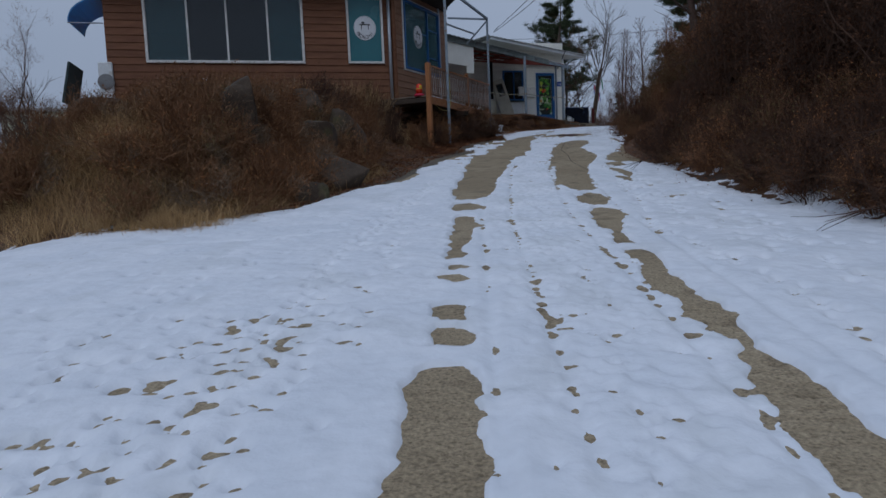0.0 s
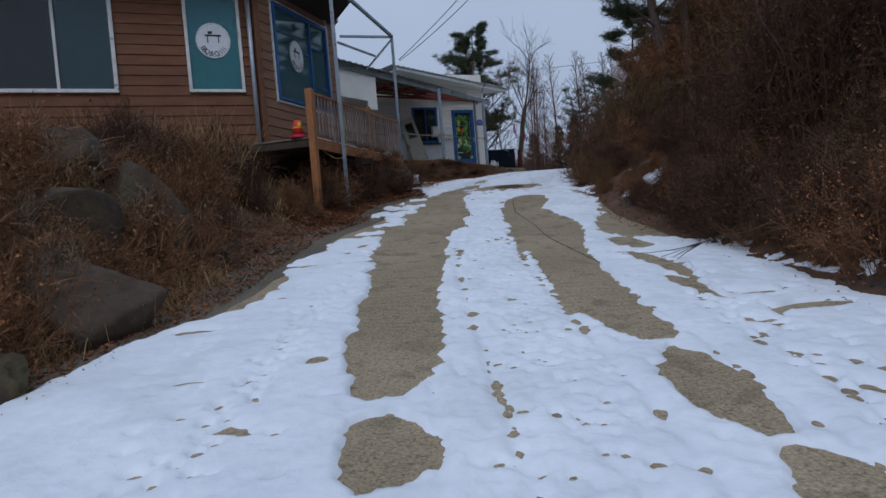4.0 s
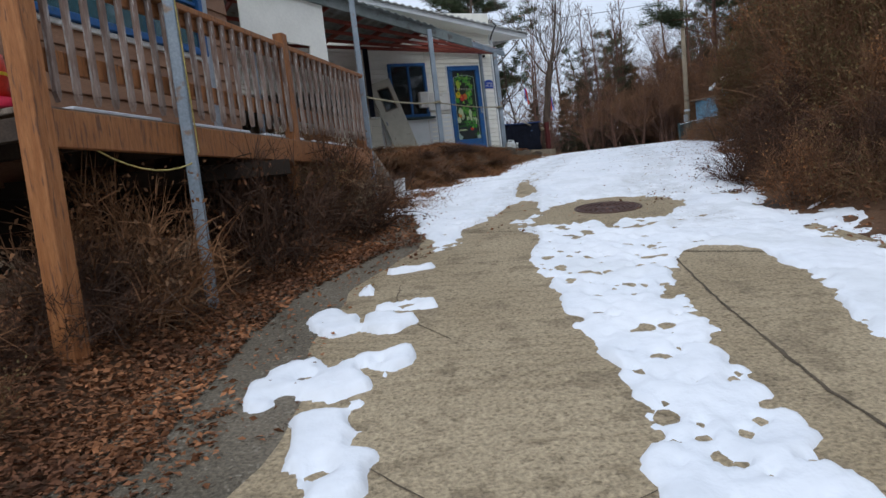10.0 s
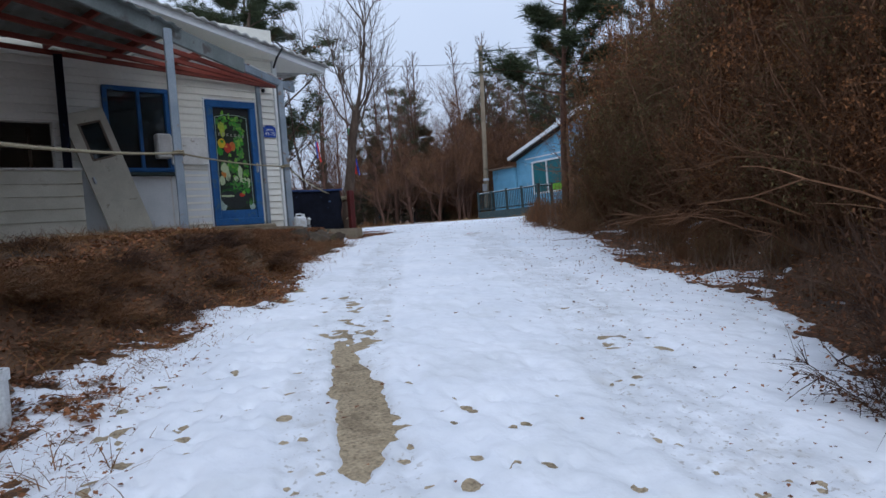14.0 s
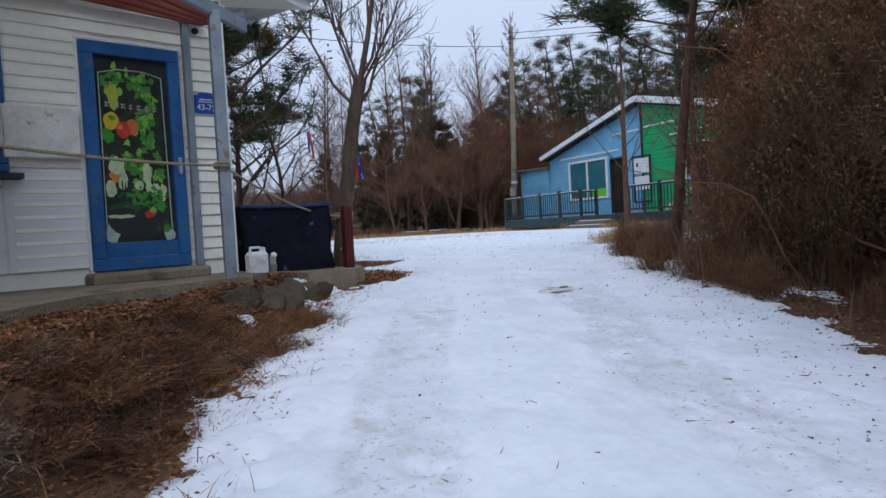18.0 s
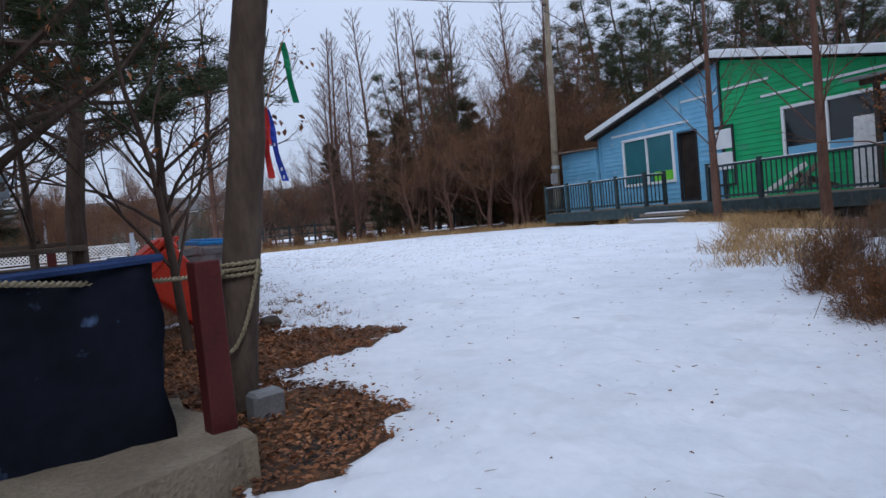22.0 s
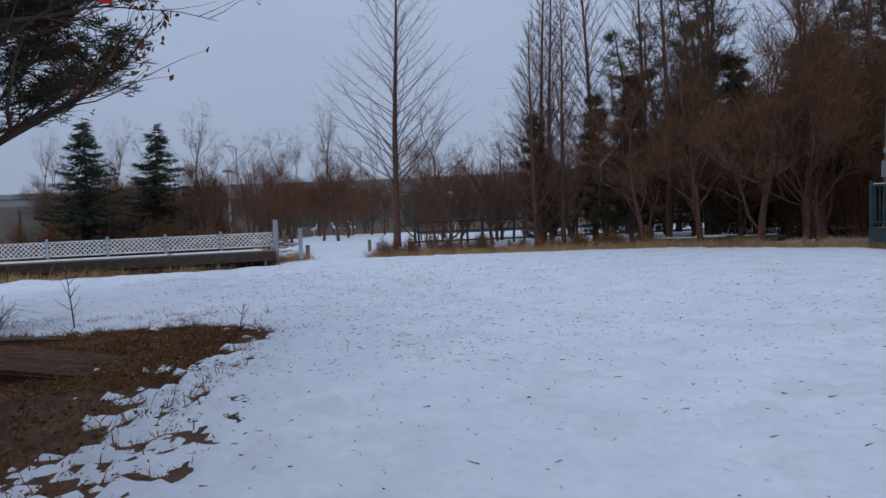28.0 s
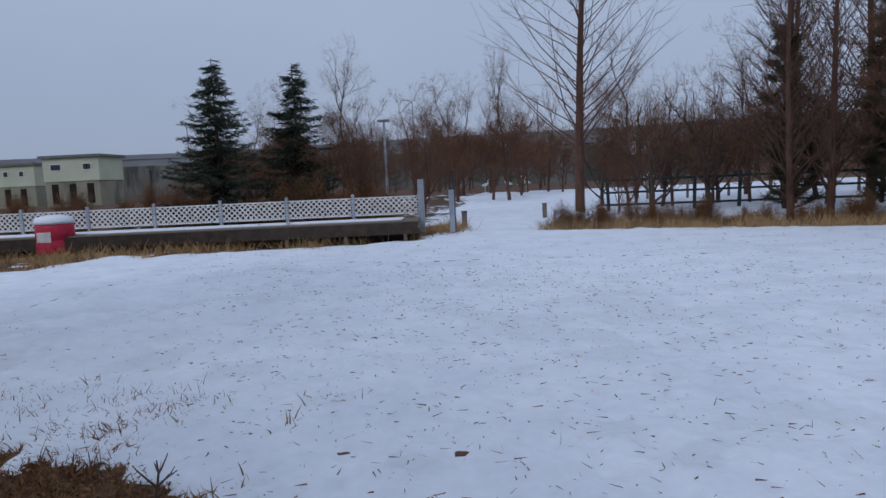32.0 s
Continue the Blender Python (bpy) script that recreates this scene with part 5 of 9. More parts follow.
steel = thing("steel_frame", pose(0, 0, 0), "bare grey steel canopy frame with a diagonal brace", "canopy frame")
S1, S2 = (0.33, 19.3), (1.80, 23.25)
bar("post", steel, (S1[0], S1[1], at(*S1) - 0.1), (S1[0], S1[1], 6.85), 0.075, 0.075, STEEL)
bar("post", steel, (S2[0], S2[1], at(*S2) - 0.1), (S2[0], S2[1], 6.85), 0.07, 0.07, STEEL)
bar("beam", steel, (S1[0], S1[1], 6.82), (S2[0], S2[1], 6.82), 0.07, 0.07, STEEL)
bar("beam", steel, (S2[0], S2[1], 6.80), (0.5, 23.7, 7.0), 0.06, 0.06, STEEL)
bar("tie", steel, (0.42, 22.6, 6.55), (1.35, 23.3, 6.35), 0.05, 0.05, GALV)
bar("brace", steel, (S2[0], S2[1], 6.75), (1.1, 23.45, 6.05), 0.045, 0.045, STEEL)

cone = thing("warning_lamp", Matrix.Translation((-0.46, 18.45, FLOOR)) @ Matrix.Diagonal((0.85, 0.85, 0.70, 1)), "red beacon with yellow band and pink base on the deck", "beacon")
part("base", Geo().lathe([(0.17, 0), (0.18, 0.02), (0.16, 0.07), (0.11, 0.10)], 20), PINKRED, cone, "faded pink base", None, True)
part("body", Geo().lathe([(0.105, 0.10), (0.10, 0.30), (0.09, 0.42), (0.05, 0.47)], 20), REDPLASTIC, cone, "", None, True)
part("band", Geo().lathe([(0.107, 0.26), (0.106, 0.285)], 20), YELLOW, cone, "yellow band")
part("panel", Geo().box((0.045, -0.085, 0.35), (0.07, 0.03, 0.10), 0.008), YELLOW, cone)
part("handle", Geo().tube([(-0.03, 0, 0.46), (-0.03, 0, 0.51), (0.03, 0, 0.51), (0.03, 0, 0.46)], 0.008, 6), BLACK, cone)

# ---- the white house with its awning ----
WX, WY = 4.69, 32.25
wh = thing("white_house", pose(WX, WY, 0, 0, 0, 15), "low white clapboard house with blue door and window", "house")
dh, wnd = (0.0, 0.93, 4.16, 6.36), (-1.66, -0.63, 5.10, 6.47)
wall = wall_sections(solid_wall(-6.2, 1.42, 3.9, 7.75, [dh, wnd, (-5.8, -2.38, 4.3, 5.85)]), WHITESIDE, wh, "white lapped vinyl boards")
cladding(wall, -0.62, 1.36, 4.2, 7.45, [dh, wnd], 0.118, WHITESIDE, 0.018, tilt=10.0)
cladding(wall, -6.1, -0.62, 5.16, 7.7, [dh, wnd, (-5.8, -2.38, 4.3, 5.85)], 0.118, WHITESIDE, 0.018, tilt=10.0)
for i in range(4):
    block("panel", wh, (-0.33 - 0.72 * i, -0.012, 4.66), (0.70, 0.02, 0.92), CLEANWHITE, "plain off-white lower panel")
block("corner_trim", wh, (1.40, -0.03, 5.6), (0.09, 0.08, 3.3), CLEANWHITE)
doorf = part("door", frame_geo(*dh, 0.12, 0.10, -0.03), BLUEPAINT, wh, "blue framed door with a printed vegetable poster")
part("casing", frame_geo(-0.035, 0.965, 4.13, 6.40, 0.035, 0.05, -0.01), CLEANWHITE, doorf)
block("pane", doorf, (0.465, -0.02, 5.26), (0.70, 0.01, 1.97), DARKINK, chamfer=0.001)
block("lower_rail", doorf, (0.465, -0.035, 4.35), (0.70, 0.05, 0.16), BLUEPAINT)
block("handle", doorf, (0.865, -0.10, 5.18), (0.03, 0.05, 0.17), GALV)
poster = block("poster", doorf, (0.455, -0.03, 5.27), (0.62, 0.006, 1.70), surf("poster_paper", (0.012, 0.018, 0.012), (0.03, 0.04, 0.025), 9.0, 0.5, 0.0), "dark poster of vegetables, fruit and a salad bowl", chamfer=0.002)
VEG = {"leafy_green": (0.06, 0.28, 0.03), "lime_green": (0.22, 0.46, 0.06), "yellow_pepper": (0.62, 0.44, 0.02), "red_tomato": (0.50, 0.05, 0.03), "orange_tomato": (0.55, 0.16, 0.04),
       "pale_lettuce": (0.52, 0.60, 0.36), "herb_green": (0.10, 0.24, 0.06), "bowl_dark": (0.03, 0.035, 0.035), "bowl_green": (0.03, 0.09, 0.025), "paper_edge": (0.42, 0.52, 0.47), "chartreuse": (0.42, 0.50, 0.06), "poster_ink": (0.34, 0.32, 0.28), "carrot": (0.62, 0.24, 0.05)}
VEG = {k: surf(k, tuple(c * 0.8 for c in v), v, 18.0, 0.5, 0.0, fine=90.0) for k, v in VEG.items()}
rv = random.Random(4)


def blob(name, x, z, rx, rz, layer, lumps=0.25, n=18):
    """A printed shape on the poster."""
    ps = []
    for i in range(n):
        a = 2 * math.pi * i / n
        k = 1 + rv.uniform(-lumps, lumps)
        ps.append((x + rx * k * math.cos(a), z + rz * k * math.sin(a)))
    part("print", Geo().prism(ps, -0.004 - 0.0006 * layer, -0.003), VEG[name], poster)


def print_at(name, px, pz, rx, rz, layer, lumps=0.2, n=16):
    """A printed shape, its place and size in hundredths of the poster's width and height from its upper left corner."""
    blob(name, -0.31 + 0.0062 * px, 0.85 - 0.017 * pz, 0.0062 * rx, 0.017 * rz, layer, lumps, n)


def foliage_at(px, pz, wx, wz, count, layer, names, size=4.0):
    for i in range(count):
        k = rv.uniform(0.5, 1.0) * size
        print_at(rv.choice(names), px + rv.gauss(0, wx), pz + rv.gauss(0, wz), k * 1.35, k * 0.55, layer + i % 3, 0.5, 9)


GREENS = ("leafy_green", "lime_green", "herb_green")
for px, pz, wx, wz, count in ((28, 6, 5, 3, 16), (60, 7, 10, 2.6, 34), (72, 13, 5, 2, 14), (60, 31, 5, 3, 14), (75, 28, 4, 2.5, 14), (74, 41, 5, 3, 18), (10, 39, 5, 2, 12), (80, 20, 4, 3, 8), (12, 8, 5, 2, 6)):
    foliage_at(px, pz, wx, wz, count, 1, GREENS)
for px, pz, rx, rz in ((20, 14, 9, 6), (23, 20, 6, 4), (17, 11, 7, 3)):
    print_at("chartreuse", px, pz, rx, rz, 3, 0.22)
print_at("yellow_pepper", 17, 30, 11.5, 5.2, 5, 0.08)
print_at("leafy_green", 18, 28.2, 5, 1.6, 6, 0.35)
print_at("orange_tomato", 48, 33, 9.5, 4.6, 4, 0.06)
print_at("red_tomato", 34, 35, 10.5, 5.0, 6, 0.05)
print_at("carrot", 30, 33.4, 3.5, 1.4, 7, 0.25)
print_at("leafy_green", 10, 38, 8, 3.6, 5, 0.35)
for i in range(7):  # worn lettering across the middle
    print_at("poster_ink", 12 + 12 * i, 19.6 + 0.25 * i, 3.6, 0.5, 8, 0.3, 8)
    print_at("poster_ink", 12 + 12 * i, 21.4 + 0.25 * i, 4.2, 0.4, 8, 0.3, 8)
    print_at("poster_ink", 11 + 12 * i, 20.6 + 0.25 * i, 0.9, 1.6, 8, 0.3, 8)
for px, pz, wx, wz, count in ((45, 55, 9, 3.5, 46), (30, 53, 7, 2, 16), (84, 60, 4, 6, 24), (60, 57, 5, 4, 14)):
    foliage_at(px, pz, wx, wz, count, 1, GREENS)
for px, pz, rx, rz in ((20, 57, 11, 6.5), (28, 63, 8, 6), (10, 69, 8, 5), (66, 60, 6.5, 7.5), (78, 70, 8.5, 4), (52, 67, 7, 3), (90, 71, 6, 5), (68, 68, 6, 3)):
    print_at("pale_lettuce", px, pz, rx, rz, 4, 0.16)
for px, pz, rx, rz in ((17, 63, 6, 2.6), (12, 61, 4, 1.8)):
    print_at("carrot", px, pz, rx, rz, 6, 0.2)
for px, pz in ((27, 67), (31, 68), (35, 69)):
    print_at("bowl_dark", px, pz, 1.2, 4, 6, 0.2, 8)
print_at("bowl_dark", 50, 86, 47, 12, 2, 0.03, 30)
foliage_at(62, 74, 15, 2.6, 80, 5, ("herb_green", "bowl_green", "leafy_green"), 3.0)
print_at("bowl_green", 28, 80, 24, 3.2, 4, 0.1, 20)
print_at("pale_lettuce", 22, 84.5, 20, 1.2, 6, 0.15, 20)
print_at("bowl_dark", 24, 81.6, 18, 2.2, 7, 0.12, 20)
print_at("red_tomato", 66, 83.5, 8, 2.2, 8, 0.25)
print_at("lime_green", 72, 81.2, 6, 1.8, 9, 0.3)
print_at("leafy_green", 84, 80, 7, 2.6, 8, 0.35)
print_at("paper_edge", 8, 94, 11, 6, 1, 0.2, 10)
print_at("paper_edge", 95, 96, 9, 4, 1, 0.2, 10)
foliage_at(92, 92, 4, 2, 10, 2, ("bowl_green", "herb_green"))
for sx in (-1, 1):  # curling pale margin
    bar("margin", poster, (sx * 0.312, -0.006, -0.83), (sx * 0.296, -0.006, 0.80), 0.008, 0.010, VEG["paper_edge"])
    bar("margin", poster, (sx * 0.296, -0.006, 0.80), (sx * 0.12, -0.006, 0.845), 0.008, 0.010, VEG["paper_edge"])
bar("margin", poster, (-0.12, -0.006, 0.845), (0.12, -0.006, 0.845), 0.008, 0.010, VEG["paper_edge"])
w4 = window(wh, *wnd, BLUEPAINT, [DARKGLASS], 0.07, (-1.12,), "blue sliding window with dark glass")
block("sill", w4, (-1.14, -0.10, 5.06), (1.2, 0.16, 0.05), DARKWOOD)
block("meter_panel", wh, (-0.36, -0.06, 5.46), (0.62, 0.09, 0.47), WHITEPAINT, "flat off-white box on the wall", chamfer=0.012)
block("meter_box", wh, (-0.80, -0.10, 5.52), (0.24, 0.16, 0.40), WHITEPAINT, chamfer=0.02)
sgn = block("number_sign", wh, (1.21, -0.035, 5.84), (0.25, 0.012, 0.19), SIGNBLUE, "blue house number plate", chamfer=0.004)
part("crest", Geo().prism([(-0.11, 0.09), (-0.06, 0.125), (0.06, 0.125), (0.11, 0.09)], -0.006, 0.006), SIGNBLUE, sgn)
text_part("43-75", sgn, Matrix.Translation((0, -0.009, -0.03)) @ pose(0, 0, 0, 90), 0.09, FROST)
block("writing", sgn, (0, -0.008, 0.055), (0.14, 0.002, 0.012), FROST, chamfer=0.0005)
block("writing", sgn, (0, -0.008, 0.03), (0.17, 0.002, 0.008), FROST, chamfer=0.0005)
bar("downpipe", wh, (1.02, -0.06, 4.15), (1.02, -0.06, 6.75), 0.07, 0.07, STEEL, "grey square pipe beside the door")
bar("downpipe", wh, (1.02, -0.06, 6.72), (1.35, -0.75, 6.62), 0.06, 0.06, STEEL)
part("wall_light", Geo().lathe([(0.02, 0), (0.035, 0.03), (0.03, 0.06)], 10, Matrix.Translation((1.13, -0.03, 6.6)) @ pose(0, 0, 0, 90)), BLACK, wh)
g = Geo()
g.box((1.36, 2.6, 5.8), (0.12, 5.0, 3.8), 0.001)
g.box((-6.1, 2.6, 5.8), (0.12, 5.0, 3.8), 0.001)
g.box((-2.4, 5.1, 5.8), (7.6, 0.12, 3.8), 0.001)
part("back_wall", g, WHITESIDE, wh)
part("ceiling", Geo().box((-2.4, 2.6, 6.9), (7.5, 5.0, 0.05), 0.001), DARKSHADE, wh)
part("floor", Geo().box((-2.4, 2.6, 4.06), (7.5, 5.0, 0.1), 0.001), PLINTH, wh)
for x, z0 in ((-1.25, 4.2), (-0.55, 4.2)):
    block("panel", wh, (x + 0.33, -0.012, 4.60), (0.68, 0.016, 0.78), WHITEPAINT, "plain white panel below the window", chamfer=0.003)
whi = wh.matrix_world.inverted()


def corrugated(name, parent, a, b, c, d, material, waves, amp=0.018, thick=0.012, label="", inv=None):
    """A wavy sheet between four corners: a-b the front edge, d-c the back."""
    a, b, c, d = [Vector(p) for p in (a, b, c, d)]
    n = waves * 6
    up = ((b - a).cross(d - a)).normalized()
    g = Geo()
    for lift in (0, -thick):
        vs = []
        for j in range(5):
            for i in range(n + 1):
                u, v = i / n, j / 4
                p = (a * (1 - u) + b * u) * (1 - v) + (d * (1 - u) + c * u) * v
                vs.append((inv or Matrix.Identity(4)) @ (p + up * (amp * math.sin(2 * math.pi * waves * u) + lift)))
        g.add(vs, [(j * (n + 1) + i, j * (n + 1) + i + 1, (j + 1) * (n + 1) + i + 1, (j + 1) * (n + 1) + i) for j in range(4) for i in range(n)])
    k = 5 * (n + 1)
    for i in range(n):
        g.f.append((i, k + i, k + i + 1, i + 1))
    for j in range(4):
        e = j * (n + 1) + n
        g.f.append((e, k + e, k + e + n + 1, e + n + 1))
        e = j * (n + 1)
        g.f.append((e, e + n + 1, k + e + n + 1, k + e))
    return part(name, g, material, parent, label, None, True)


corrugated("roof", wh, (2.35, 30.1, 7.76), (7.25, 32.8, 7.20), (5.2, 38.4, 7.55), (-0.6, 36.4, 8.1), ROOFSHEET, 26, 0.02, 0.03, "pale corrugated roof sheet", whi)
bar("rake_board", wh, whi @ Vector((2.45, 30.25, 7.66)), whi @ Vector((7.15, 32.85, 7.11)), 0.03, 0.12, CLEANWHITE)
g = Geo()
sof = [whi @ Vector(p) for p in ((2.5, 30.3, 7.60), (7.1, 32.85, 7.06), (6.2, 33.2, 7.12), (1.8, 31.6, 7.62))]
g.add(sof + [p + Vector((0, 0, 0.03)) for p in sof], [(3, 2, 1, 0), (4, 5, 6, 7), (0, 1, 5, 4), (1, 2, 6, 5), (2, 3, 7, 6), (3, 0, 4, 7)])
part("soffit", g, WHITESIDE, wh, "white soffit under the overhang")
part("cable_hook", Geo().tube([whi @ Vector(p) for p in ((6.05, 32.2, 7.42), (6.12, 32.1, 7.30), (6.0, 32.1, 7.12), (5.95, 32.2, 6.95))], 0.018, 6), BLACK, wh)

awn = thing("awning", pose(0, 0, 0), "sagging porch roof on red rafters and grey posts", "awning")
A0, A1 = Vector((0.15, 25.55, 6.80)), Vector((6.0, 31.65, 6.50))
B0, B1 = Vector((-1.3, 30.5, 7.05)), Vector((5.95, 32.5, 6.72))
ap = lambda u, v, dz=0.0: (A0 * (1 - u) + A1 * u) * (1 - v) + (B0 * (1 - u) + B1 * u) * v + Vector((0, 0, dz))
corrugated("roof_sheet", awn, ap(0, -0.04, 0.14), ap(0.66, -0.04, 0.14), ap(0.66, 1, 0.14), ap(0, 1, 0.14), ROOFDARK, 22, 0.015, 0.02, "grey roofing with a ragged edge")
corrugated("roof_sheet", awn, ap(0.67, 0.12, 0.13), ap(1.0, 0.15, 0.13), ap(1.0, 0.42, 0.13), ap(0.67, 0.42, 0.13), POLYSHEET, 5, 0.015, 0.02, "pale see-through sheet")
corrugated("roof_sheet", awn, ap(0.67, 0.52, 0.13), ap(1.0, 0.52, 0.13), ap(1.0, 0.98, 0.13), ap(0.67, 0.98, 0.13), POLYSHEET, 5, 0.015, 0.02)
for sheet in awn.children[-2:]:
    sheet.visible_shadow = False
bar("fascia", awn, ap(-0.01, 0, 0.02), ap(0.84, 0, 0.02), 0.05, 0.22, ROOFDARK, "grey-green front board")
bar("fascia", awn, ap(0.84, 0, 0.0), ap(1.03, 0, 0.0), 0.06, 0.12, STEEL, "grey steel end beam")
for i in range(9):
    u = 0.04 + i * 0.117
    bar("rafter", awn, ap(u, 0.02, 0.05), ap(u, 0.99, 0.05), 0.05, 0.09, REDWOOD)
for v in (0.25, 0.5, 0.75, 0.97):
    bar("purlin", awn, ap(0.02, v, -0.03), ap(0.99, v, -0.03), 0.05, 0.07, REDWOOD)
bar("post", awn, (3.80, 29.15, 4.0), (3.80, 29.15, 6.6), 0.10, 0.10, STEEL, "grey post with a rusted foot")
bar("post", awn, (5.82, 31.45, 3.95), (5.82, 31.45, 6.5), 0.10, 0.10, STEEL, "grey corner post")
bar("post", awn, (0.3, 25.9, 3.5), (0.3, 25.9, 6.7), 0.09, 0.09, STEEL)
bar("front_panel", awn, (0.2, 25.68, 6.35), (1.52, 27.05, 6.32), 0.03, 0.90, WHITESIDE, "white board over the opening")
bar("front_panel", awn, (1.22, 26.74, 5.80), (1.52, 27.05, 5.80), 0.03, 0.35, WHITESIDE)
bar("back_post", awn, (2.55, 31.4, 4.1), (2.55, 31.4, 6.8), 0.12, 0.12, NAVY, "dark navy post")

low = thing("low_partition", pose(2.72, 31.28, 0, 0, 0, 15), "low off-white clapboard partition under the awning", "partition")
lw = part("wall", solid_wall(-2.6, 0, 3.95, 5.08, [], 0.08), OFFWHITE, low)
cladding(lw, -2.6, 0, 3.98, 5.08, [], 0.18, OFFWHITE, 0.014, name="board")
block("cap_board", low, (-1.3, 0.04, 5.10), (2.64, 0.14, 0.03), WHITEPAINT)
block("foot_board", low, (-1.2, -0.06, 3.98), (2.4, 0.10, 0.05), CLEANWHITE)
shelf = thing("storage_shelf", pose(1.15, 31.85, 4.1, 0, 0, 15), "cluttered dark shelf with grey and blue boxes behind the partition", "shelf")
for z in (0.9, 1.5):
    block("board", shelf, (0, 0.2, z), (2.2, 0.4, 0.03), GREYWOOD)
for x in (-1.0, 0, 1.0):
    block("upright", shelf, (x, 0.3, 0.9), (0.05, 0.05, 1.8), GREYWOOD)
for i, (x, w, h, mt) in enumerate(((-0.8, 0.4, 0.3, GREYPLASTIC), (-0.3, 0.3, 0.22, BLUEPLASTIC), (0.15, 0.35, 0.16, BLUEPLASTIC), (0.65, 0.45, 0.12, BLUEPAINT))):
    bx = thing("storage_box", pose(1.15, 31.85, 4.1, 0, 0, 15) @ Matrix.Translation((x, 0.2, 0.915)), "plastic box on the dark shelf", "box", "boxes on the shelf")
    block("body", bx, (0, 0, h / 2), (w, 0.3, h), mt, chamfer=0.015)
    block("lid", bx, (0, 0, h + 0.012), (w + 0.02, 0.32, 0.025), mt)
ledoor = thing("leaning_door", pose(WX, WY, 0, 0, 0, 15) @ Matrix.Translation((-1.52, -0.55, 4.08)) @ pose(0, 0, 0, -8, -15, 0), "old cream door with a small window leaning on the wall", "door")
dg = solid_wall(-0.30, 0.30, 0, 2.0, [(-0.12, 0.18, 1.25, 1.8)], 0.04)
part("leaf", dg, DOORCREAM, ledoor, "worn cream leaf")
part("bead", frame_geo(-0.14, 0.20, 1.23, 1.82, 0.03, 0.06, 0.02), GREYWOOD, ledoor)
block("pane", ledoor, (0.03, 0.02, 1.525), (0.30, 0.006, 0.55), DARKGLASS, chamfer=0.001)
block("handle", ledoor, (-0.24, -0.03, 0.95), (0.03, 0.06, 0.10), GALV)

# terrace and plinth
ter = Geo()
tp = [(0.6, 29.5), (1.73, 29.85), (2.84, 29.0), (3.88, 29.15), (4.7, 30.5), (5.98, 31.3), (6.25, 32.25), (6.87, 32.4), (7.44, 32.68), (7.66, 32.9), (7.55, 33.2), (7.4, 33.9), (6.0, 34.0), (6.0, 32.8), (0.0, 31.2)]
jit = random.Random(3)
top = []
for (ax, ay), (bx, by) in zip(tp, tp[1:] + tp[:1]):
    for k in range(3):
        top.append((ax + (bx - ax) * k / 3 + jit.uniform(-0.04, 0.04), ay + (by - ay) * k / 3 + jit.uniform(-0.04, 0.04)))
zt = lambda x, y: 4.06 - 0.10 * max(0.0, min(1.0, (x - 5.8) / 1.2))
n = len(top)
ter.add([(x, y, zt(x, y)) for x, y in top] + [(x, y, 3.2) for x, y in top], [tuple(range(n))] + [(i, n + i, n + (i + 1) % n, (i + 1) % n) for i in range(n)])
terr = new("terrace", ter.mesh("terrace", PLINTH))
tagged(terr, "cracked concrete ledge before the white house", "terrace", kind="structure")
single("doorstep", Geo().box((0, 0, 0), (1.1, 0.35, 0.12), 0.03), PLINTH, pose(WX, WY, 0, 0, 0, 15) @ Matrix.Translation((0.46, -0.2, 4.09)), "low worn concrete doorstep at the blue door", "step")

# ---- round the plinth: covered tank, can, posts ----
tank = thing("covered_tank", pose(6.22, 32.83, 3.96, 0, 0, 13), "square tank wrapped in dark navy tarpaulin on the plinth", "tank")
tg = Geo()
nx, nz = 14, 10
ring = []
for (ox, oy, dx, dy, w) in ((0, 0, 1, 0, 1.16), (1.16, 0, 0, 1, 1.0), (1.16, 1.0, -1, 0, 1.16), (0, 1.0, 0, -1, 1.0)):
    ring += [(ox + dx * w * i / nx, oy + dy * w * i / nx, dx, dy) for i in range(nx)]
nr = len(ring)
vs = [(x - dy * 0.02 * math.sin(i * 2.1 + j), y + dx * 0.02 * math.sin(i * 1.7 + j * 0.8), 0.80 * j / nz) for j in range(nz + 1) for i, (x, y, dx, dy) in enumerate(ring)]
tg.add(vs, [(j * nr + i, j * nr + (i + 1) % nr, (j + 1) * nr + (i + 1) % nr, (j + 1) * nr + i) for j in range(nz) for i in range(nr)] + [tuple(range(nz * nr, nz * nr + nr))])
part("cover", tg, NAVY, tank, "", None, True)
part("rim", Geo().tube([(-0.01, -0.02, 0.80), (0.6, -0.035, 0.79), (1.18, -0.02, 0.81), (1.19, 1.0, 0.80)], 0.02, 6), TARPBLUE, tank, "blue hem of the cover")
can = thing("jerry_can", pose(6.28, 32.46, 3.985, 0, 0, 20) @ Matrix.Diagonal((0.9, 0.9, 0.88, 1)), "white plastic jerry can beside the covered tank", "canister")
block("body", can, (0, 0, 0.15), (0.26, 0.17, 0.30), WHITEPLASTIC, chamfer=0.04)
part("handle", Geo().tube([(-0.09, 0, 0.29), (-0.08, 0, 0.35), (0.05, 0, 0.35), (0.06, 0, 0.29)], 0.018, 8), WHITEPLASTIC, can)
part("cap", Geo().lathe([(0.03, 0.29), (0.03, 0.345), (0.02, 0.35)], 12, Matrix.Translation((0.095, 0, 0))), WHITEPLASTIC, can)
pv = thing("drain_pipe", pose(6.50, 32.66, 3.96), "short white plastic pipe end by the tank", "pipe")
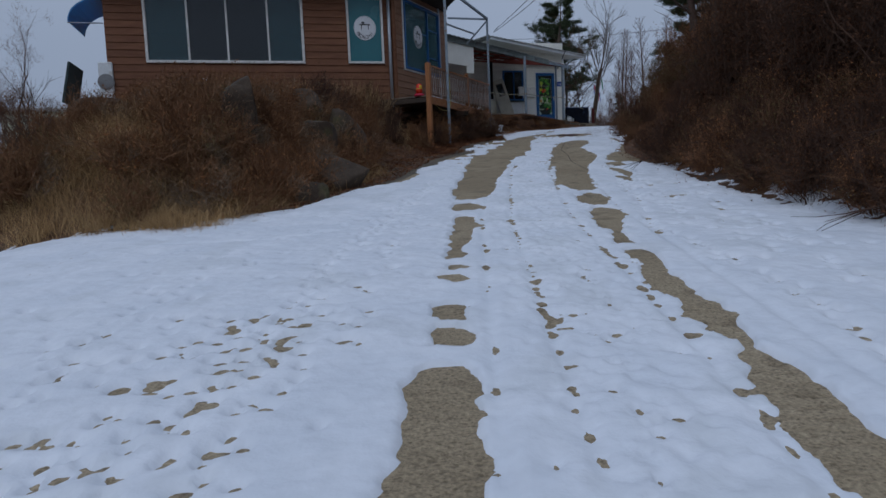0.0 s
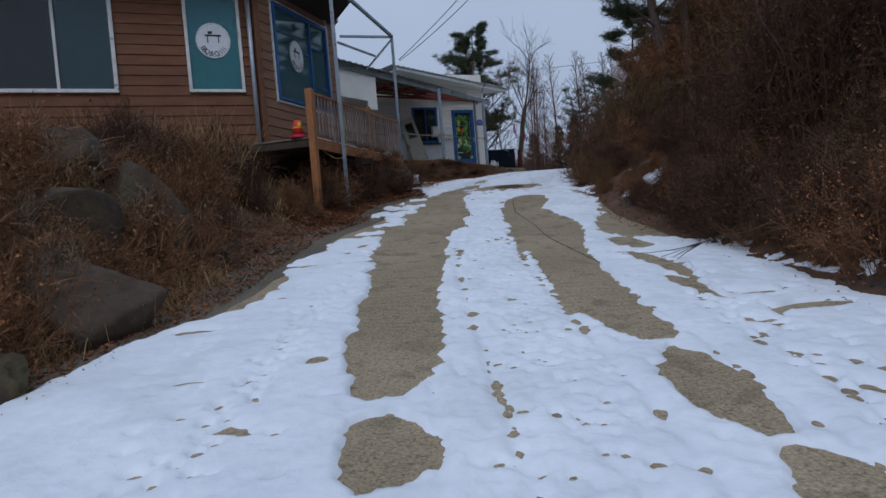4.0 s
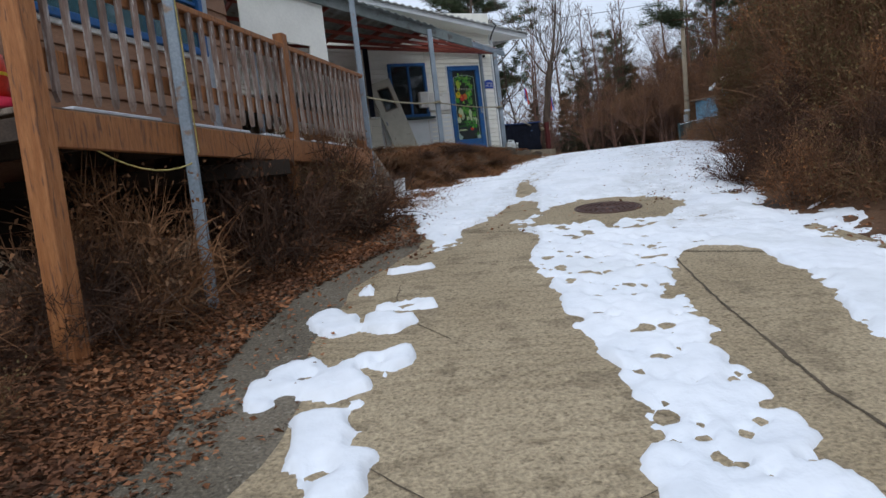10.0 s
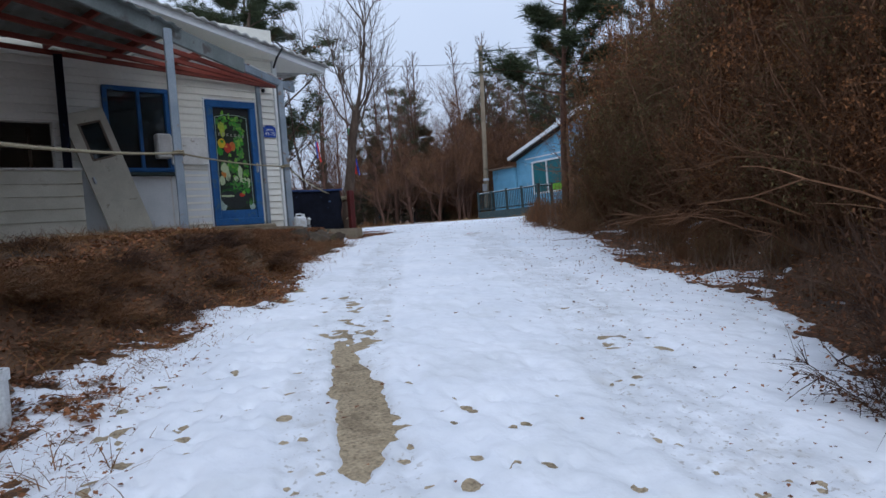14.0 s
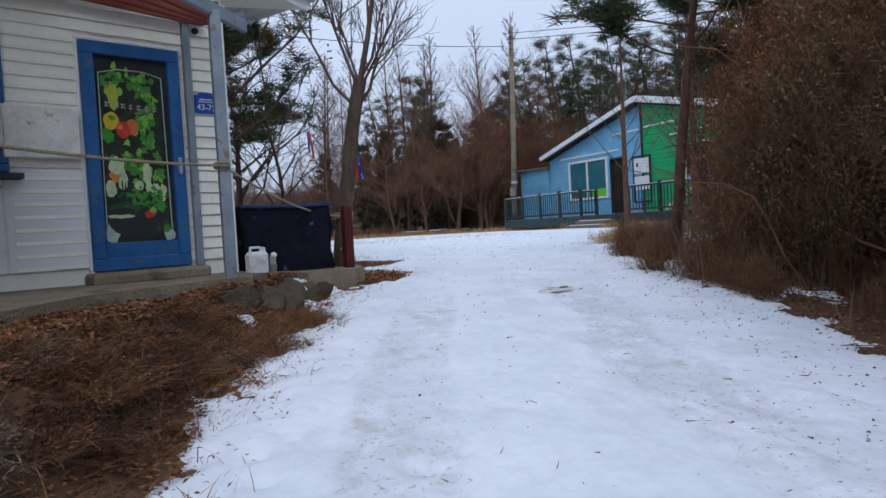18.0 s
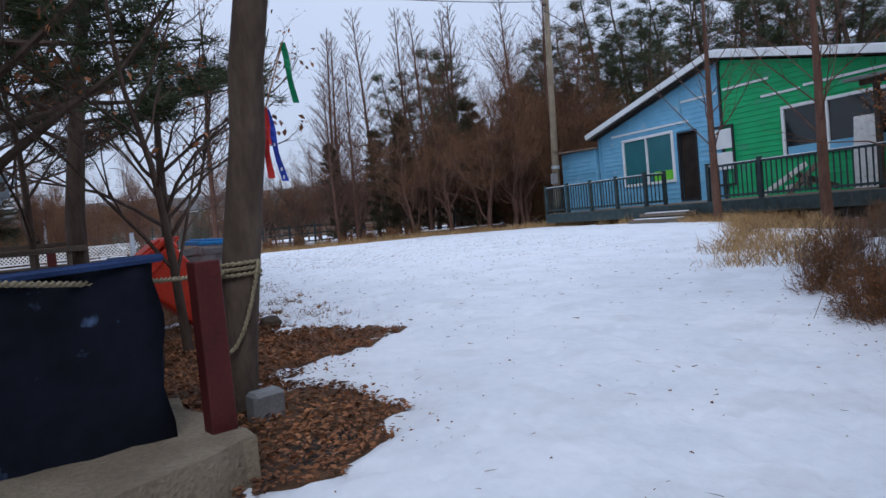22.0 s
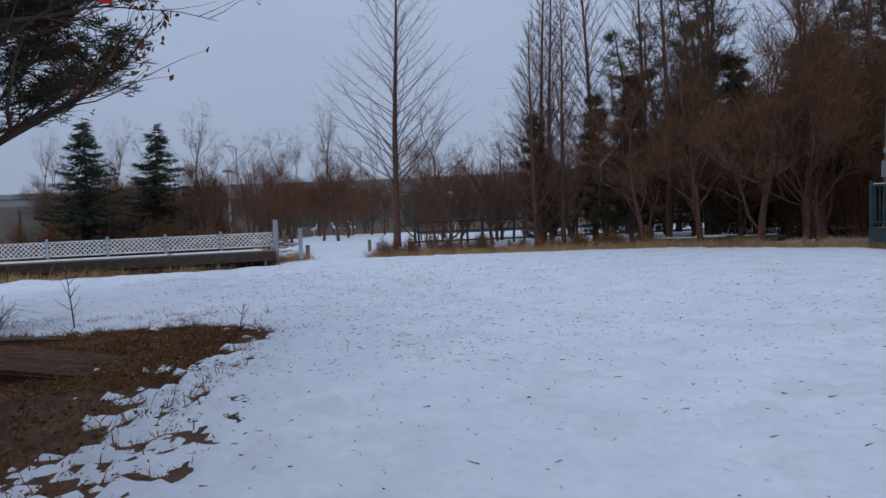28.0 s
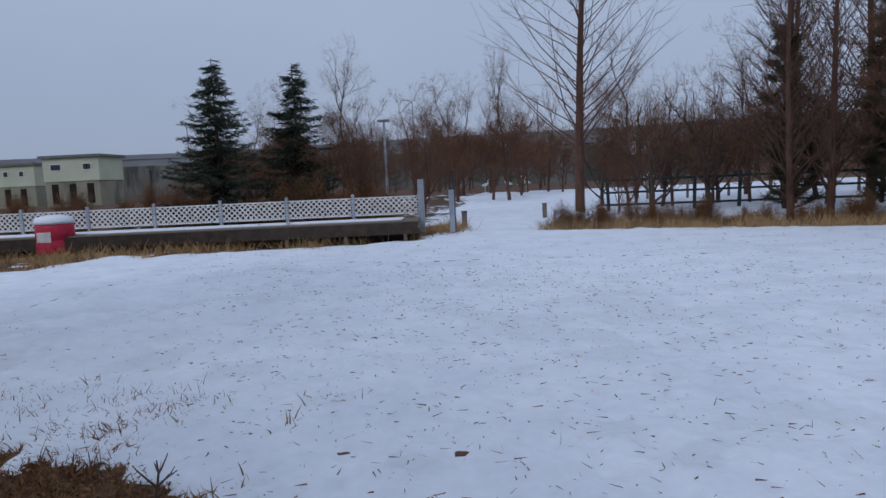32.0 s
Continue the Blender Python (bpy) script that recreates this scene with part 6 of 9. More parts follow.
part("tube", Geo().tube([(0, 0, 0), (0, 0, 0.2), (0.0, -0.06, 0.24)], 0.035, 10), WHITEPLASTIC, pv, "", None, True)
part("collar", Geo().lathe([(0.045, 0.08), (0.045, 0.13)], 12), GREYPLASTIC, pv)


def gate_post(x, y, z0, h, w, label):
    p = thing("gate_post", pose(x, y, z0, 0, 0, 18), label, "post", "dark red posts")
    g = Geo()
    g.box((0, 0, h / 2), (w, w * 0.35, h), 0.006)
    g.box((-w * 0.4, w * 0.3, h / 2), (w * 0.18, w * 0.6, h), 0.004)
    part("channel", g, DARKRED, p)
    block("plate", p, (0, 0.05, 0.01), (w * 1.4, w * 1.2, 0.02), DARKRED)
    return p


gate_post(7.56, 33.05, 3.94, 0.795, 0.12, "dark red steel channel post on the plinth")
gate_post(6.73, 36.2, at(6.73, 36.2), 0.85, 0.13, "dark red steel post among the leaves")
single("white_block", Geo().box((0, 0, 0.08), (0.2, 0.12, 0.18), 0.02), GREYPLASTIC, pose(7.87, 33.8, at(7.83, 33.85), 4, 0, 20), "pale grey cut stone at the foot of the tree", "stone")
pip = thing("ground_pipe", pose(2.19, 23.86, at(2.19, 23.86)), "short white plastic pipe standing in the leaves", "pipe")
part("tube", Geo().lathe([(0.075, -0.1), (0.075, 0.24), (0.085, 0.24), (0.085, 0.29), (0.06, 0.29), (0.06, 0.1)], 16), WHITEPLASTIC, pip)
part("cap", Geo().lathe([(0.06, 0.24), (0.058, 0.25)], 16), GREYPLASTIC, pip)
lb = thing("leaning_beam", pose(0, 0, 0), "old red-brown timber leaning on the bank", "timber")
bar("beam", lb, (1.70, 24.5, 4.05), (2.18, 24.25, 3.1), 0.10, 0.14, GREYWOOD)
bar("bracket", lb, (1.66, 24.5, 4.0), (1.9, 24.55, 4.02), 0.05, 0.05, GREYWOOD)

# ropes and cables
def sag(a, b, drop, n=14):
    a, b = Vector(a), Vector(b)
    return [a.lerp(b, i / n) - Vector((0, 0, drop * 4 * (i / n) * (1 - i / n))) for i in range(n + 1)]


def twisted(pts, r, pitch=0.07):
    """Two strands laid round each other along a line."""
    pts = [Vector(p) for p in pts]
    fine, run = [], 0.0
    for a, b in zip(pts, pts[1:]):
        d = (b - a).length
        k = max(1, int(d / (pitch / 5)))
        for i in range(k):
            fine.append((a.lerp(b, i / k), (b - a).normalized(), run + d * i / k))
        run += d
    g = Geo()
    for ph in (0, math.pi):
        line = []
        for p, d, u in fine:
            s = d.cross(Vector((0, 0, 1)))
            s = s.normalized() if s.length > 0.05 else Vector((1, 0, 0))
            w = s.cross(d)
            a = u / pitch * 2 * math.pi + ph
            line.append(p + (s * math.cos(a) + w * math.sin(a)) * r * 0.55)
        g.tube(line, r * 0.62, 4)
    return g


single("rope", twisted(sag((1.80, 23.25, 4.38), (3.80, 29.1, 5.03), 0.05) + sag((3.80, 29.1, 5.03), (5.80, 31.4, 5.08), 0.04) + sag((5.80, 31.4, 5.08), (7.74, 33.88, 4.63), 0.10), 0.013), ROPE, Matrix.Identity(4), "twisted pale rope tied from post to post", "rope", smooth=True)
for kx, ky, kz in ((3.80, 29.13, 5.03), (5.80, 31.42, 5.08)):
    single("rope", twisted([(kx + 0.07 * math.cos(a * 0.9), ky + 0.07 * math.sin(a * 0.9), kz - 0.03 + 0.004 * a) for a in range(15)], 0.013), ROPE, Matrix.Identity(4), "rope wound round an awning post", "rope", smooth=True)
single("rope", Geo().tube([(-0.14, 18.35, 3.58)] + sag((-0.1, 18.5, 3.56), (0.33, 19.26, 3.42), 0.10, 8) + [(0.38, 19.32, 3.5), (0.37, 19.28, 4.6), (0.40, 19.2, 3.55)], 0.0055, 5), CORD, Matrix.Identity(4), "thin pale yellow cord hanging from the deck edge", "cord", smooth=True)
single("rope", twisted([(7.82 + 0.134 * math.cos(a * 0.5), 33.98 + 0.134 * math.sin(a * 0.5), 4.585 + 0.0026 * a) for a in range(40)] + sag((7.93, 33.88, 4.67), (7.69, 33.83, 4.17), 0.12, 8), 0.013), ROPE, Matrix.Identity(4), "rope wound round the tree trunk with a loose end", "rope", smooth=True)
for k, (a, b, d) in enumerate((((2.62, 30.35, 7.95), (9.5, 11.0, 13.5), 0.8), ((2.66, 30.38, 7.92), (9.7, 11.0, 13.2), 1.0))):
    single("cable", Geo().tube(sag(a, b, d, 24), 0.012, 5), BLACK, Matrix.Identity(4), "black overhead supply cable", "cable", "overhead cables")

# ---- plants ----


def blades(rs, base, way, length, width, droop=0.15):
    """Thin tapered strips: vertices and quads."""
    n = len(base)
    way = way / np.linalg.norm(way, axis=1, keepdims=True)
    side = np.cross(way, rs.normal(size=(n, 3)))
    side /= np.linalg.norm(side, axis=1, keepdims=True) + 1e-9
    L, W = length[:, None], width[:, None]
    low = np.array([0, 0, -1.0])
    mid = base + way * L * 0.55 + low * L * droop * 0.25
    tip = base + way * L + low * L * droop
    v = np.stack([base - side * W, base + side * W, mid - side * W * 0.75, mid + side * W * 0.75, tip - side * W * 0.15, tip + side * W * 0.15], 1).reshape(-1, 3)
    k = np.arange(n)[:, None] * 6
    f = np.concatenate([k + np.array([[0, 1, 3, 2]]), k + np.array([[2, 3, 5, 4]])], 1).reshape(-1, 4)
    return v, f


def flakes(rs, mid, size, flat=0.0):
    """Small leaf-shaped pieces, each folded along its middle. flat: how much they lie level."""
    n = len(mid)
    a, b = rs.normal(size=(n, 3)), rs.normal(size=(n, 3))
    a[:, 2] *= 1 - flat
    b[:, 2] *= 1 - flat
    a /= np.linalg.norm(a, axis=1, keepdims=True) + 1e-9
    b -= a * (a * b).sum(1, keepdims=True)
    b /= np.linalg.norm(b, axis=1, keepdims=True) + 1e-9
    c = np.cross(a, b)
    c *= np.sign(c[:, 2:3] + 1e-9)
    s = size[:, None]
    v = np.stack([mid - a * s, mid + b * s * 0.55 + c * s * 0.22, mid + a * s, mid - b * s * 0.55 + c * s * 0.22], 1).reshape(-1, 3)
    k = np.arange(n)[:, None] * 4
    return v, np.concatenate([k + np.array([[0, 1, 2]]), k + np.array([[0, 2, 3]])], 1).reshape(-1, 3)


def limb(g, rg, p, d, length, r0, r1, n=4, wobble=0.12, lift=0.0, sides=5):
    pts, p, d = [Vector(p)], Vector(p), Vector(d).normalized()
    for i in range(n):
        d = (d + Vector((rg.gauss(0, wobble), rg.gauss(0, wobble), rg.gauss(0, wobble) + lift))).normalized()
        p = p + d * (length / n)
        pts.append(p.copy())
    g.tube(pts, [r0 + (r1 - r0) * i / n for i in range(n + 1)], sides, False)
    return pts, d


def merge(*vf):
    vs, fs, k = [], [], 0
    for v, f in vf:
        vs.append(v)
        fs.append(f + k)
        k += len(v)
    return np.concatenate(vs), np.concatenate(fs)


def bush(name, seed, r, h, stems, twigs, leaves, twig_mat, leaf_mat, label, category, leaf_size=0.03, upright=0.6, group="", slim=0.55, clumps=0, stout=0):
    """A shrub of bent stems, twigs and leaves; clumps: how many tufts most of its leaves gather in."""
    rs = np.random.RandomState(seed)
    th = rs.uniform(0, 2 * np.pi, stems)
    b0 = np.stack([0.35 * r * np.cos(th) * rs.rand(stems), 0.35 * r * np.sin(th) * rs.rand(stems), np.full(stems, -0.15)], 1)
    el = rs.uniform(0.1, 1, stems) ** upright * np.pi / 2
    k = rs.uniform(0.65, 1.05, stems)
    tip = np.stack([r * k * np.cos(th) * np.cos(el), r * k * np.sin(th) * np.cos(el), h * k * np.sin(el)], 1)
    s = blades(rs, b0, tip - b0, np.linalg.norm(tip - b0, axis=1), rs.uniform(0.006, 0.014, stems) * slim, 0.05)
    i = rs.randint(0, stems, twigs)
    t = rs.uniform(0.25, 1.0, twigs)[:, None]
    p = b0[i] * (1 - t) + tip[i] * t
    d = (tip - b0)[i] / np.linalg.norm((tip - b0)[i], axis=1, keepdims=True) + rs.normal(0, 0.75, (twigs, 3))
    ln = rs.uniform(0.12, 0.38, twigs) * r
    w = blades(rs, p, d, ln, rs.uniform(0.003, 0.009, twigs) * slim, 0.12)
    ob = thing(name, Matrix.Identity(4), label, category, group)
    part("stem", raw_mesh("stem", *merge(s, w), twig_mat), twig_mat, ob)
    if stout:
        rg, g = random.Random(seed), Geo()
        for q in range(stout):
            a = rg.uniform(0, 6.28)
            out = rg.uniform(0.25, 0.95)
            pts, dd = limb(g, rg, (0.25 * r * math.cos(a), 0.25 * r * math.sin(a), -0.15), (out * math.cos(a), out * math.sin(a), 1.3), h * rg.uniform(0.7, 1.12), rg.uniform(0.008, 0.015), 0.003, 7, 0.26, 0.0, 4)
            for j in range(5):
                m = rg.randint(2, 6)
                limb(g, rg, pts[m], dd + Vector((rg.gauss(0, 0.8), rg.gauss(0, 0.8), rg.gauss(0.2, 0.5))), h * rg.uniform(0.12, 0.3), 0.006, 0.002, 3, 0.2, 0.0, 3)
        part("bare_stem", g, twig_mat, ob, "crooked bare stems")
    j = rs.randint(0, twigs, leaves)
    if clumps:
        pick = rs.randint(0, twigs, clumps)
        j = np.where(rs.rand(leaves) < 0.8, pick[rs.randint(0, clumps, leaves)], j)
    dn = d[j] / np.linalg.norm(d[j], axis=1, keepdims=True)
    q = p[j] + dn * (ln[j] * rs.uniform(0.2, 1.0, leaves))[:, None] + rs.normal(0, 0.075 if clumps else 0.03, (leaves, 3))
    part("foliage", raw_mesh("foliage", *flakes(rs, q, rs.uniform(0.5, 1.3, leaves) * leaf_size), leaf_mat), leaf_mat, ob)
    return ob


USED = set()


def plant(proto, x, y, scale=1.0, tall=1.0, turn=0.0, sink=0.05, z=None):
    """The first call moves the pattern plant itself, later ones copy it. Shrubs keep off the drifts."""
    if proto.name[:9] in ("brushwood", "thicket_s") and scale > 0.55 and any(math.hypot((x - a) / (b + 0.1), (y - c) / (d + 0.1)) < 1 for a, c, b, d in DRIFTS):
        return proto
    if proto.name[:9] in ("brushwood", "thicket_s") and 14.4 < y < 19.2 and x < float(xright(y)) + 1.9:
        scale, tall = min(scale, 0.36), min(tall, 1.0)
    m = Matrix.Translation((x, y, (at(x, y) if z is None else z) - sink)) @ pose(0, 0, 0, 0, 0, turn) @ Matrix.Diagonal((scale, scale, scale * tall, 1))
    if proto.name not in USED:
        USED.add(proto.name)
        proto.matrix_basis = m
        return proto
    c = proto
    made = {}
    for o in (c, *c.children_recursive):
        made[o] = o.copy()
        scene.collection.objects.link(made[o])
        made[o].parent = made.get(o.parent, o.parent)
    made[c].matrix_basis = m
    return made[c]


rp = random.Random(21)
tall = [bush("thicket_shrub", 30 + i, 1.5, 2.7, 90, 3600, 11000, TWIG, RUST, "dense rusty brown thicket shrub on the bank", "shrub", 0.019, 0.5, "thicket on the bank", clumps=230, stout=5) for i in range(4)]
# the dark thicket carries the lower bank's shade in its colour
darktall = [bush("thicket_shrub", 35 + i, 1.5, 2.7, 110, 3800, 9000, SHADETWIG, SHADERUST, "dense brown thicket shrub on the lower bank, coloured dark for its shade", "shrub", 0.019, 0.5, "thicket on the bank", clumps=200, stout=4) for i in range(2)]
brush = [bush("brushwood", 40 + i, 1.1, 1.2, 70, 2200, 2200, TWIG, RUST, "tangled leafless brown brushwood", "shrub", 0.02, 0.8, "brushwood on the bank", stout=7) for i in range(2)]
darkbrush = [bush("brushwood", 45 + i, 1.1, 1.25, 80, 2400, 3000, SHADETWIG, SHADERUST, "tangled brown brushwood on the slope, coloured dark for its shade", "shrub", 0.02, 0.75, "brushwood on the bank", stout=4) for i in range(2)]
vines = [bush("dead_creeper", 50 + i, 1.0, 0.75, 80, 2300, 1500, VINE, (VINE, RUST, VINE)[i], "matted dead creeper on the bank", "creeper", 0.02, 0.9, "creepers on the bank", clumps=60, stout=6) for i in range(3)]
# dark creepers: the shade of the hollow under the deck is in their colour
darkvines = [bush("dead_creeper", 56 + i, 1.0, 0.75, 90, 2500, 1500, SHADETWIG, SHADERUST, "matted dead creeper coloured dark for the shade under the deck", "creeper", 0.02, 0.9, "creepers on the bank", clumps=60, stout=5) for i in range(2)]
# right bank
for y in np.arange(22.2, 32.6, 0.75):
    for d, s0, s1 in ((1.35, 0.5, 0.68), (2.4, 0.85, 1.0), (3.7, 1.1, 1.3), (5.4, 1.4, 1.7)):
        yy = y + rp.uniform(-0.35, 0.35)
        slope = float(xright(yy + 0.5)) - float(xright(yy - 0.5))
        nrm = 1 / math.hypot(1, slope)
        if d > 3 and rp.random() < 0.35 or yy > 31.2 or (yy > 29.4 and d < 2):
            continue
        d += (1.25 if 22.6 < yy < 29.4 and d < 1.5 else 0.0)
        x, ya = float(xright(yy)) + d * nrm, yy - slope * d * nrm
        plant(rp.choice(tall), x, ya, rp.uniform(s0, s1), rp.uniform(0.9, 1.2), rp.uniform(0, 360))
for y in np.arange(2.0, 22.0, 0.95):
    for d, protos, s0, s1 in ((0.9, brush, 0.5, 0.8), (2.0, brush + tall, 0.7, 1.0), (3.2, tall, 0.9, 1.2), (5.2, tall, 1.05, 1.45)):
        if y < 6 and d < 1.5:
            continue
        yy = y + rp.uniform(-0.5, 0.5)
        if (d > 3 and rp.random() < 0.18) or (15.4 < yy < 19.2 and d > 1.5):
            continue
        slope = (float(xright(yy + 0.5)) - float(xright(yy - 0.5)))
        nrm = 1 / math.hypot(1, slope)
        x, ya = float(xright(yy)) + (d + rp.uniform(-0.35, 0.35)) * nrm, yy - slope * d * nrm
        low_zone = 15.5 < yy < 21.5 and d < 4
        s = rp.uniform(s0, s1) * (0.72 if low_zone else 1.0)
        big_zone = yy > 22 and d > 1.5
        pr = rp.choice(tall if big_zone else (brush if low_zone and d < 3 else protos))
        # lower bank takes the copies with shade in their colour
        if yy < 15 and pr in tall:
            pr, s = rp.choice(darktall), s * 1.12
        plant(pr, x, ya, s * (1.05 if big_zone else 1.0), rp.uniform(0.85, 1.2), rp.uniform(0, 360))
for i in range(46):
    y = rp.uniform(12, 20.5)
    plant(rp.choice(brush), float(xright(y)) + rp.uniform(1.2 if y < 16 else 1.8, 3.6), y, rp.uniform(0.5, 0.75) * (1.0 if y < 16 else 0.75), rp.uniform(0.8, 1.1), rp.uniform(0, 360))
# brushwood darkened by colour for the shaded slope
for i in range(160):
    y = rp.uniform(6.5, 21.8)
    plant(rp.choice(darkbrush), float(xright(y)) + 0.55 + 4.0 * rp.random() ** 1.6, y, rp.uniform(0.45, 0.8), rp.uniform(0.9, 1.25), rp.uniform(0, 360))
for i in range(26):
    y = rp.uniform(22.5, 30)
    plant(rp.choice(brush), float(xright(y)) + rp.uniform(1.5, 2.2), y - 0.3, rp.uniform(0.25, 0.4), rp.uniform(0.8, 1.1), rp.uniform(0, 360))
for y in np.arange(3.0, 22, 0.6):
    plant(rp.choice(brush), float(xright(y)) + rp.uniform(0.5, 1.0), y, rp.uniform(0.35, 0.55) * (1.0 if y < 15 else 0.6), rp.uniform(0.8, 1.1), rp.uniform(0, 360))
for x, y, s, t in ((11.7, 29.8, 0.6, 1.3), (11.35, 30.25, 0.6, 1.25), (11.7, 29.1, 0.6, 1.3), (12.0, 30.3, 0.9, 1.2), (11.7, 29.3, 0.95, 1.2), (11.7, 28.3, 0.9, 1.2), (12.6, 31.2, 0.6, 1.0)):
    plant(rp.choice(tall), x, y, s, t, rp.uniform(0, 360))
for x, y, s in ((13.1, 31.2, 1.3), (14.3, 32.2, 1.3), (12.6, 29.6, 1.35), (11.6, 27.4, 1.3), (14.4, 30.4, 1.6), (10.6, 25.6, 1.4), (13, 27.5, 1.6), (15.6, 33.3, 1.2), (9.6, 23.4, 1.3)):
    plant(rp.choice(tall), x, y, s, rp.uniform(1.0, 1.2), rp.uniform(0, 360))
for i in range(18):  # thin weeds before the thicket
    y = rp.uniform(26, 34.5)
    plant(rp.choice(brush), float(xright(y)) + rp.uniform(0.2, 0.9) + (1.3 if y < 29 else 0.0), y, rp.uniform(0.28, 0.5) * (0.75 if y < 29 else 1.0), 1.3, rp.uniform(0, 360))
# left bank
for i in range(210):
    y = rp.uniform(8.6, 22.6)
    d = rp.uniform(0.75, 4.2)
    x = float(xleft(y)) - d
    if (y > 19.0 and x < -1.0) or (18.1 < y < 22.8 and d > 0.95):
        continue
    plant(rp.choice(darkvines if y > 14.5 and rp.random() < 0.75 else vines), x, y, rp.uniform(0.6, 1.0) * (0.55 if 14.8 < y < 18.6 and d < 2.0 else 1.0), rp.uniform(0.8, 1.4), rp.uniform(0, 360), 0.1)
for i in range(70):
    x = rp.uniform(-6.3, -1.6)
    plant(rp.choice(vines), x, 17.4 + (x + 8.33) * 0.268 - rp.uniform(0.5, 3.6), rp.uniform(0.6, 0.95), rp.uniform(0.9, 1.4), rp.uniform(0, 360), 0.1)
for x, y, s in ((5.6, 16.4, 0.5), (5.9, 17.6, 0.5), (6.2, 19.0, 0.55), (6.6, 20.4, 0.8), (6.9, 18.2, 0.6), (7.3, 21.5, 1.0), (5.4, 15.2, 0.8), (6.6, 16.0, 0.6), (7.8, 19.6, 0.8), (8.6, 18.6, 0.9), (6.0, 13.6, 0.9), (6.2, 12.2, 0.9), (5.2, 18.3, 0.55), (5.5, 20.0, 0.6), (5.0, 16.2, 0.55), (5.0, 14.4, 0.6)):
    plant(rp.choice(brush), x, y, s, rp.uniform(0.9, 1.2), rp.uniform(0, 360))
for i in range(34):  # before the terrace
    y = rp.uniform(23.5, 31.5)
    # dark copies stand in for shaded gaps in the mat
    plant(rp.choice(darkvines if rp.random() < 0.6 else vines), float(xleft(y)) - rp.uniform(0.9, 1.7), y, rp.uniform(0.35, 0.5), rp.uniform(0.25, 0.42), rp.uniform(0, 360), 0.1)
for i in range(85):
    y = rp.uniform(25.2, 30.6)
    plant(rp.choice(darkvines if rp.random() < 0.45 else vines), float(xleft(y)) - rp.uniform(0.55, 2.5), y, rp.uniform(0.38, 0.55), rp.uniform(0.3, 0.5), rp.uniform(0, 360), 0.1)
for i in range(22):
    u = rp.random()
    plant(rp.choice(vines), 4.2 + 2.1 * u + rp.uniform(0, 0.35), 28.8 + 2.4 * u + rp.uniform(-0.4, 0.0), rp.uniform(0.35, 0.5), rp.uniform(0.5, 0.75), rp.uniform(0, 360), 0.08)
for x, y, s in ((0.95, 21.2, 0.5), (1.2, 22.2, 0.55), (0.8, 23.6, 0.7), (-0.4, 17.4, 0.6), (1.25, 22.9, 0.55), (1.2, 24.6, 0.55), (-9, 14, 0.45), (-10.5, 15, 0.5)):
    plant(rp.choice(brush), x, y, s, rp.uniform(1.0, 1.3), rp.uniform(0, 360))


def stuff(name, v, f, material, label, category):
    return tagged(new(name, raw_mesh(name, v, f, material)), label, category, kind="stuff")


rs = np.random.RandomState(5)


def spots(n, fx0, fx1, y0, y1):
    y = rs.uniform(y0, y1, n)
    a, b = fx0(y), fx1(y)
    x = a + (b - a) * rs.rand(n)
    return x, y


def tufts(n_tufts, per, x, y, hmin, hmax, spread=0.10, lean=0.45, w=(0.002, 0.005), droop=0.25):
    tx, ty = np.repeat(x[:n_tufts], per), np.repeat(y[:n_tufts], per)
    tx, ty = tx + rs.normal(0, spread, tx.size), ty + rs.normal(0, spread, ty.size)
    hh = np.repeat(rs.uniform(hmin, hmax, n_tufts), per) * rs.uniform(0.5, 1.1, tx.size)
    d = np.stack([rs.normal(0, lean, tx.size), rs.normal(0, lean, tx.size), np.ones(tx.size)], 1)
    return blades(rs, np.stack([tx, ty, land(tx, ty) - 0.005], 1), d, hh, rs.uniform(*w, tx.size), droop)


# tall dry grass on the front of the bank and along the restaurant wall
x1, y1 = spots(420, lambda y: xleft(y) - 3.2, lambda y: xleft(y) - 0.15, 8.3, 13.5)
x2, y2 = spots(260, lambda y: y * 0 - 7.5, lambda y: y * 0 - 2.6, 8.0, 10.2)
x3 = rs.uniform(-6.6, -1.5, 330)
y3 = 17.4 + (x3 + 8.33) * 0.268 - rs.uniform(0.2, 2.2, 330)
x4, y4 = spots(220, lambda y: xleft(y) - 3.0, lambda y: xleft(y) - 0.9, 13, 18)
stuff("dry_grass", *merge(tufts(300, 50, x1, y1, 0.22, 0.6, 0.12, 0.45, (0.0012, 0.003)), tufts(260, 60, x2, y2, 0.25, 0.6, 0.12, 0.45, (0.0014, 0.0035)), tufts(170, 34, x3, y3, 0.6, 1.6, 0.16, 0.25, (0.0025, 0.005)), tufts(90, 30, x4, y4, 0.25, 0.6, 0.12, 0.3, (0.0022, 0.005))), DRYGRASS, "tall tan dry grass on the bank", "grass")
# short dead grass: terrace front, yard margins, grass patch
x5, y5 = spots(700, lambda y: xleft(y) - 2.5, lambda y: xleft(y) + 0.1, 22.5, 32)
x6 = rs.uniform(5.0, 9.0, 3000)
y6 = rs.uniform(42.4, 45.8, 3000)
bare6 = cover(x6, y6) < 0.25
x6, y6 = x6[bare6], y6[bare6]
x7, y7 = spots(700, lambda y: y * 0 + 5.5, lambda y: y * 0 + 9.3, 36.3, 46.5)
e = rs.rand(1500)
fx, fy = np.interp(e, np.linspace(0, 1, 14), [p[0] for p in FAREDGE]), np.interp(e, np.linspace(0, 1, 14), [p[1] for p in FAREDGE])
out = rs.uniform(-0.2, 1.6, 1500)
cx, cy = 12.0, 47.0
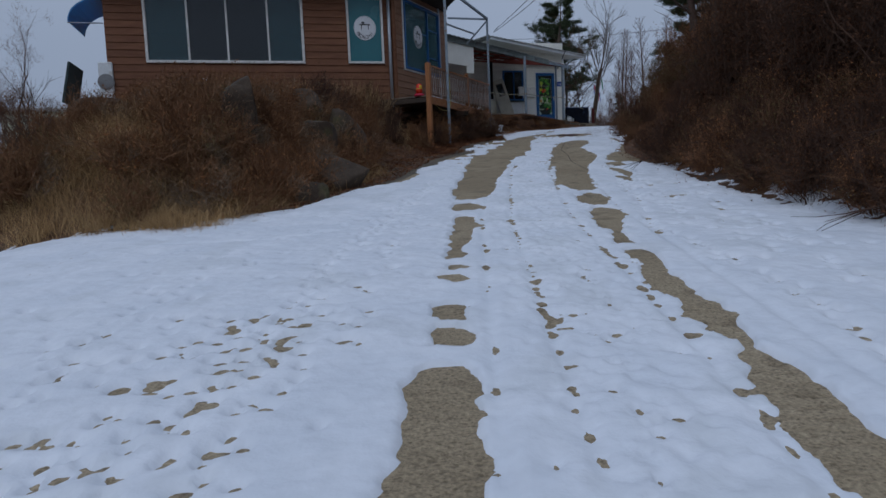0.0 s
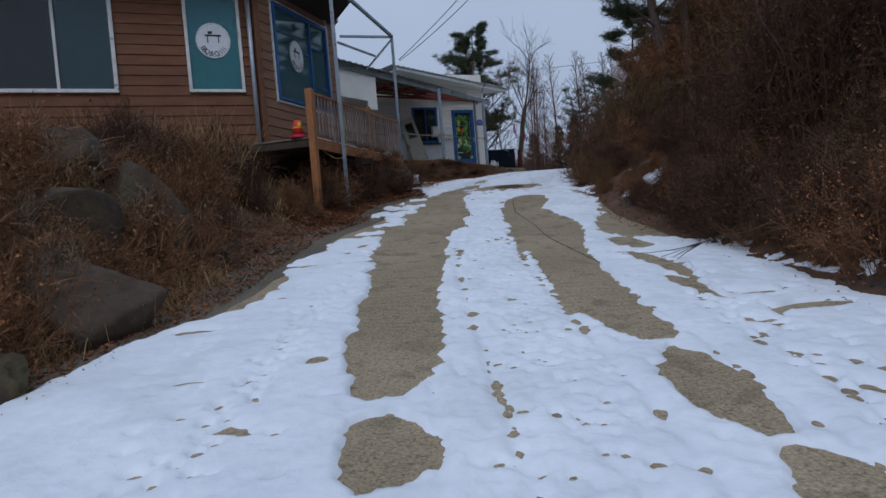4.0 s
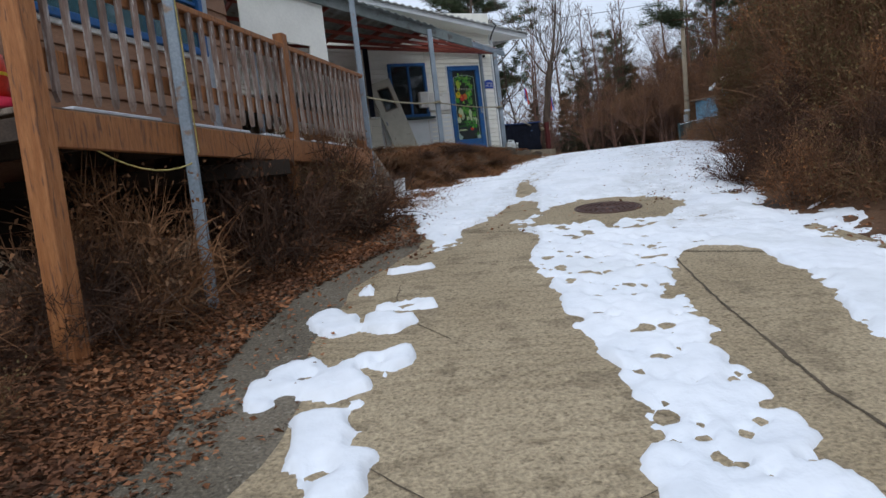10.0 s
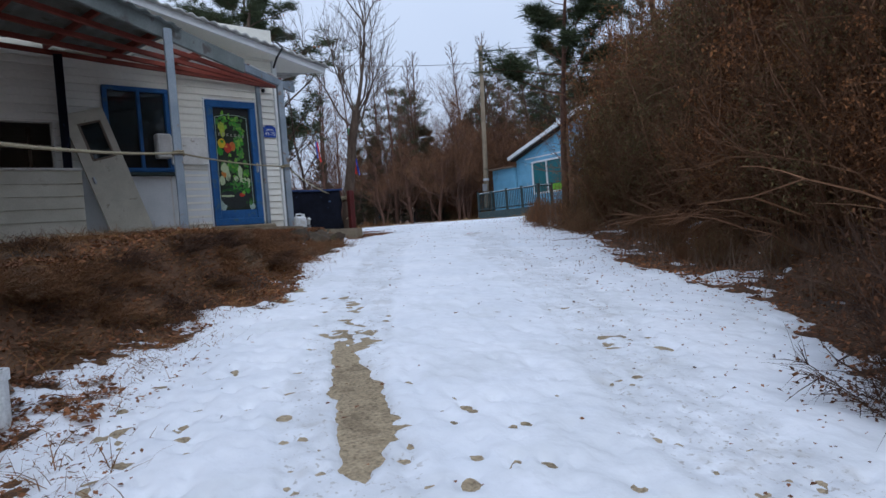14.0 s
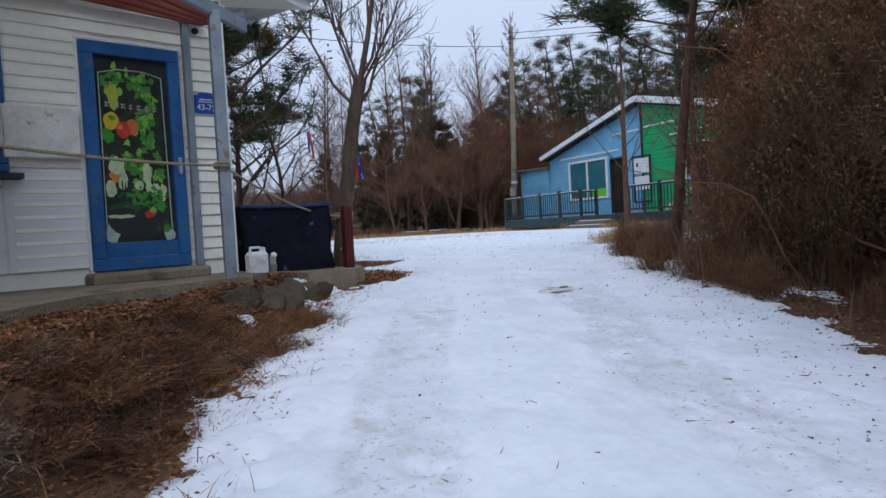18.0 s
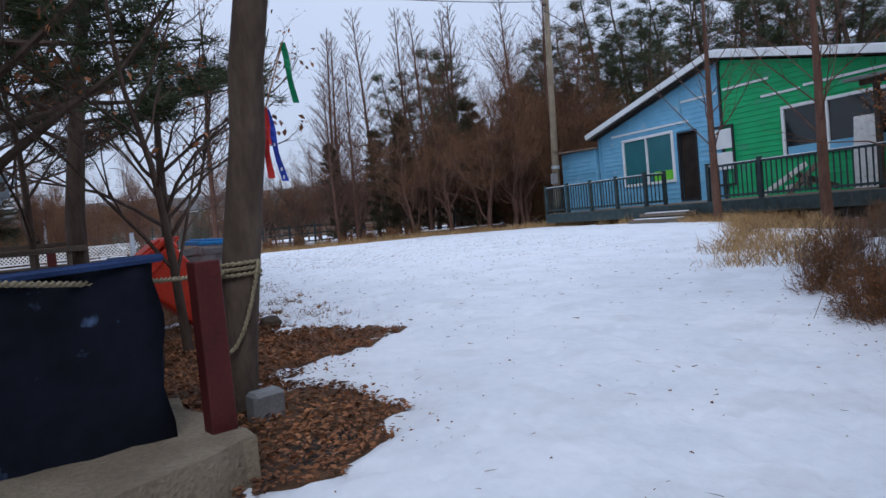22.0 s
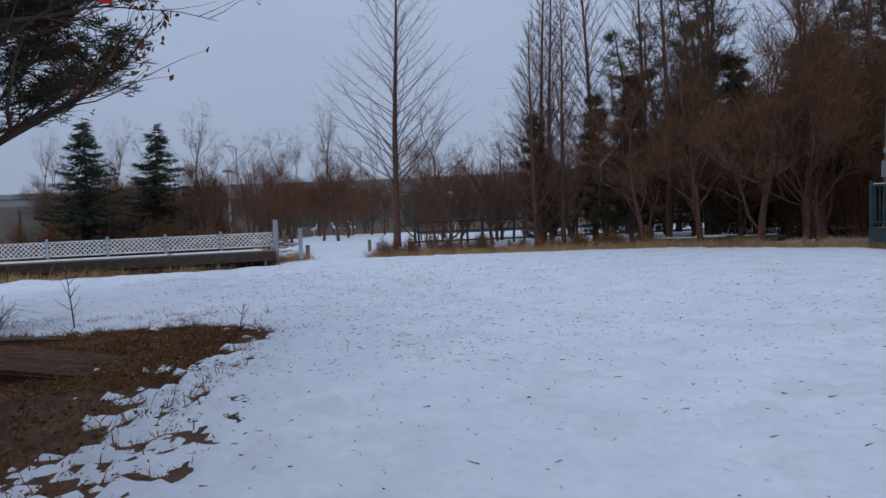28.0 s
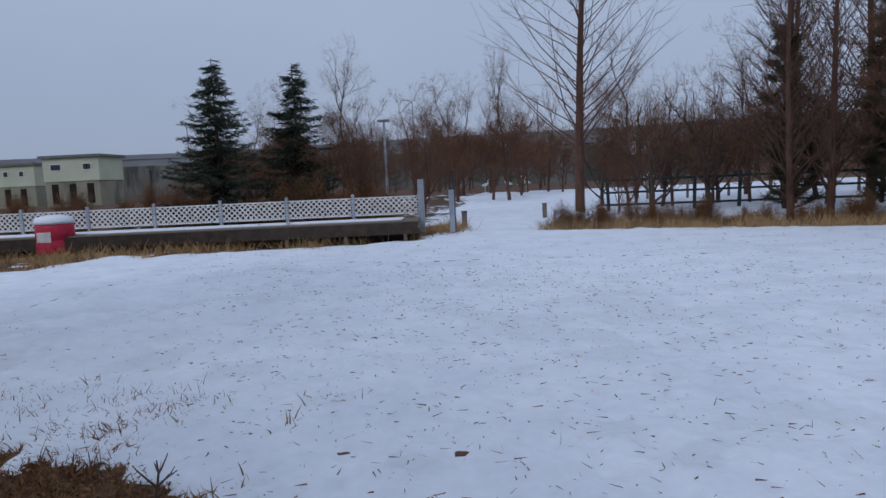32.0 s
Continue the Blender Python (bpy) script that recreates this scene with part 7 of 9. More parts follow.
ln = np.hypot(fx - cx, fy - cy)
fx, fy = fx + (fx - cx) / ln * out, fy + (fy - cy) / ln * out
keep = ~((fx > 8.2) & (fx < 10.3) & (fy > 56)) & ~((fx < 8.2) & (rs.rand(1500) < 0.65))
fx, fy = fx[keep], fy[keep]
stuff("dead_grass", *tufts(len(fx), 36, fx, fy, 0.2, 0.55, 0.18, 0.5, (0.003, 0.007)), DRYGRASS, "short dead grass at the edges of the snow", "grass")
x8, y8 = spots(3000, lambda y: y * 0 + 7.4, lambda y: y * 0 + 10.2, 36, 46)
bare8 = cover(x8, y8) < 0.12
x8, y8 = x8[bare8], y8[bare8]
stuff("brown_turf", *merge(tufts(700, 34, x5, y5, 0.08, 0.26, 0.14, 1.1, (0.0012, 0.0032)), tufts(len(x6), 18, x6, y6, 0.03, 0.09, 0.07, 0.9), tufts(700, 12, x7, y7, 0.05, 0.18, 0.08, 0.6), tufts(len(x8), 7, x8, y8, 0.03, 0.10, 0.04, 0.7)), TURF, "short brown turf showing through the snow", "grass")
# single stalks and bits lying on the snow
x9, y9 = spots(420, lambda y: y * 0 + 4.4, lambda y: y * 0 + 8.4, 45.3, 46.6)
stuff("grass_tips", *tufts(420, 9, x9, y9, 0.06, 0.18, 0.06, 0.6, (0.0015, 0.004)), VINE, "dead grass tips poking through the snow", "grass")
bx, by = spots(9000, lambda y: np.interp(y, [26, 34, 46, 56], [5, 8.5, 8, 3]), lambda y: np.interp(y, [26, 34, 46, 56], [9.5, 15, 18, 19]), 24, 56)
sparse = rs.rand(9000) > ss(34, 43, by) * 0.8 + 0.2
by[sparse] = rs.uniform(42, 52, sparse.sum())
bx[sparse] = rs.normal(10.0, 2.2, sparse.sum())
bd = np.stack([rs.normal(size=9000), rs.normal(size=9000), rs.uniform(0.0, 0.2, 9000)], 1)
stuff("straw_bits", *blades(rs, np.stack([bx, by, land(bx, by) + 0.062], 1), bd, 0.01 + 0.06 * rs.rand(9000) ** 2, rs.uniform(0.0018, 0.0045, 9000), 0.0), VINE, "straw and twig bits lying on the snow", "litter")


xw, yw = spots(420, lambda y: xright(y) + 0.9, lambda y: xright(y) + 2.2, 21.5, 34.5)
xv, yv = spots(260, lambda y: xright(y) + 0.1, lambda y: xright(y) + 3.0, 30.0, 35.5)
stuff("dead_weeds", *merge(tufts(420, 5, xw, yw, 0.15, 0.55, 0.08, 0.3, (0.0015, 0.0035), 0.1), tufts(260, 6, xv, yv, 0.4, 1.25, 0.10, 0.22, (0.002, 0.0045), 0.08)), PALETWIG, "thin upright dead weed stalks standing in the snow", "weeds")


def litter(n, fx0, fx1, y0, y1, up=0.02):
    x, y = spots(n, fx0, fx1, y0, y1)
    cv = cover(x, y)
    keep = (cv < 0.1) | (rs.rand(n) < 0.10)
    x, y, cv = x[keep], y[keep], cv[keep]
    n = len(x)
    lie = np.where(cv > 0.05, 0.04, 0.0)
    return flakes(rs, np.stack([x, y, land(x, y) + up + lie + rs.uniform(0, 0.03, n)], 1), rs.uniform(0.009, 0.026, n) * np.where(cv > 0.05, 0.7, 1.05), 0.8)


near = lambda f, a, b: (lambda y: f(y) + a, lambda y: f(y) + b)
stuff("fallen_leaves", *merge(litter(14000, *near(xleft, -1.1, 0.3), 9, 17.7), litter(15000, *near(xleft, -1.1, 0.04), 17, 20.6), litter(400, *near(xleft, 0.0, 0.6), 17, 20.5), litter(9000, *near(xleft, -1.2, 0.3), 20.4, 24.5), litter(9000, lambda y: xleft(y) - 1.9, lambda y: xleft(y) - 0.2, 28.6, 32.3, 0.05), litter(19000, *near(xleft, -1.7, 0.35), 22.5, 32.2), litter(3500, lambda y: y * 0 + 7.5, lambda y: y * 0 + 8.6, 32.7, 34.6), litter(9000, *near(xright, -0.2, 2.2), 5, 22),
      litter(20000, *near(xright, -0.4, 2.2), 21, 33), litter(2600, *near(xright, -0.9, 0.6), 21, 34), litter(900, lambda y: xleft(y) + 0.3, lambda y: xright(y) - 0.3, 20, 36), litter(700, lambda y: y * 0 + 8.5, lambda y: y * 0 + 15, 36, 54), litter(15000, lambda y: y * 0 + 6.2, lambda y: y * 0 + 9.5 - 0.8 * np.abs(y - 35.6), 34.3, 37.0),
      litter(2600, lambda y: y * 0 + 5.0, lambda y: y * 0 + 8.2, 36.8, 42.0), litter(2600, lambda y: y * 0 + 7.6, lambda y: y * 0 + 9.4, 36.2, 44.8), litter(1800, lambda y: y * 0 + 5.2, lambda y: y * 0 + 8.8, 42.6, 45.4), litter(500, lambda y: xleft(y) + 0.1, lambda y: xleft(y) + 1.3, 24, 34)), LEAF, "brown fallen oak leaves", "leaves")

# boulders
def boulder(x, y, rx, ry, rz, seed, lift=0.3, material=ROCK):
    bm = bmesh.new()
    bmesh.ops.create_icosphere(bm, subdivisions=4, radius=1.0)
    noise.seed_set(seed)
    rc = random.Random(seed)
    cuts = [(Vector((rc.gauss(0, 1), rc.gauss(0, 1), rc.gauss(0.2, 0.8))).normalized(), rc.uniform(0.55, 0.82)) for _ in range(11)]
    for v in bm.verts:
        p = v.co.copy()
        k = 1 + 0.34 * noise.noise(p * 1.1 + Vector((seed, 0, 0))) + 0.20 * noise.noise(p * 2.6) + 0.10 * noise.noise(p * 6) + 0.05 * noise.noise(p * 13)
        q = Vector([math.copysign(abs(c) ** 0.75, c) for c in p]) * k
        for nrm, cut in cuts:
            over = q.dot(nrm) - cut
            if over > 0:
                q = q - nrm * over * 0.9
        v.co = Vector((q.x * rx, q.y * ry, q.z * rz))
    me = bpy.data.meshes.new("boulder")
    bm.to_mesh(me)
    bm.free()
    me.materials.append(material)
    me.shade_smooth()
    ob = new("boulder", me)
    ob.matrix_world = pose(x, y, at(x, y) + (lift - 0.22) * rz, 0, 0, seed * 37 % 360)
    return tagged(ob, "large weathered boulder bedded in dry grass on the bank", "boulder", "boulders in the bank")


for i, (x, y, a, b, c, l) in enumerate(((-3.3, 11.3, 0.55, 0.45, 0.85, 0.55), (-1.85, 11.6, 0.62, 0.5, 0.5, 0.4), (-2.35, 12.9, 0.6, 0.55, 0.55, 0.6), (-1.9, 13.8, 0.6, 0.6, 0.8, 0.5), (-2.75, 14.2, 0.9, 0.6, 0.5, 0.6),
                                        (-1.85, 14.5, 0.5, 0.6, 0.55, 0.25), (-4.2, 12.2, 0.7, 0.5, 0.45, 0.5), (-5.6, 11.6, 0.8, 0.5, 0.4, 0.4), (-2.0, 10.3, 0.35, 0.3, 0.28, 0.3), (-4.8, 13.6, 1.0, 0.6, 0.5, 0.6))):
    boulder(x, y, a, b, c, i + 3, l)
for i, (x, y, r) in enumerate(((8.22, 37.5, 0.19), (8.5, 36.98, 0.13), (8.13, 36.72, 0.15), (6.3, 31.35, 0.19), (6.75, 31.9, 0.17), (7.2, 34.0, 0.15), (7.0, 38.2, 0.2))):
    b = boulder(x, y, r * 1.3, r, r * 0.8, i + 60, 0.55)
    tagged(b, "rough field stone lying among fallen leaves", "stone", "loose stones")

for i, (x, y, a, b, c) in enumerate(((6.45, 31.95, 0.42, 0.30, 0.20), (6.1, 31.35, 0.36, 0.30, 0.24), (6.05, 31.75, 0.40, 0.34, 0.26), (6.75, 32.2, 0.25, 0.2, 0.16), (5.7, 30.9, 0.34, 0.26, 0.22), (5.2, 30.5, 0.3, 0.26, 0.18), (4.6, 30.0, 0.32, 0.22, 0.16))):
    b = boulder(x, y, a * 0.85, b * 0.85, c * 0.7, i + 80, 0.0, RUBBLE)
    tagged(b, "half-buried lump of broken concrete among leaves", "rubble", "broken concrete")


# trees
def spread_tree(name, seed, h, r, label, bark=BARK, first=0.35, levels=4, kids=(5, 5, 4, 3), lean=(0, 0), angle=0.9, group="", leaves=0, leaf_mat=None, reach=0.5, stout=0.42, leaf_size=0.035, twiggy=False, line=()):
    """A broad-crowned leafless tree."""
    rg = random.Random(seed)
    trunk, crown = Geo(), Geo()
    ob = thing(name, Matrix.Identity(4), label, "tree", group)
    tips = []

    def branch(p, d, length, r, level):
        g = crown
        pts, dd = limb(g, rg, p, d, length, r, r * 0.35, 4 if level < 3 else 3, 0.16, 0.05, 5 if level < 3 else 3)
        if level >= levels:
            tips.append(pts[-1])
            return
        for k in range(kids[min(level, len(kids) - 1)]):
            t = rg.uniform(0.3, 1.0)
            i = min(int(t * (len(pts) - 1)), len(pts) - 2)
            q = pts[i].lerp(pts[i + 1], t * (len(pts) - 1) - i)
            nd = (dd + Vector((rg.gauss(0, angle * 0.6), rg.gauss(0, angle * 0.6), rg.gauss(0.15, angle * 0.4)))).normalized()
            branch(q, nd, length * rg.uniform(0.45, 0.7), max(r * 0.45, 0.004), level + 1)

    if line:
        zs = [p[2] for p in line]
        pts = [Vector((float(np.interp(z, zs, [p[0] for p in line])) + rg.gauss(0, 0.008), float(np.interp(z, zs, [p[1] for p in line])), z)) for z in np.linspace(zs[0], zs[-1], 9)]
        trunk.tube(pts, [r * (1.12 - 0.035 * i) for i in range(9)], 14, False)
        dd = (pts[-1] - pts[-3]).normalized()
    else:
        pts, dd = limb(trunk, rg, (0, 0, -0.2), (lean[0], lean[1], 1), h * 0.62, r, r * 0.42, 8, 0.05, 0.05, 10)
    for i in range(kids[0] * 2):
        t = first + (1 - first) * (i + rg.random()) / (kids[0] * 2)
        k = min(int(t * 8), 7)
        q = pts[k].lerp(pts[k + 1], min(t * 8 - k, 1))
        a = i * 2.4 + rg.uniform(-0.4, 0.4)
        nd = Vector((math.cos(a) * angle, math.sin(a) * angle, rg.uniform(0.6, 1.1)))
        branch(q, nd, h * reach * rg.uniform(0.6, 1.0) * (1.15 - 0.5 * t), r * stout * (1.1 - 0.5 * t), 1)
    branch(pts[-1], dd, h * 0.38, r * 0.42, 1)
    part("trunk", trunk, bark, ob, "", None, True)
    part("crown", crown, bark, ob)
    if leaves:
        rs2 = np.random.RandomState(seed)
        tp = np.array([tuple(p) for p in tips])
        q = tp[rs2.randint(0, len(tp), leaves)] + rs2.normal(0, leaf_size * 1.5, (leaves, 3))
        if twiggy:
            out = np.stack([q[:, 0] * 0.25, q[:, 1] * 0.25, np.full(leaves, 0.6)], 1) + rs2.normal(0, 0.45, (leaves, 3))
            part("twig_spray", raw_mesh("twig_spray", *blades(rs2, q, out, rs2.uniform(0.2, 0.55, leaves), rs2.uniform(0.0025, 0.006, leaves), 0.05), leaf_mat), leaf_mat, ob)
        else:
            part("dry_leaves", raw_mesh("dry_leaves", *flakes(rs2, q, rs2.uniform(0.6, 1.4, leaves) * leaf_size), leaf_mat), leaf_mat, ob)
    return ob


def spire_tree(name, seed, h, r, label, bark=REDBARK, n=70, width=0.22, rise=0.75, low=0.12, group="", twigs=7):
    """A straight trunk with many slender upswept branches."""
    rg = random.Random(seed)
    trunk, crown = Geo(), Geo()
    ob = thing(name, Matrix.Identity(4), label, "tree", group)
    pts, _ = limb(trunk, rg, (0, 0, -0.2), (0, 0, 1), h, r, 0.01, 14, 0.012, 0.02, 8)
    for i in range(n):
        t = low + (0.97 - low) * (i / n)
        k = min(int(t * 14), 13)
        q = pts[k].lerp(pts[k + 1], t * 14 - k)
        a = i * 2.4 + rg.uniform(-0.3, 0.3)
        L = h * width * (1.08 - t) ** 0.8 * rg.uniform(0.7, 1.15)
        d = Vector((math.cos(a), math.sin(a), rise + 0.35 * t))
        bp, bd = limb(crown, rg, q, d, L, max(r * 0.20 * (1.1 - t), 0.008), 0.004, 4, 0.08, 0.06, 4)
        for j in range(twigs):
            u = rg.uniform(0.25, 1.0)
            m = min(int(u * 4), 3)
            s = bp[m].lerp(bp[m + 1], u * 4 - m)
            limb(crown, rg, s, bd + Vector((rg.gauss(0, 0.6), rg.gauss(0, 0.6), rg.gauss(0.1, 0.4))), L * rg.uniform(0.15, 0.4), 0.006, 0.002, 2, 0.12, 0.02, 3)
    part("trunk", trunk, bark, ob, "", None, True)
    part("crown", crown, bark, ob)
    return ob


def pine(name, seed, h, r, label, start=0.35, limbs=26, clumps=7, spread=0.32, bark=DARKBARK, needle=NEEDLE, group="", size=0.22, per=26, lean=(0, 0), fine=1.0):
    rg, rs2 = random.Random(seed), np.random.RandomState(seed)
    trunk, boughs = Geo(), Geo()
    ob = thing(name, Matrix.Identity(4), label, "tree", group)
    pts, _ = limb(trunk, rg, (0, 0, -0.2), (lean[0], lean[1], 1), h, r, r * 0.15, 10, 0.05, 0.06, 9)
    mids = []
    for i in range(limbs):
        t = start + (0.98 - start) * i / limbs
        k = min(int(t * 10), 9)
        q = pts[k].lerp(pts[k + 1], t * 10 - k)
        a = i * 2.4 + rg.uniform(-0.5, 0.5)
        L = h * spread * (1.15 - t) ** 0.7 * rg.uniform(0.6, 1.15)
        bp, bd = limb(boughs, rg, q, (math.cos(a), math.sin(a), rg.uniform(0.05, 0.5)), L, r * 0.28 * (1.2 - t), 0.008, 5, 0.12, 0.05, 5)
        for j in range(clumps):
            u = rg.uniform(0.4, 1.0)
            m = min(int(u * 5), 4)
            s = bp[m].lerp(bp[m + 1], u * 5 - m)
            tw, _ = limb(boughs, rg, s, bd + Vector((rg.gauss(0, 0.7), rg.gauss(0, 0.7), rg.gauss(0.3, 0.4))), L * rg.uniform(0.12, 0.3), 0.008, 0.004, 2, 0.1, 0.05, 3)
            mids.append(tuple(tw[-1]))
            mids.append(tuple(tw[1]))
    for j in range(10):
        mids.append(tuple(pts[-1] + Vector((rg.gauss(0, 0.15), rg.gauss(0, 0.15), rg.uniform(-0.3, 0.2)))))
    mids = np.repeat(np.array(mids), per, axis=0)
    d = rs2.normal(size=mids.shape)
    d[:, 2] = np.abs(d[:, 2]) * 0.7 - 0.1
    v, f = blades(rs2, mids + rs2.normal(0, 0.04, mids.shape), d, rs2.uniform(0.6, 1.2, len(mids)) * size, rs2.uniform(0.004, 0.009, len(mids)) * fine, 0.12)
    part("trunk", trunk, bark, ob, "", None, True)
    part("bough", boughs, bark, ob)
    part("crown", raw_mesh("crown", v, f, needle), needle, ob)
    return ob


def spruce(name, seed, h, label, width=0.24, tiers=34, group=""):
    rg, rs2 = random.Random(seed), np.random.RandomState(seed)
    trunk, bs, ds, ls = Geo(), [], [], []
    ob = thing(name, Matrix.Identity(4), label, "tree", group)
    trunk.tube([(0, 0, -0.2), (0.02, 0, h * 0.5), (0, 0, h)], [h * 0.018, h * 0.011, 0.008], 7)
    for i in range(tiers):
        t = 0.06 + 0.93 * i / tiers
        for j in range(6):
            a = rg.uniform(0, 6.28)
            L = h * width * (1.04 - t) ** 0.9 * rg.uniform(0.55, 1.15)
            zo = rg.uniform(-1, 1) * h / tiers
            n = max(10, int(70 * L))
            for k in range(n):
                u = (k + rg.random()) / n
                bs.append((math.cos(a) * L * u, math.sin(a) * L * u, h * t + zo + L * (-0.42 * u + 0.40 * u * u) + rg.gauss(0, 0.02)))
                ds.append((math.cos(a) + rg.gauss(0, 0.8), math.sin(a) + rg.gauss(0, 0.8), rg.gauss(0.0, 0.35)))
                ls.append(rg.uniform(0.14, 0.30) * (1.15 - 0.5 * u))
    v, f = blades(rs2, np.array(bs), np.array(ds), np.array(ls), rs2.uniform(0.008, 0.018, len(bs)), 0.15)
    part("trunk", trunk, DARKBARK, ob)
    part("crown", raw_mesh("crown", v, f, SPRUCE), SPRUCE, ob)
    return ob


edge_shrub = spread_tree("bare_shrub", 88, 2.6, 0.035, "leafless dark shrub at the edge of the bank", DARKBARK, 0.12, 3, (7, 6, 4), (0.1, 0.0), 0.75, "shrubs at the edge", reach=0.5)
for x, y, s, t in ((-6.3, 10.2, 1.0, 0), (-7.1, 11.6, 1.15, 80), (-5.6, 9.6, 0.75, 190), (-8.3, 12.6, 1.2, 250)):
    plant(edge_shrub, x, y, s * 0.8, 1.0, t, 0.55)
rope_tree = spread_tree("bare_tree", 77, 6.2, 0.108, "leafless grey-barked tree with a rope round its trunk", BARK, 0.84, 4, (3, 6, 5, 3), (0.05, 0.0), 0.62, reach=0.42, stout=0.38, line=((0, 0, -0.2), (0.09, -0.02, 0.8), (0.21, -0.08, 1.55), (0.26, -0.22, 2.15), (0.35, -0.32, 2.7)))
plant(rope_tree, 7.73, 34.0, 1.0, 1.0, 0, 0.0)
sap = spread_tree("sapling", 5, 4.6, 0.055, "thin dark sapling with a few dry leaves", DARKBARK, 0.3, 3, (4, 4, 3), (0.05, 0.1), 0.8, "saplings in the leaves", 260, LEAF, 0.45)
for x, y, s, t in ((6.1, 40.6, 1.2, 120), (7.66, 36.26, 0.9, 75)):
    plant(sap, x, y, s, 1.0, t)
oak = spread_tree("oak_tree", 15, 6.5, 0.13, "small oak with withered leaves still hanging", DARKBARK, 0.3, 4, (5, 4, 3, 3), (0.2, 0.1), 0.95, "oaks by the yard", 900, LEAF, 0.5)
for x, y, s, t in ((7.64, 41.05, 0.8, 10),):
    plant(oak, x, y, s, 1.0, t)
pineA = pine("pine_tree", 3, 8.5, 0.15, "pine with bushy dark green crown", 0.3, 40, 13, 0.33, group="pines", per=46, size=0.24)
plant(pineA, 6.7, 39.3, 0.93, 1.0, 20)
pineB = pine("pine_tree", 8, 6.6, 0.19, "leaning old pine with spreading boughs", 0.28, 26, 9, 0.5, BARK, group="pines", lean=(0.22, 0.05), per=40, size=0.22)
plant(pineB, 5.6, 36.2, 1.0, 1.0, 0)
pineN = pine("pine_tree", 27, 6.4, 0.17, "old pine with low brown-green boughs over the turf", 0.3, 30, 26, 0.62, group="pines", per=42, size=0.17, fine=1.0, needle=BROWNNEEDLE)
plant(pineN, 4.7, 45.8, 1.0, 1.0, 300)
pineC = pine("pine_tree", 12, 9.5, 0.11, "tall slender pine with open crown", 0.42, 30, 10, 0.32, group="pines", per=46, size=0.28)
pineL = pine("pine_tree", 19, 6.4, 0.10, "slender leaning pine with open crown above the thicket", 0.5, 22, 10, 0.36, REDBARK, group="pines", lean=(-0.34, -0.32), per=46, size=0.26)
plant(pineL, 12.87, 32.75, 1.0, 1.0, 0)
for x, y, s, t in ((11.2, 22.5, 0.85, 100), (14.5, 26.5, 0.9, 200), (12.0, 19.0, 0.8, 270), (15.0, 31, 0.9, 10), (17, 24, 1.0, 90), (13, 13, 0.9, 33)):
    plant(pineC, x, y, s, 1.0, t)
plant(pineA, 8.2, 21.3, 1.05, 1.0, 75)
bare = spire_tree("bare_larch", 71, 9.5, 0.13, "straight pale-barked leafless tree on the bank", BARK, 40, 0.16, 0.8, 0.35, "bank trees", 5)
plant(bare, 8.55, 20.9, 1.0, 1.0, 0)
plant(bare, 9.6, 22.2, 0.9, 1.0, 110)

# ---- the blue and green house across the yard ----
bh = thing("painted_house", pose(24.9, 47.7, 0, 0, 0, -90), "single-storey house painted sky blue and bright green", "house")
roof_z = lambda x: float(np.interp(x, [-4.42, 2.1, 9.9], [7.36, 9.06, 7.28]))
bw, bd, gw = (-2.73, -0.06, 5.27, 7.08), (0.10, 1.00, 4.58, 6.95), (4.24, 9.0, 5.58, 7.08)
for a, b, mt, lab in ((-4.15, 2.08, SKYBLUE, "sky blue lapped boards"), (2.08, 9.5, GREENSIDE, "bright green lapped boards")):
    holes = [h for h in (bw, bd, gw) if h[0] > a and h[1] <= b]
    g = solid_wall(a, b, 4.3, 7.25, holes)
    g.prism([(a, 7.25)] + [(b, 7.25), (b, roof_z(b) - 0.1)] + ([(2.1, roof_z(2.1) - 0.1)] if a < 2.1 < b else []) + [(a, roof_z(a) - 0.1)], 0.0, 0.14)
    wl_ = part("wall", g, mt, bh, lab)
    cladding(wl_, a, b, 4.35, 9.1, holes, 0.165, mt, 0.02, lambda x: roof_z(x) - 0.12, tilt=6.0)
wb = window(bh, *bw, CLEANWHITE, [TEALFILM], 0.10, (-1.42,), "white framed sliding window with teal glass")
# flat lime slab painting a green reflection onto the right pane
block("film", wb, (-0.62, -0.04, 5.55), (0.98, 0.004, 0.34), LIME, "lime green reflection painted on the pane", chamfer=0.001)
db = part("door", frame_geo(*bd, 0.06, 0.10, 0.0), DARKINK, bh, "dark open doorway")
# near-black panel in place of the doorway's dark inside
block("leaf", db, (0.55, 0.09, 5.75), (0.80, 0.03, 2.25), DARKSHADE)
wg = window(bh, *gw, CLEANWHITE, [DARKGLASS], 0.09, (5.65, 7.4), "wide white framed window with dark glass", y=-0.03)
block("bench_top", wg, (6.6, -0.045, 5.78), (4.4, 0.01, 0.22), SKYBLUE, "blue band behind the glass", chamfer=0.002)
sb = part("notice_board", frame_geo(1.52, 2.52, 4.95, 6.88, 0.07, 0.05, -0.06), DARKINK, bh, "dark frame with two white notices")
for z in (6.45, 5.75):
    block("notice", sb, (2.02, -0.07, z), (0.84, 0.02, 0.62 if z > 6 else 0.55), CLEANWHITE)
block("writing", sb, (1.8, -0.084, 6.5), (0.10, 0.004, 0.16), DARKINK, chamfer=0.001)
for x0, x1, z in ((-3.3, 0.7, 7.28), (0.4, 1.95, 7.95), (2.2, 3.9, 8.0), (3.6, 4.9, 7.5), (5.0, 9.2, 7.55)):
    block("strip", bh, ((x0 + x1) / 2, -0.05, z), (x1 - x0, 0.03, 0.07), CLEANWHITE, "white trim strip")
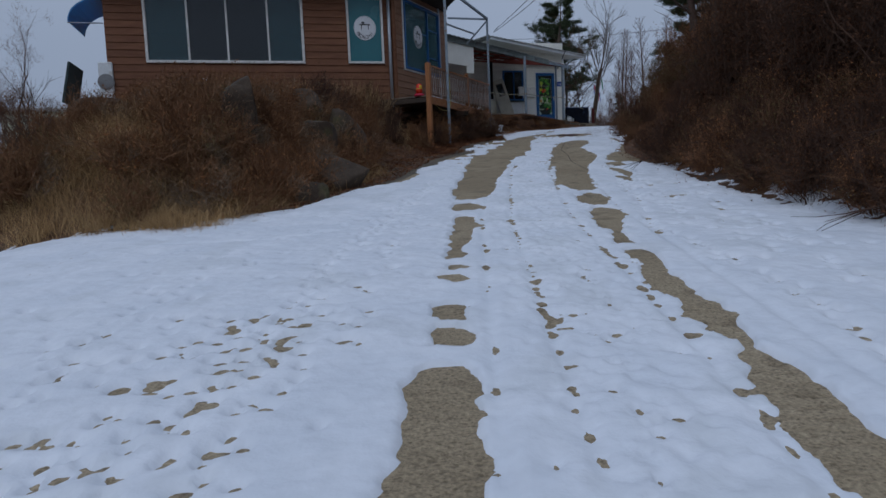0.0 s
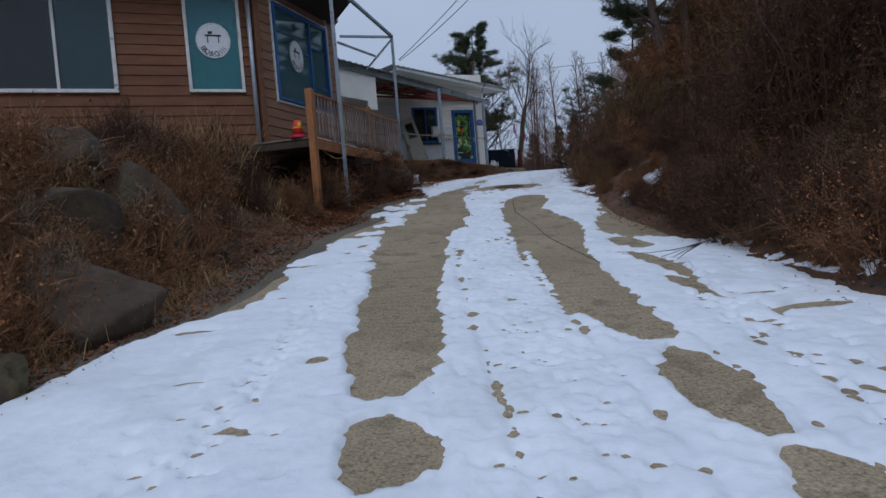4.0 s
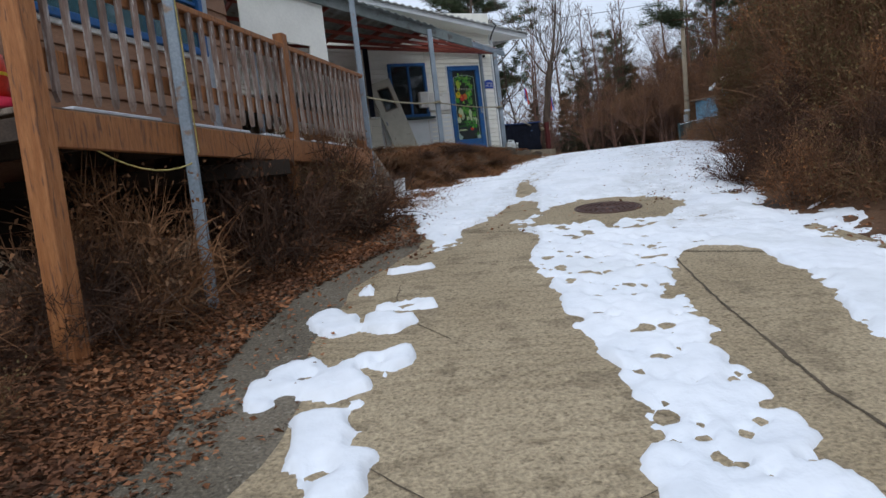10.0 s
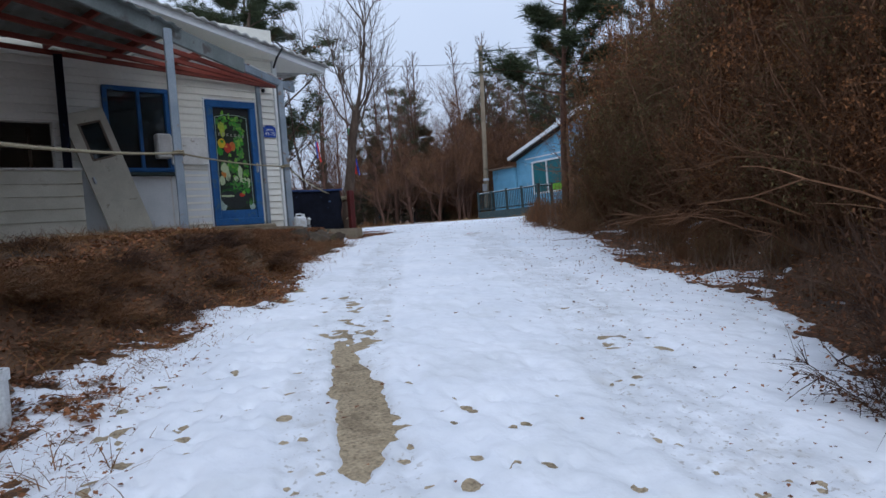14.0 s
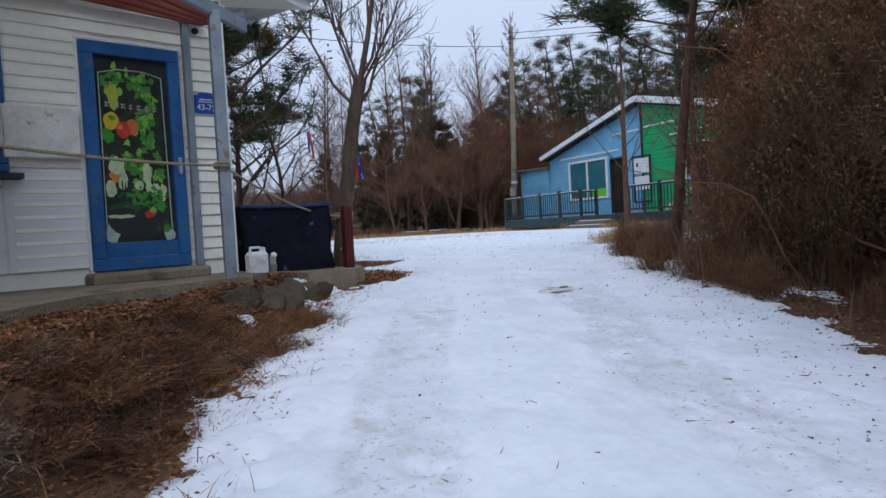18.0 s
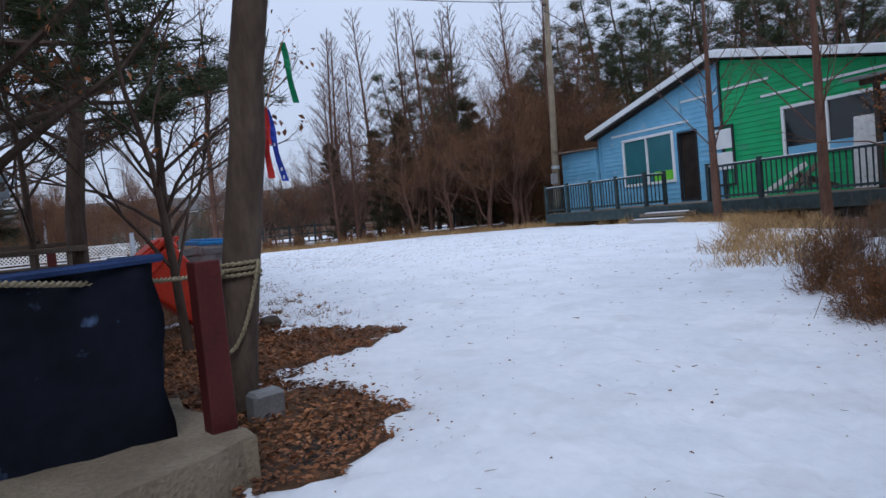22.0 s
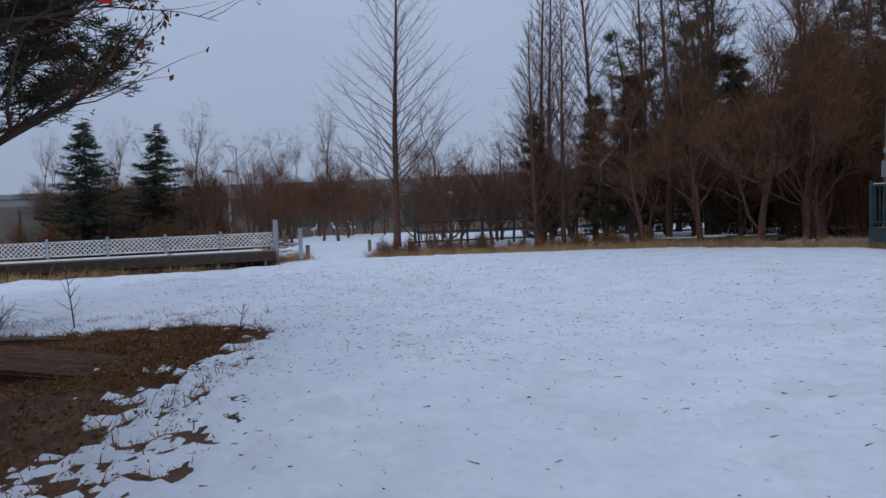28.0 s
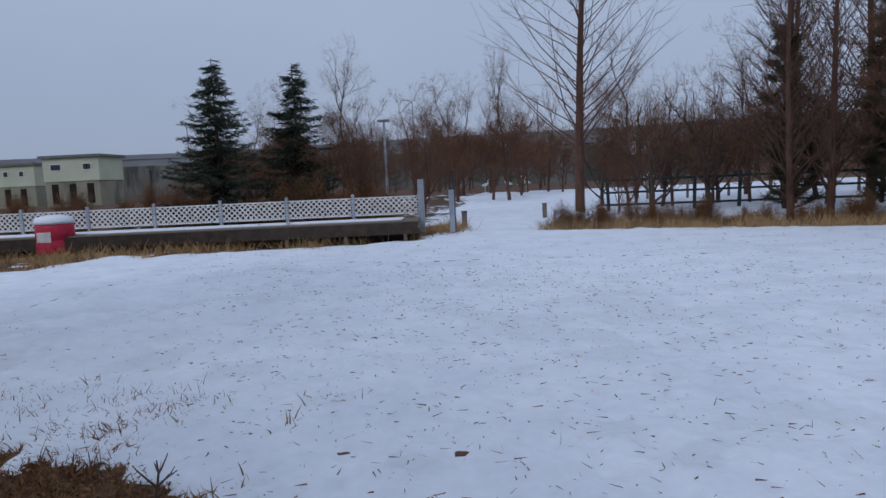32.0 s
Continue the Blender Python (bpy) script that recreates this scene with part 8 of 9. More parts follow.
block("corner_strip", bh, (2.08, -0.05, 6.7), (0.09, 0.05, 4.6), DARKINK, "dark upright strip")
for a, b, lab in ((-4.42, 2.1, ""), (2.1, 9.9, "")):
    za, zb = roof_z(a), roof_z(b)
    g = Geo()
    vs = [Vector((a, -0.42, za)), Vector((b, -0.42, zb)), Vector((b, 7.0, zb)), Vector((a, 7.0, za))]
    g.add(vs + [v + Vector((0, 0, 0.16)) for v in vs], [(3, 2, 1, 0), (4, 5, 6, 7), (0, 1, 5, 4), (1, 2, 6, 5), (2, 3, 7, 6), (3, 0, 4, 7)])
    rf_ = part("roof", g, ROOFSHEET, bh, "pale roof with a white verge")
    bar("verge", rf_, (a, -0.45, za + 0.08), (b, -0.45, zb + 0.08), 0.04, 0.20, CLEANWHITE)
    g = Geo()
    vs = [Vector((a + 0.1, -0.36, za + 0.165)), Vector((b, -0.36, zb + 0.165)), Vector((b, 7.0, zb + 0.165)), Vector((a + 0.1, 7.0, za + 0.165))]
    g.add(vs + [v + Vector((0, 0, 0.05)) for v in vs], [(3, 2, 1, 0), (4, 5, 6, 7), (0, 1, 5, 4), (1, 2, 6, 5), (2, 3, 7, 6), (3, 0, 4, 7)])
    part("roof_snow", g, SNOW, rf_, "thin snow on the roof")
    # near-black strip painting in the shade under the roof overhang
    bar("soffit_board", rf_, (a + 0.2, -0.24, za - 0.06), (b, -0.24, zb - 0.06), 0.34, 0.04, DARKSHADE)
g = Geo()
g.box((2.6, 6.9, 5.8), (13.4, 0.14, 3.2), 0.001)
g.box((-4.08, 3.4, 5.8), (0.14, 6.9, 3.2), 0.001)
g.box((9.43, 3.4, 5.8), (0.14, 6.9, 3.2), 0.001)
part("back_wall", g, SKYBLUE, bh)
part("ceiling", Geo().box((2.6, 3.4, 7.3), (13.3, 6.8, 0.06), 0.001), DARKSHADE, bh)
part("floor", Geo().box((2.6, 3.4, 4.45), (13.3, 6.8, 0.12), 0.001), GREYWOOD, bh)
shed = thing("lean_to", pose(24.75, 51.95, 0, 0, 0, -90), "low sky blue lean-to beside the house", "shed")
sw_ = part("wall", Geo().box((-1.15, 0.9, 5.45), (2.3, 1.8, 3.1), 0.01), SKYBLUE, shed)
cladding(sw_, -2.3, 0.0, 4.05, 6.95, [], 0.165, SKYBLUE, 0.02, tilt=6.0)
part("roof", Geo().box((-1.2, 0.9, 7.04), (2.6, 2.2, 0.08), 0.01, pose(0, 0, 0, 0, 2, 0)), GREYWOOD, shed)
vd = thing("veranda", pose(0, 0, 0), "dark boarded veranda before the painted house", "veranda")
for i in range(24):
    block("floor_board", vd, (22.15 + 0.118 * i, 44.4, 4.52), (0.11, 14.9, 0.035), GREYWOOD)
block("edge_board", vd, (22.06, 44.4, 4.36), (0.05, 14.9, 0.34), DARKWOOD)
for i, (x, z, w) in enumerate(((21.75, 4.28, 1.9), (21.4, 4.12, 2.2))):
    st = block("step", vd, (x, 45.1, z), (0.36, w, 0.10), GREYWOOD, "weathered step with snow")
    block("snow", st, (0, 0, 0.062), (0.30, w * 0.8, 0.025), SNOW, chamfer=0.012)


def picket_fence(a, b, z0, h, label):
    a, b = Vector(a), Vector(b)
    d = b - a
    L = d.length
    f = thing("picket_railing", pose(a.x, a.y, z0, 0, 0, math.degrees(math.atan2(d.y, d.x))), label, "railing", "veranda railings")
    block("top_rail", f, (L / 2, 0, h - 0.03), (L, 0.08, 0.06), DARKWOOD)
    block("snow", f, (L / 2, 0, h + 0.01), (L * 0.98, 0.05, 0.018), SNOW, chamfer=0.008)
    block("bottom_rail", f, (L / 2, 0, 0.12), (L, 0.05, 0.06), DARKWOOD)
    n = int(L / 0.15)
    for i in range(n):
        block("picket", f, ((i + 0.5) * L / n, 0, h / 2), (0.035, 0.03, h - 0.12), DARKWOOD)
    for i in range(int(L / 1.7) + 2):
        block("post", f, (i * L / (int(L / 1.7) + 1), 0, h / 2 + 0.03), (0.11, 0.11, h + 0.1), DARKWOOD)
    return f


picket_fence((22.15, 51.85), (22.15, 46.35), 4.54, 1.0, "dark teal picket railing dusted with snow")
picket_fence((22.15, 46.35), (22.95, 46.35), 4.54, 1.0, "short dark teal railing by the steps")
picket_fence((22.15, 43.8), (22.15, 37.0), 4.54, 0.98, "dark picket railing before the green wall")

# things kept on the veranda before the green wall
vp = thing("leaning_board", pose(24.45, 40.85, 4.54, 0, 0, -90) @ pose(0, 0, 0, -5, 0, 0), "scuffed white cabinet door leaning on the green wall", "panel")
block("board", vp, (0, 0, 0.93), (0.62, 0.05, 1.86), WHITEPAINT, chamfer=0.02)
block("handle", vp, (0.2, -0.04, 1.0), (0.03, 0.04, 0.14), GALV)
for k, (yy, z0, L, tilt, mt, lab) in enumerate(((42.3, 4.95, 1.5, 28, WHITEPAINT, "pale painted board leaning in a heap on the veranda"), (41.9, 4.85, 1.3, 40, GREYWOOD, "grey timber leaning in a heap on the veranda"), (41.5, 4.85, 1.2, -20, DARKBROWN, "dark timber leaning in a heap on the veranda"), (42.0, 4.78, 1.0, 8, WHITEPAINT, "pale painted board leaning in a heap on the veranda"))):
    bd_ = thing("stacked_board", pose(23.3 + 0.1 * k, yy, z0, 0, 0, -90) @ pose(0, 0, 0, 0, -tilt, 0), lab, "board", "boards on the veranda")
    block("plank", bd_, (0, 0, 0), (L, 0.05, 0.14), mt)
    block("batten", bd_, (0.2, -0.04, 0), (0.05, 0.03, 0.3), GREYWOOD)
porch = thing("porch_roof", pose(0, 0, 0), "small brown timber porch over the end of the veranda", "porch")
for yy in (39.3, 37.4):
    block("post", porch, (22.6, yy, 5.75), (0.11, 0.11, 2.42), DARKBROWN)
block("beam", porch, (22.6, 38.4, 6.95), (0.12, 2.5, 0.14), DARKBROWN)
block("roof", porch, (23.4, 38.4, 7.10), (2.3, 2.9, 0.08), ROOFDARK, turn=pose(0, 0, 0, 0, -4, 0))

# utility pole and its wires
pole = thing("utility_pole", pose(22.92, 52.3, at(22.92, 52.3), 0, 2.1, 0), "tall weathered concrete utility pole", "utility pole")
part("shaft", Geo().tube([(0, 0, -0.3), (0, 0, 9.9)], [0.155, 0.10], 12), PLINTH, pole, "", None, True)
for i in range(4):
    part("insulator", Geo().lathe([(0.03, 0), (0.05, 0.03), (0.03, 0.07), (0.045, 0.1)], 10, Matrix.Translation((-0.14, -0.02, 9.6 - 0.28 * i)) @ pose(0, 0, 0, 90)), BLACK, pole)
block("meter_box", pole, (-0.16, -0.1, 1.9), (0.2, 0.18, 0.4), GREYPLASTIC)
part("collar", Geo().lathe([(0.165, 2.3), (0.165, 2.42)], 12), GALV, pole)
for a, b, d in (((22.8, 52.3, 12.9), (-8, 40, 10.5), 0.9), ((22.9, 52.2, 13.5), (45, 30, 14.5), 0.8), ((22.9, 52.2, 13.2), (45, 29, 14.0), 0.8), ((22.9, 52.2, 12.6), (26, 49, 9.3), 0.1)):
    single("cable", Geo().tube(sag(a, b, d, 24), 0.014, 5), BLACK, Matrix.Identity(4), "black overhead wire from the pole", "cable", "overhead cables")

# ---- bins, ribbons, small things along the walk ----
def wheelie_bin(m, body, lid, label, open_lid=0.0):
    b = thing("wheelie_bin", m, label, "bin", "wheelie bins")
    g = Geo()
    lo, hi = (0.19, 0.20), (0.24, 0.27)
    rings = []
    for z, (hx, hy) in ((0.03, lo), (0.78, hi), (0.80, (0.265, 0.295)), (0.88, (0.265, 0.295)), (0.88, (0.235, 0.26)), (0.15, (0.17, 0.18))):
        ring = []
        for sx, sy in ((1, 1), (-1, 1), (-1, -1), (1, -1)):
            for k in range(4):
                a = math.atan2(sy, sx) - math.pi / 4 + math.pi / 2 * k / 3
                ring.append((sx * (hx - 0.04) + 0.04 * math.cos(a), sy * (hy - 0.04) + 0.04 * math.sin(a), z))
        rings.append(ring)
    n = 16
    g.add([p for r in rings for p in r], [(i * n + k, i * n + (k + 1) % n, (i + 1) * n + (k + 1) % n, (i + 1) * n + k) for i in range(len(rings) - 1) for k in range(n)] + [tuple(range(n))[::-1], tuple(range(5 * n, 6 * n))])
    part("body", g, body, b)
    lg = Geo().box((0, 0.28, 0.03), (0.50, 0.58, 0.05), 0.02)
    lg.box((0, 0.28, 0.065), (0.36, 0.44, 0.03), 0.014)
    part("lid", lg, lid, b, "", Matrix.Translation((0, -0.28, 0.885)) @ pose(0, 0, 0, open_lid))
    part("axle", Geo().tube([(-0.26, -0.18, 0.10), (0.26, -0.18, 0.10)], 0.012, 6), BLACK, b)
    for s in (-1, 1):
        w = part("wheel", Geo().lathe([(0.06, -0.03), (0.105, -0.028), (0.115, -0.012), (0.115, 0.012), (0.105, 0.028), (0.06, 0.03)], 20, Matrix.Translation((s * 0.27, -0.18, 0.115)) @ pose(0, 0, 0, 0, 90, 0)), BLACK, b, "black rubber wheel", None, True)
        part("hub", Geo().lathe([(0.055, -0.034), (0.05, 0.034)], 14, Matrix.Translation((s * 0.27, -0.18, 0.115)) @ pose(0, 0, 0, 0, 90, 0)), GREYPLASTIC, w)
    part("handle", Geo().tube([(-0.2, -0.30, 0.84), (-0.2, -0.36, 0.85), (0.2, -0.36, 0.85), (0.2, -0.30, 0.84)], 0.015, 6), body, b)
    return b


wheelie_bin(pose(8.07, 38.05, at(8.1, 38.05) - 0.02, -3, 3, 15) @ Matrix.Diagonal((0.85, 0.85, 1, 1)), GREYPLASTIC, BLUEPLASTIC, "grey wheelie bin with a blue lid among leaves", 4)
wheelie_bin(pose(8.0, 37.63, at(7.9, 37.62) + 0.14) @ pose(0, 0, 0, 0, 0, 100) @ pose(0, 0, 0, -42, 0, 0), REDPLASTIC, REDPLASTIC, "red wheelie bin tipped back against the saplings", 6)


def ribbon(x, y, z, L, w, material, turn, lean, label):
    g = Geo()
    n = 8
    pts = [(lean * L * (i / n), 0.03 * math.sin(i * 0.9), -L * i / n) for i in range(n + 1)]
    vs = [(px + s * w / 2, py + 0.012 * s * math.sin(i), pz) for i, (px, py, pz) in enumerate(pts) for s in (-1, 1)]
    vs += [(a, b + 0.003, c) for a, b, c in vs]
    k = 2 * (n + 1)
    fs = []
    for i in range(n):
        q = (2 * i, 2 * i + 1, 2 * i + 3, 2 * i + 2)
        fs += [q, tuple(k + j for j in q[::-1]), (2 * i, 2 * i + 2, k + 2 * i + 2, k + 2 * i), (2 * i + 1, k + 2 * i + 1, k + 2 * i + 3, 2 * i + 3)]
    ob = single("ribbon", g.add(vs, fs), material, pose(x, y, z, 0, 0, turn), label, "ribbon", "hanging ribbons")
    return ob


ribbon(8.08, 34.0, 5.58, 0.42, 0.036, REDCLOTH, -25, 0.0, "long red lettered ribbon hanging from a branch")
rb = ribbon(8.10, 34.04, 5.58, 0.44, 0.036, BLUECLOTH, -25, 0.16, "long blue lettered ribbon hanging from a branch")
for i in range(5):
    part("writing", Geo().box((0.035 + 0.009 * i, -0.02, -0.22 - 0.05 * i), (0.010, 0.004, 0.020), 0.002), FROST, rb)
ribbon(8.65, 35.75, 6.46, 0.52, 0.05, GREENCLOTH, -25, 0.12, "green ribbon hanging over the yard")
ribbon(9.30, 40.2, 6.78, 0.62, 0.05, REDCLOTH, -20, 0.12, "small red ribbon on a line")
ribbon(9.27, 40.2, 6.78, 0.5, 0.045, BLUECLOTH, -20, 0.02, "small dark blue ribbon on a line")
single("cord", Geo().tube([(7.98, 33.92, 5.57), (8.08, 34.0, 5.59), (8.10, 34.04, 5.59), (8.4, 35.0, 6.05), (8.65, 35.75, 6.47), (9.30, 40.2, 6.79), (7.4, 42, 7.6)], 0.006, 5), VINE, Matrix.Identity(4), "thin line holding coloured ribbons between trees", "cord")

mh = thing("manhole_cover", pose(4.04, 21.19, at(4.04, 21.19) + 0.018, 7.6, 0, 0), "rusty cast iron manhole cover with raised blocks", "manhole cover")
part("plate", Geo().lathe([(0.31, -0.04), (0.31, 0.004), (0.295, 0.008), (0.29, 0.002), (0.10, 0.002), (0.095, 0.010), (0.085, 0.010), (0.08, 0.003)], 48), IRON, mh, "", None, True)
part("ring", Geo().lathe([(0.345, -0.04), (0.345, 0.004), (0.335, 0.008), (0.32, 0.006), (0.315, -0.02)], 48), IRON, mh)
for r, n, w, h in ((0.255, 22, 0.045, 0.045), (0.20, 17, 0.045, 0.035), (0.145, 12, 0.045, 0.035)):
    for i in range(n):
        a = 360 / n * (i + 0.5 * (r == 0.2))
        block("stud", mh, (r * math.cos(radians(a)), r * math.sin(radians(a)), 0.006), (h, w, 0.012), IRON, turn=pose(0, 0, 0, 0, 0, a), chamfer=0.004)
rs3 = random.Random(9)
news = thing("newspaper", pose(9.0, 30.8, at(9.0, 30.8) + 0.055, 0, 0, -25), "folded damp newspaper lying on the snow", "newspaper")
g = Geo()
vs = [(x, y, 0.008 + 0.014 * math.sin(7 * x + 3 * y)) for y in (-0.10, 0, 0.10) for x in (-0.21, -0.1, 0, 0.1, 0.21)]
g.add(vs + [(a, b, c - 0.012) for a, b, c in vs], [(j * 5 + i, j * 5 + i + 1, j * 5 + i + 6, j * 5 + i + 5) for j in range(2) for i in range(4)] + [(15 + i, i, i + 1, 16 + i) for i in range(4)] + [(10 + i, 25 + i, 26 + i, 11 + i) for i in range(4)])
part("sheet", g, PAPER, news)
block("picture", news, (0.12, 0.03, 0.026), (0.09, 0.07, 0.003), DARKINK, chamfer=0.001, turn=pose(0, 0, 0, 0, -3, 0))
block("headline", news, (-0.02, 0.05, 0.024), (0.10, 0.03, 0.003), REDCLOTH, chamfer=0.001)
plk = thing("ramp_board", pose(7.32, 43.02, at(7.32, 43.02), 0, 6.5, -9), "weathered dark brown ramp board lying in the dead grass", "ramp")
block("plank", plk, (0, 0.16, 0.13), (1.95, 0.40, 0.03), RAMPWOOD)
block("plank", plk, (0, 0.57, 0.13), (1.95, 0.40, 0.03), RAMPWOOD)
block("side_board", plk, (-0.05, -0.05, 0.045), (1.85, 0.03, 0.15), DARKRED, "dark red-brown side board")
tf = thing("timber_frame", pose(5.9, 45.03, at(5.9, 45.03), 0, 0, 8), "dark red-brown timber frame standing in the turf", "frame")
block("post", tf, (0, 0, 0.50), (0.16, 0.14, 1.04), DARKRED)
block("post", tf, (-1.9, 0, 0.50), (0.16, 0.14, 1.04), DARKRED)
block("beam", tf, (-0.9, 0, 1.04), (2.5, 0.30, 0.07), DARKBROWN)
block("beam", tf, (-0.9, 0, 0.10), (2.0, 0.10, 0.10), DARKBROWN)
stk = thing("fallen_branch", pose(6.5, 45.1, at(6.5, 45.1) + 0.03, 0, 0, -6), "pale bare branch lying in the turf", "branch")
part("wood", Geo().tube([(-0.35, 0, 0.01), (-0.1, 0.02, 0.03), (0.2, -0.01, 0.02), (0.42, 0.02, 0.0)], [0.02, 0.028, 0.024, 0.012], 7), GREYWOOD, stk, "", None, True)
rgw = random.Random(17)
for x, y, hgt in ((6.76, 45.76, 0.95), (8.9, 44.9, 0.35), (7.9, 38.7, 1.0), (8.35, 39.6, 0.8)):
    g = Geo()
    pts, dd = limb(g, rgw, (0, 0, -0.05), (0.05, 0, 1), hgt, 0.011, 0.003, 6, 0.06, 0.03, 5)
    for k in range(9):
        a_ = rgw.uniform(0, 6.28)
        limb(g, rgw, pts[rgw.randint(1, 5)], (math.cos(a_), math.sin(a_), 0.9), hgt * rgw.uniform(0.2, 0.42), 0.005, 0.002, 4, 0.12, 0.05, 4)
    single("sapling", g, BARK, pose(x, y, at(x, y)), "thin leafless sapling standing in the snow", "sapling", "small saplings")
rsw = np.random.RandomState(23)
wn_ = 150
wb_ = np.stack([rsw.normal(0, 0.10, wn_), rsw.normal(0, 0.10, wn_), np.zeros(wn_)], 1)
wd_ = np.stack([rsw.normal(0, 0.5, wn_), rsw.normal(0, 0.4, wn_), np.full(wn_, 1.0)], 1)
reed = new("weeping_shrub", raw_mesh("weeping_shrub", *blades(rsw, wb_, wd_, rsw.uniform(0.6, 1.2, wn_), rsw.uniform(0.002, 0.005, wn_), 0.55), PALETWIG))
reed.matrix_world = pose(5.75, 45.7, at(5.75, 45.7))
tagged(reed, "drooping dry shrub with thin pinkish-brown wands", "shrub")

# the dark railing and frames under the trees beside the yard
rr = thing("garden_railing", pose(4.2, 38.2, at(4.2, 38.2), 0, 0, 22), "dark old wooden railing under the trees", "railing")
block("top_rail", rr, (1.0, 0, 1.0), (3.6, 0.09, 0.07), GREYWOOD)
for i in range(9):
    block("baluster", rr, (-0.6 + 0.4 * i, 0, 0.5), (0.05, 0.05, 1.0), GREYWOOD)
arb = thing("arbour_frame", pose(3.95, 40.9, at(3.95, 40.9) - 0.02, 0, 0, 6), "old steel arbour frame under a pine", "frame")
for x in (0, 1.6):
    block("post", arb, (x, 0, 1.0), (0.07, 0.07, 2.0), DARKRED)
    block("brace", arb, (x + 0.2, 0, 1.7), (0.05, 0.05, 0.7), STEEL, turn=pose(0, 0, 0, 0, 35, 0))
for z in (1.98, 1.75):
    block("beam", arb, (0.8, 0, z), (2.2, 0.08, 0.09), STEEL)

# ---- far side of the yard: deck with lattice, gate, fence ----
ld = thing("lattice_deck", pose(7.4, 58.15, 0, 0, 0, 180 + 9.5), "long low wooden deck with a white lattice screen", "deck")
LL = 19.0
for i in range(7):
    block("floor_board", ld, (LL / 2, -0.05 + 0.19 * i, 4.43), (LL, 0.18, 0.04), GREYWOOD)
block("skirt", ld, (LL / 2, 1.22, 4.30), (LL, 0.05, 0.26), DARKBROWN, "weathered skirt board")
# near-black strip in place of the shadow under the deck's edge
block("shadow_board", ld, (LL / 2, 0.9, 4.05), (LL, 0.05, 0.4), DARKSHADE)
block("snow", ld, (LL / 2, 0.35, 4.462), (LL * 0.96, 0.8, 0.03), SNOW, "thin snow on the deck", chamfer=0.014)
for i in range(15):
    block("leg", ld, (0.3 + 1.3 * i, 1.16, 4.05), (0.08, 0.08, 0.5), GREYWOOD)
lat = Geo()
for s in (-1, 1):
    for i in range(19):
        x = -0.4 + 0.127 * i
        t0, t1 = sorted(((0 - x) / (s * 0.40), (1.5 - x) / (s * 0.40)))
        t0, t1 = max(t0, 0.0), min(t1, 1.0)
        if t1 - t0 < 0.05:
            continue
        a, b = Vector((x + s * 0.4 * t0, 0.006 * s, 0.4 * t0)), Vector((x + s * 0.4 * t1, 0.006 * s, 0.4 * t1))
        lat.box((a + b) / 2, ((b - a).length, 0.008, 0.03), 0.001, (b - a).to_track_quat("X", "Z").to_matrix().to_4x4())
lat.box((0.75, 0, 0.40), (1.5, 0.03, 0.03), 0.003)
lat.box((0.75, 0, 0.0), (1.5, 0.03, 0.03), 0.003)
latm = lat.mesh("lattice", WHITEPAINT)
for i in range(12):
    part("lattice", latm, WHITEPAINT, ld, "", Matrix.Translation((0.05 + 1.56 * i, -0.05, 4.56)))
    block("lattice_post", ld, (1.56 * i, -0.05, 4.75), (0.07, 0.07, 0.62), GALV)
block("end_post", ld, (-0.05, 0.0, 4.72), (0.14, 0.14, 1.25), GALV, "pale grey end post")
block("end_post", ld, (-0.75, 0.6, 4.6), (0.12, 0.12, 0.95), GALV)
wood = thing("driftwood", pose(3.6, 57.75, 4.47, 0, 0, 5), "reddish log lying on the deck", "log")
part("trunk", Geo().tube([(-0.6, 0, 0.07), (-0.2, 0.03, 0.10), (0.3, 0, 0.09), (0.7, 0.02, 0.06)], [0.06, 0.09, 0.08, 0.05], 8), REDBARK, wood, "", None, True)
bar_ = thing("red_drum", pose(-0.33, 55.83, at(-0.33, 55.83), 0, 0, 15) @ Matrix.Diagonal((1.32, 1.32, 1.38, 1)), "red plastic drum topped with snow at the deck", "drum")
part("body", Geo().lathe([(0.26, 0), (0.30, 0.05), (0.30, 0.22), (0.28, 0.25), (0.30, 0.28), (0.29, 0.50), (0.24, 0.54)], 20), PINKRED, bar_, "", None, True)
part("snow_cap", Geo().lathe([(0.30, 0.50), (0.31, 0.54), (0.26, 0.61), (0.1, 0.64)], 18), SNOW, bar_, "lump of snow", None, True)
part("label", Geo().box((-0.05, -0.29, 0.3), (0.22, 0.02, 0.16), 0.004), WHITEPAINT, bar_)
for x, y, h in ((8.2, 60.1, 0.42), (10.25, 63.2, 0.45)):
    p = thing("path_post", pose(x, y, at(x, y)), "short dark wooden post at the path", "post", "path posts")
    block("shaft", p, (0, 0, h / 2 - 0.1), (0.13, 0.13, h + 0.2), GREYWOOD, chamfer=0.012)
    block("cap", p, (0, 0, h + 0.012), (0.15, 0.15, 0.025), DARKWOOD)
tp_ = thing("thin_post", pose(8.2, 58.35, at(8.2, 58.35)), "thin dark steel post by the deck", "post")
block("shaft", tp_, (0, 0, 0.7), (0.05, 0.05, 1.5), DARKWOOD)
block("cap", tp_, (0, 0, 1.47), (0.07, 0.07, 0.03), BLACK)
ff = thing("orchard_fence", pose(12.3, 65.4, 3.98, 0, 0, -3), "dark rail fence along the snowy orchard", "fence")
for i in range(13):
    block("post", ff, (1.35 * i, 0, 0.55), (0.10, 0.10, 1.3), DARKWOOD, turn=pose(0, 0, 0, 0, ((i * 37) % 7 - 3) * 0.8, 0))
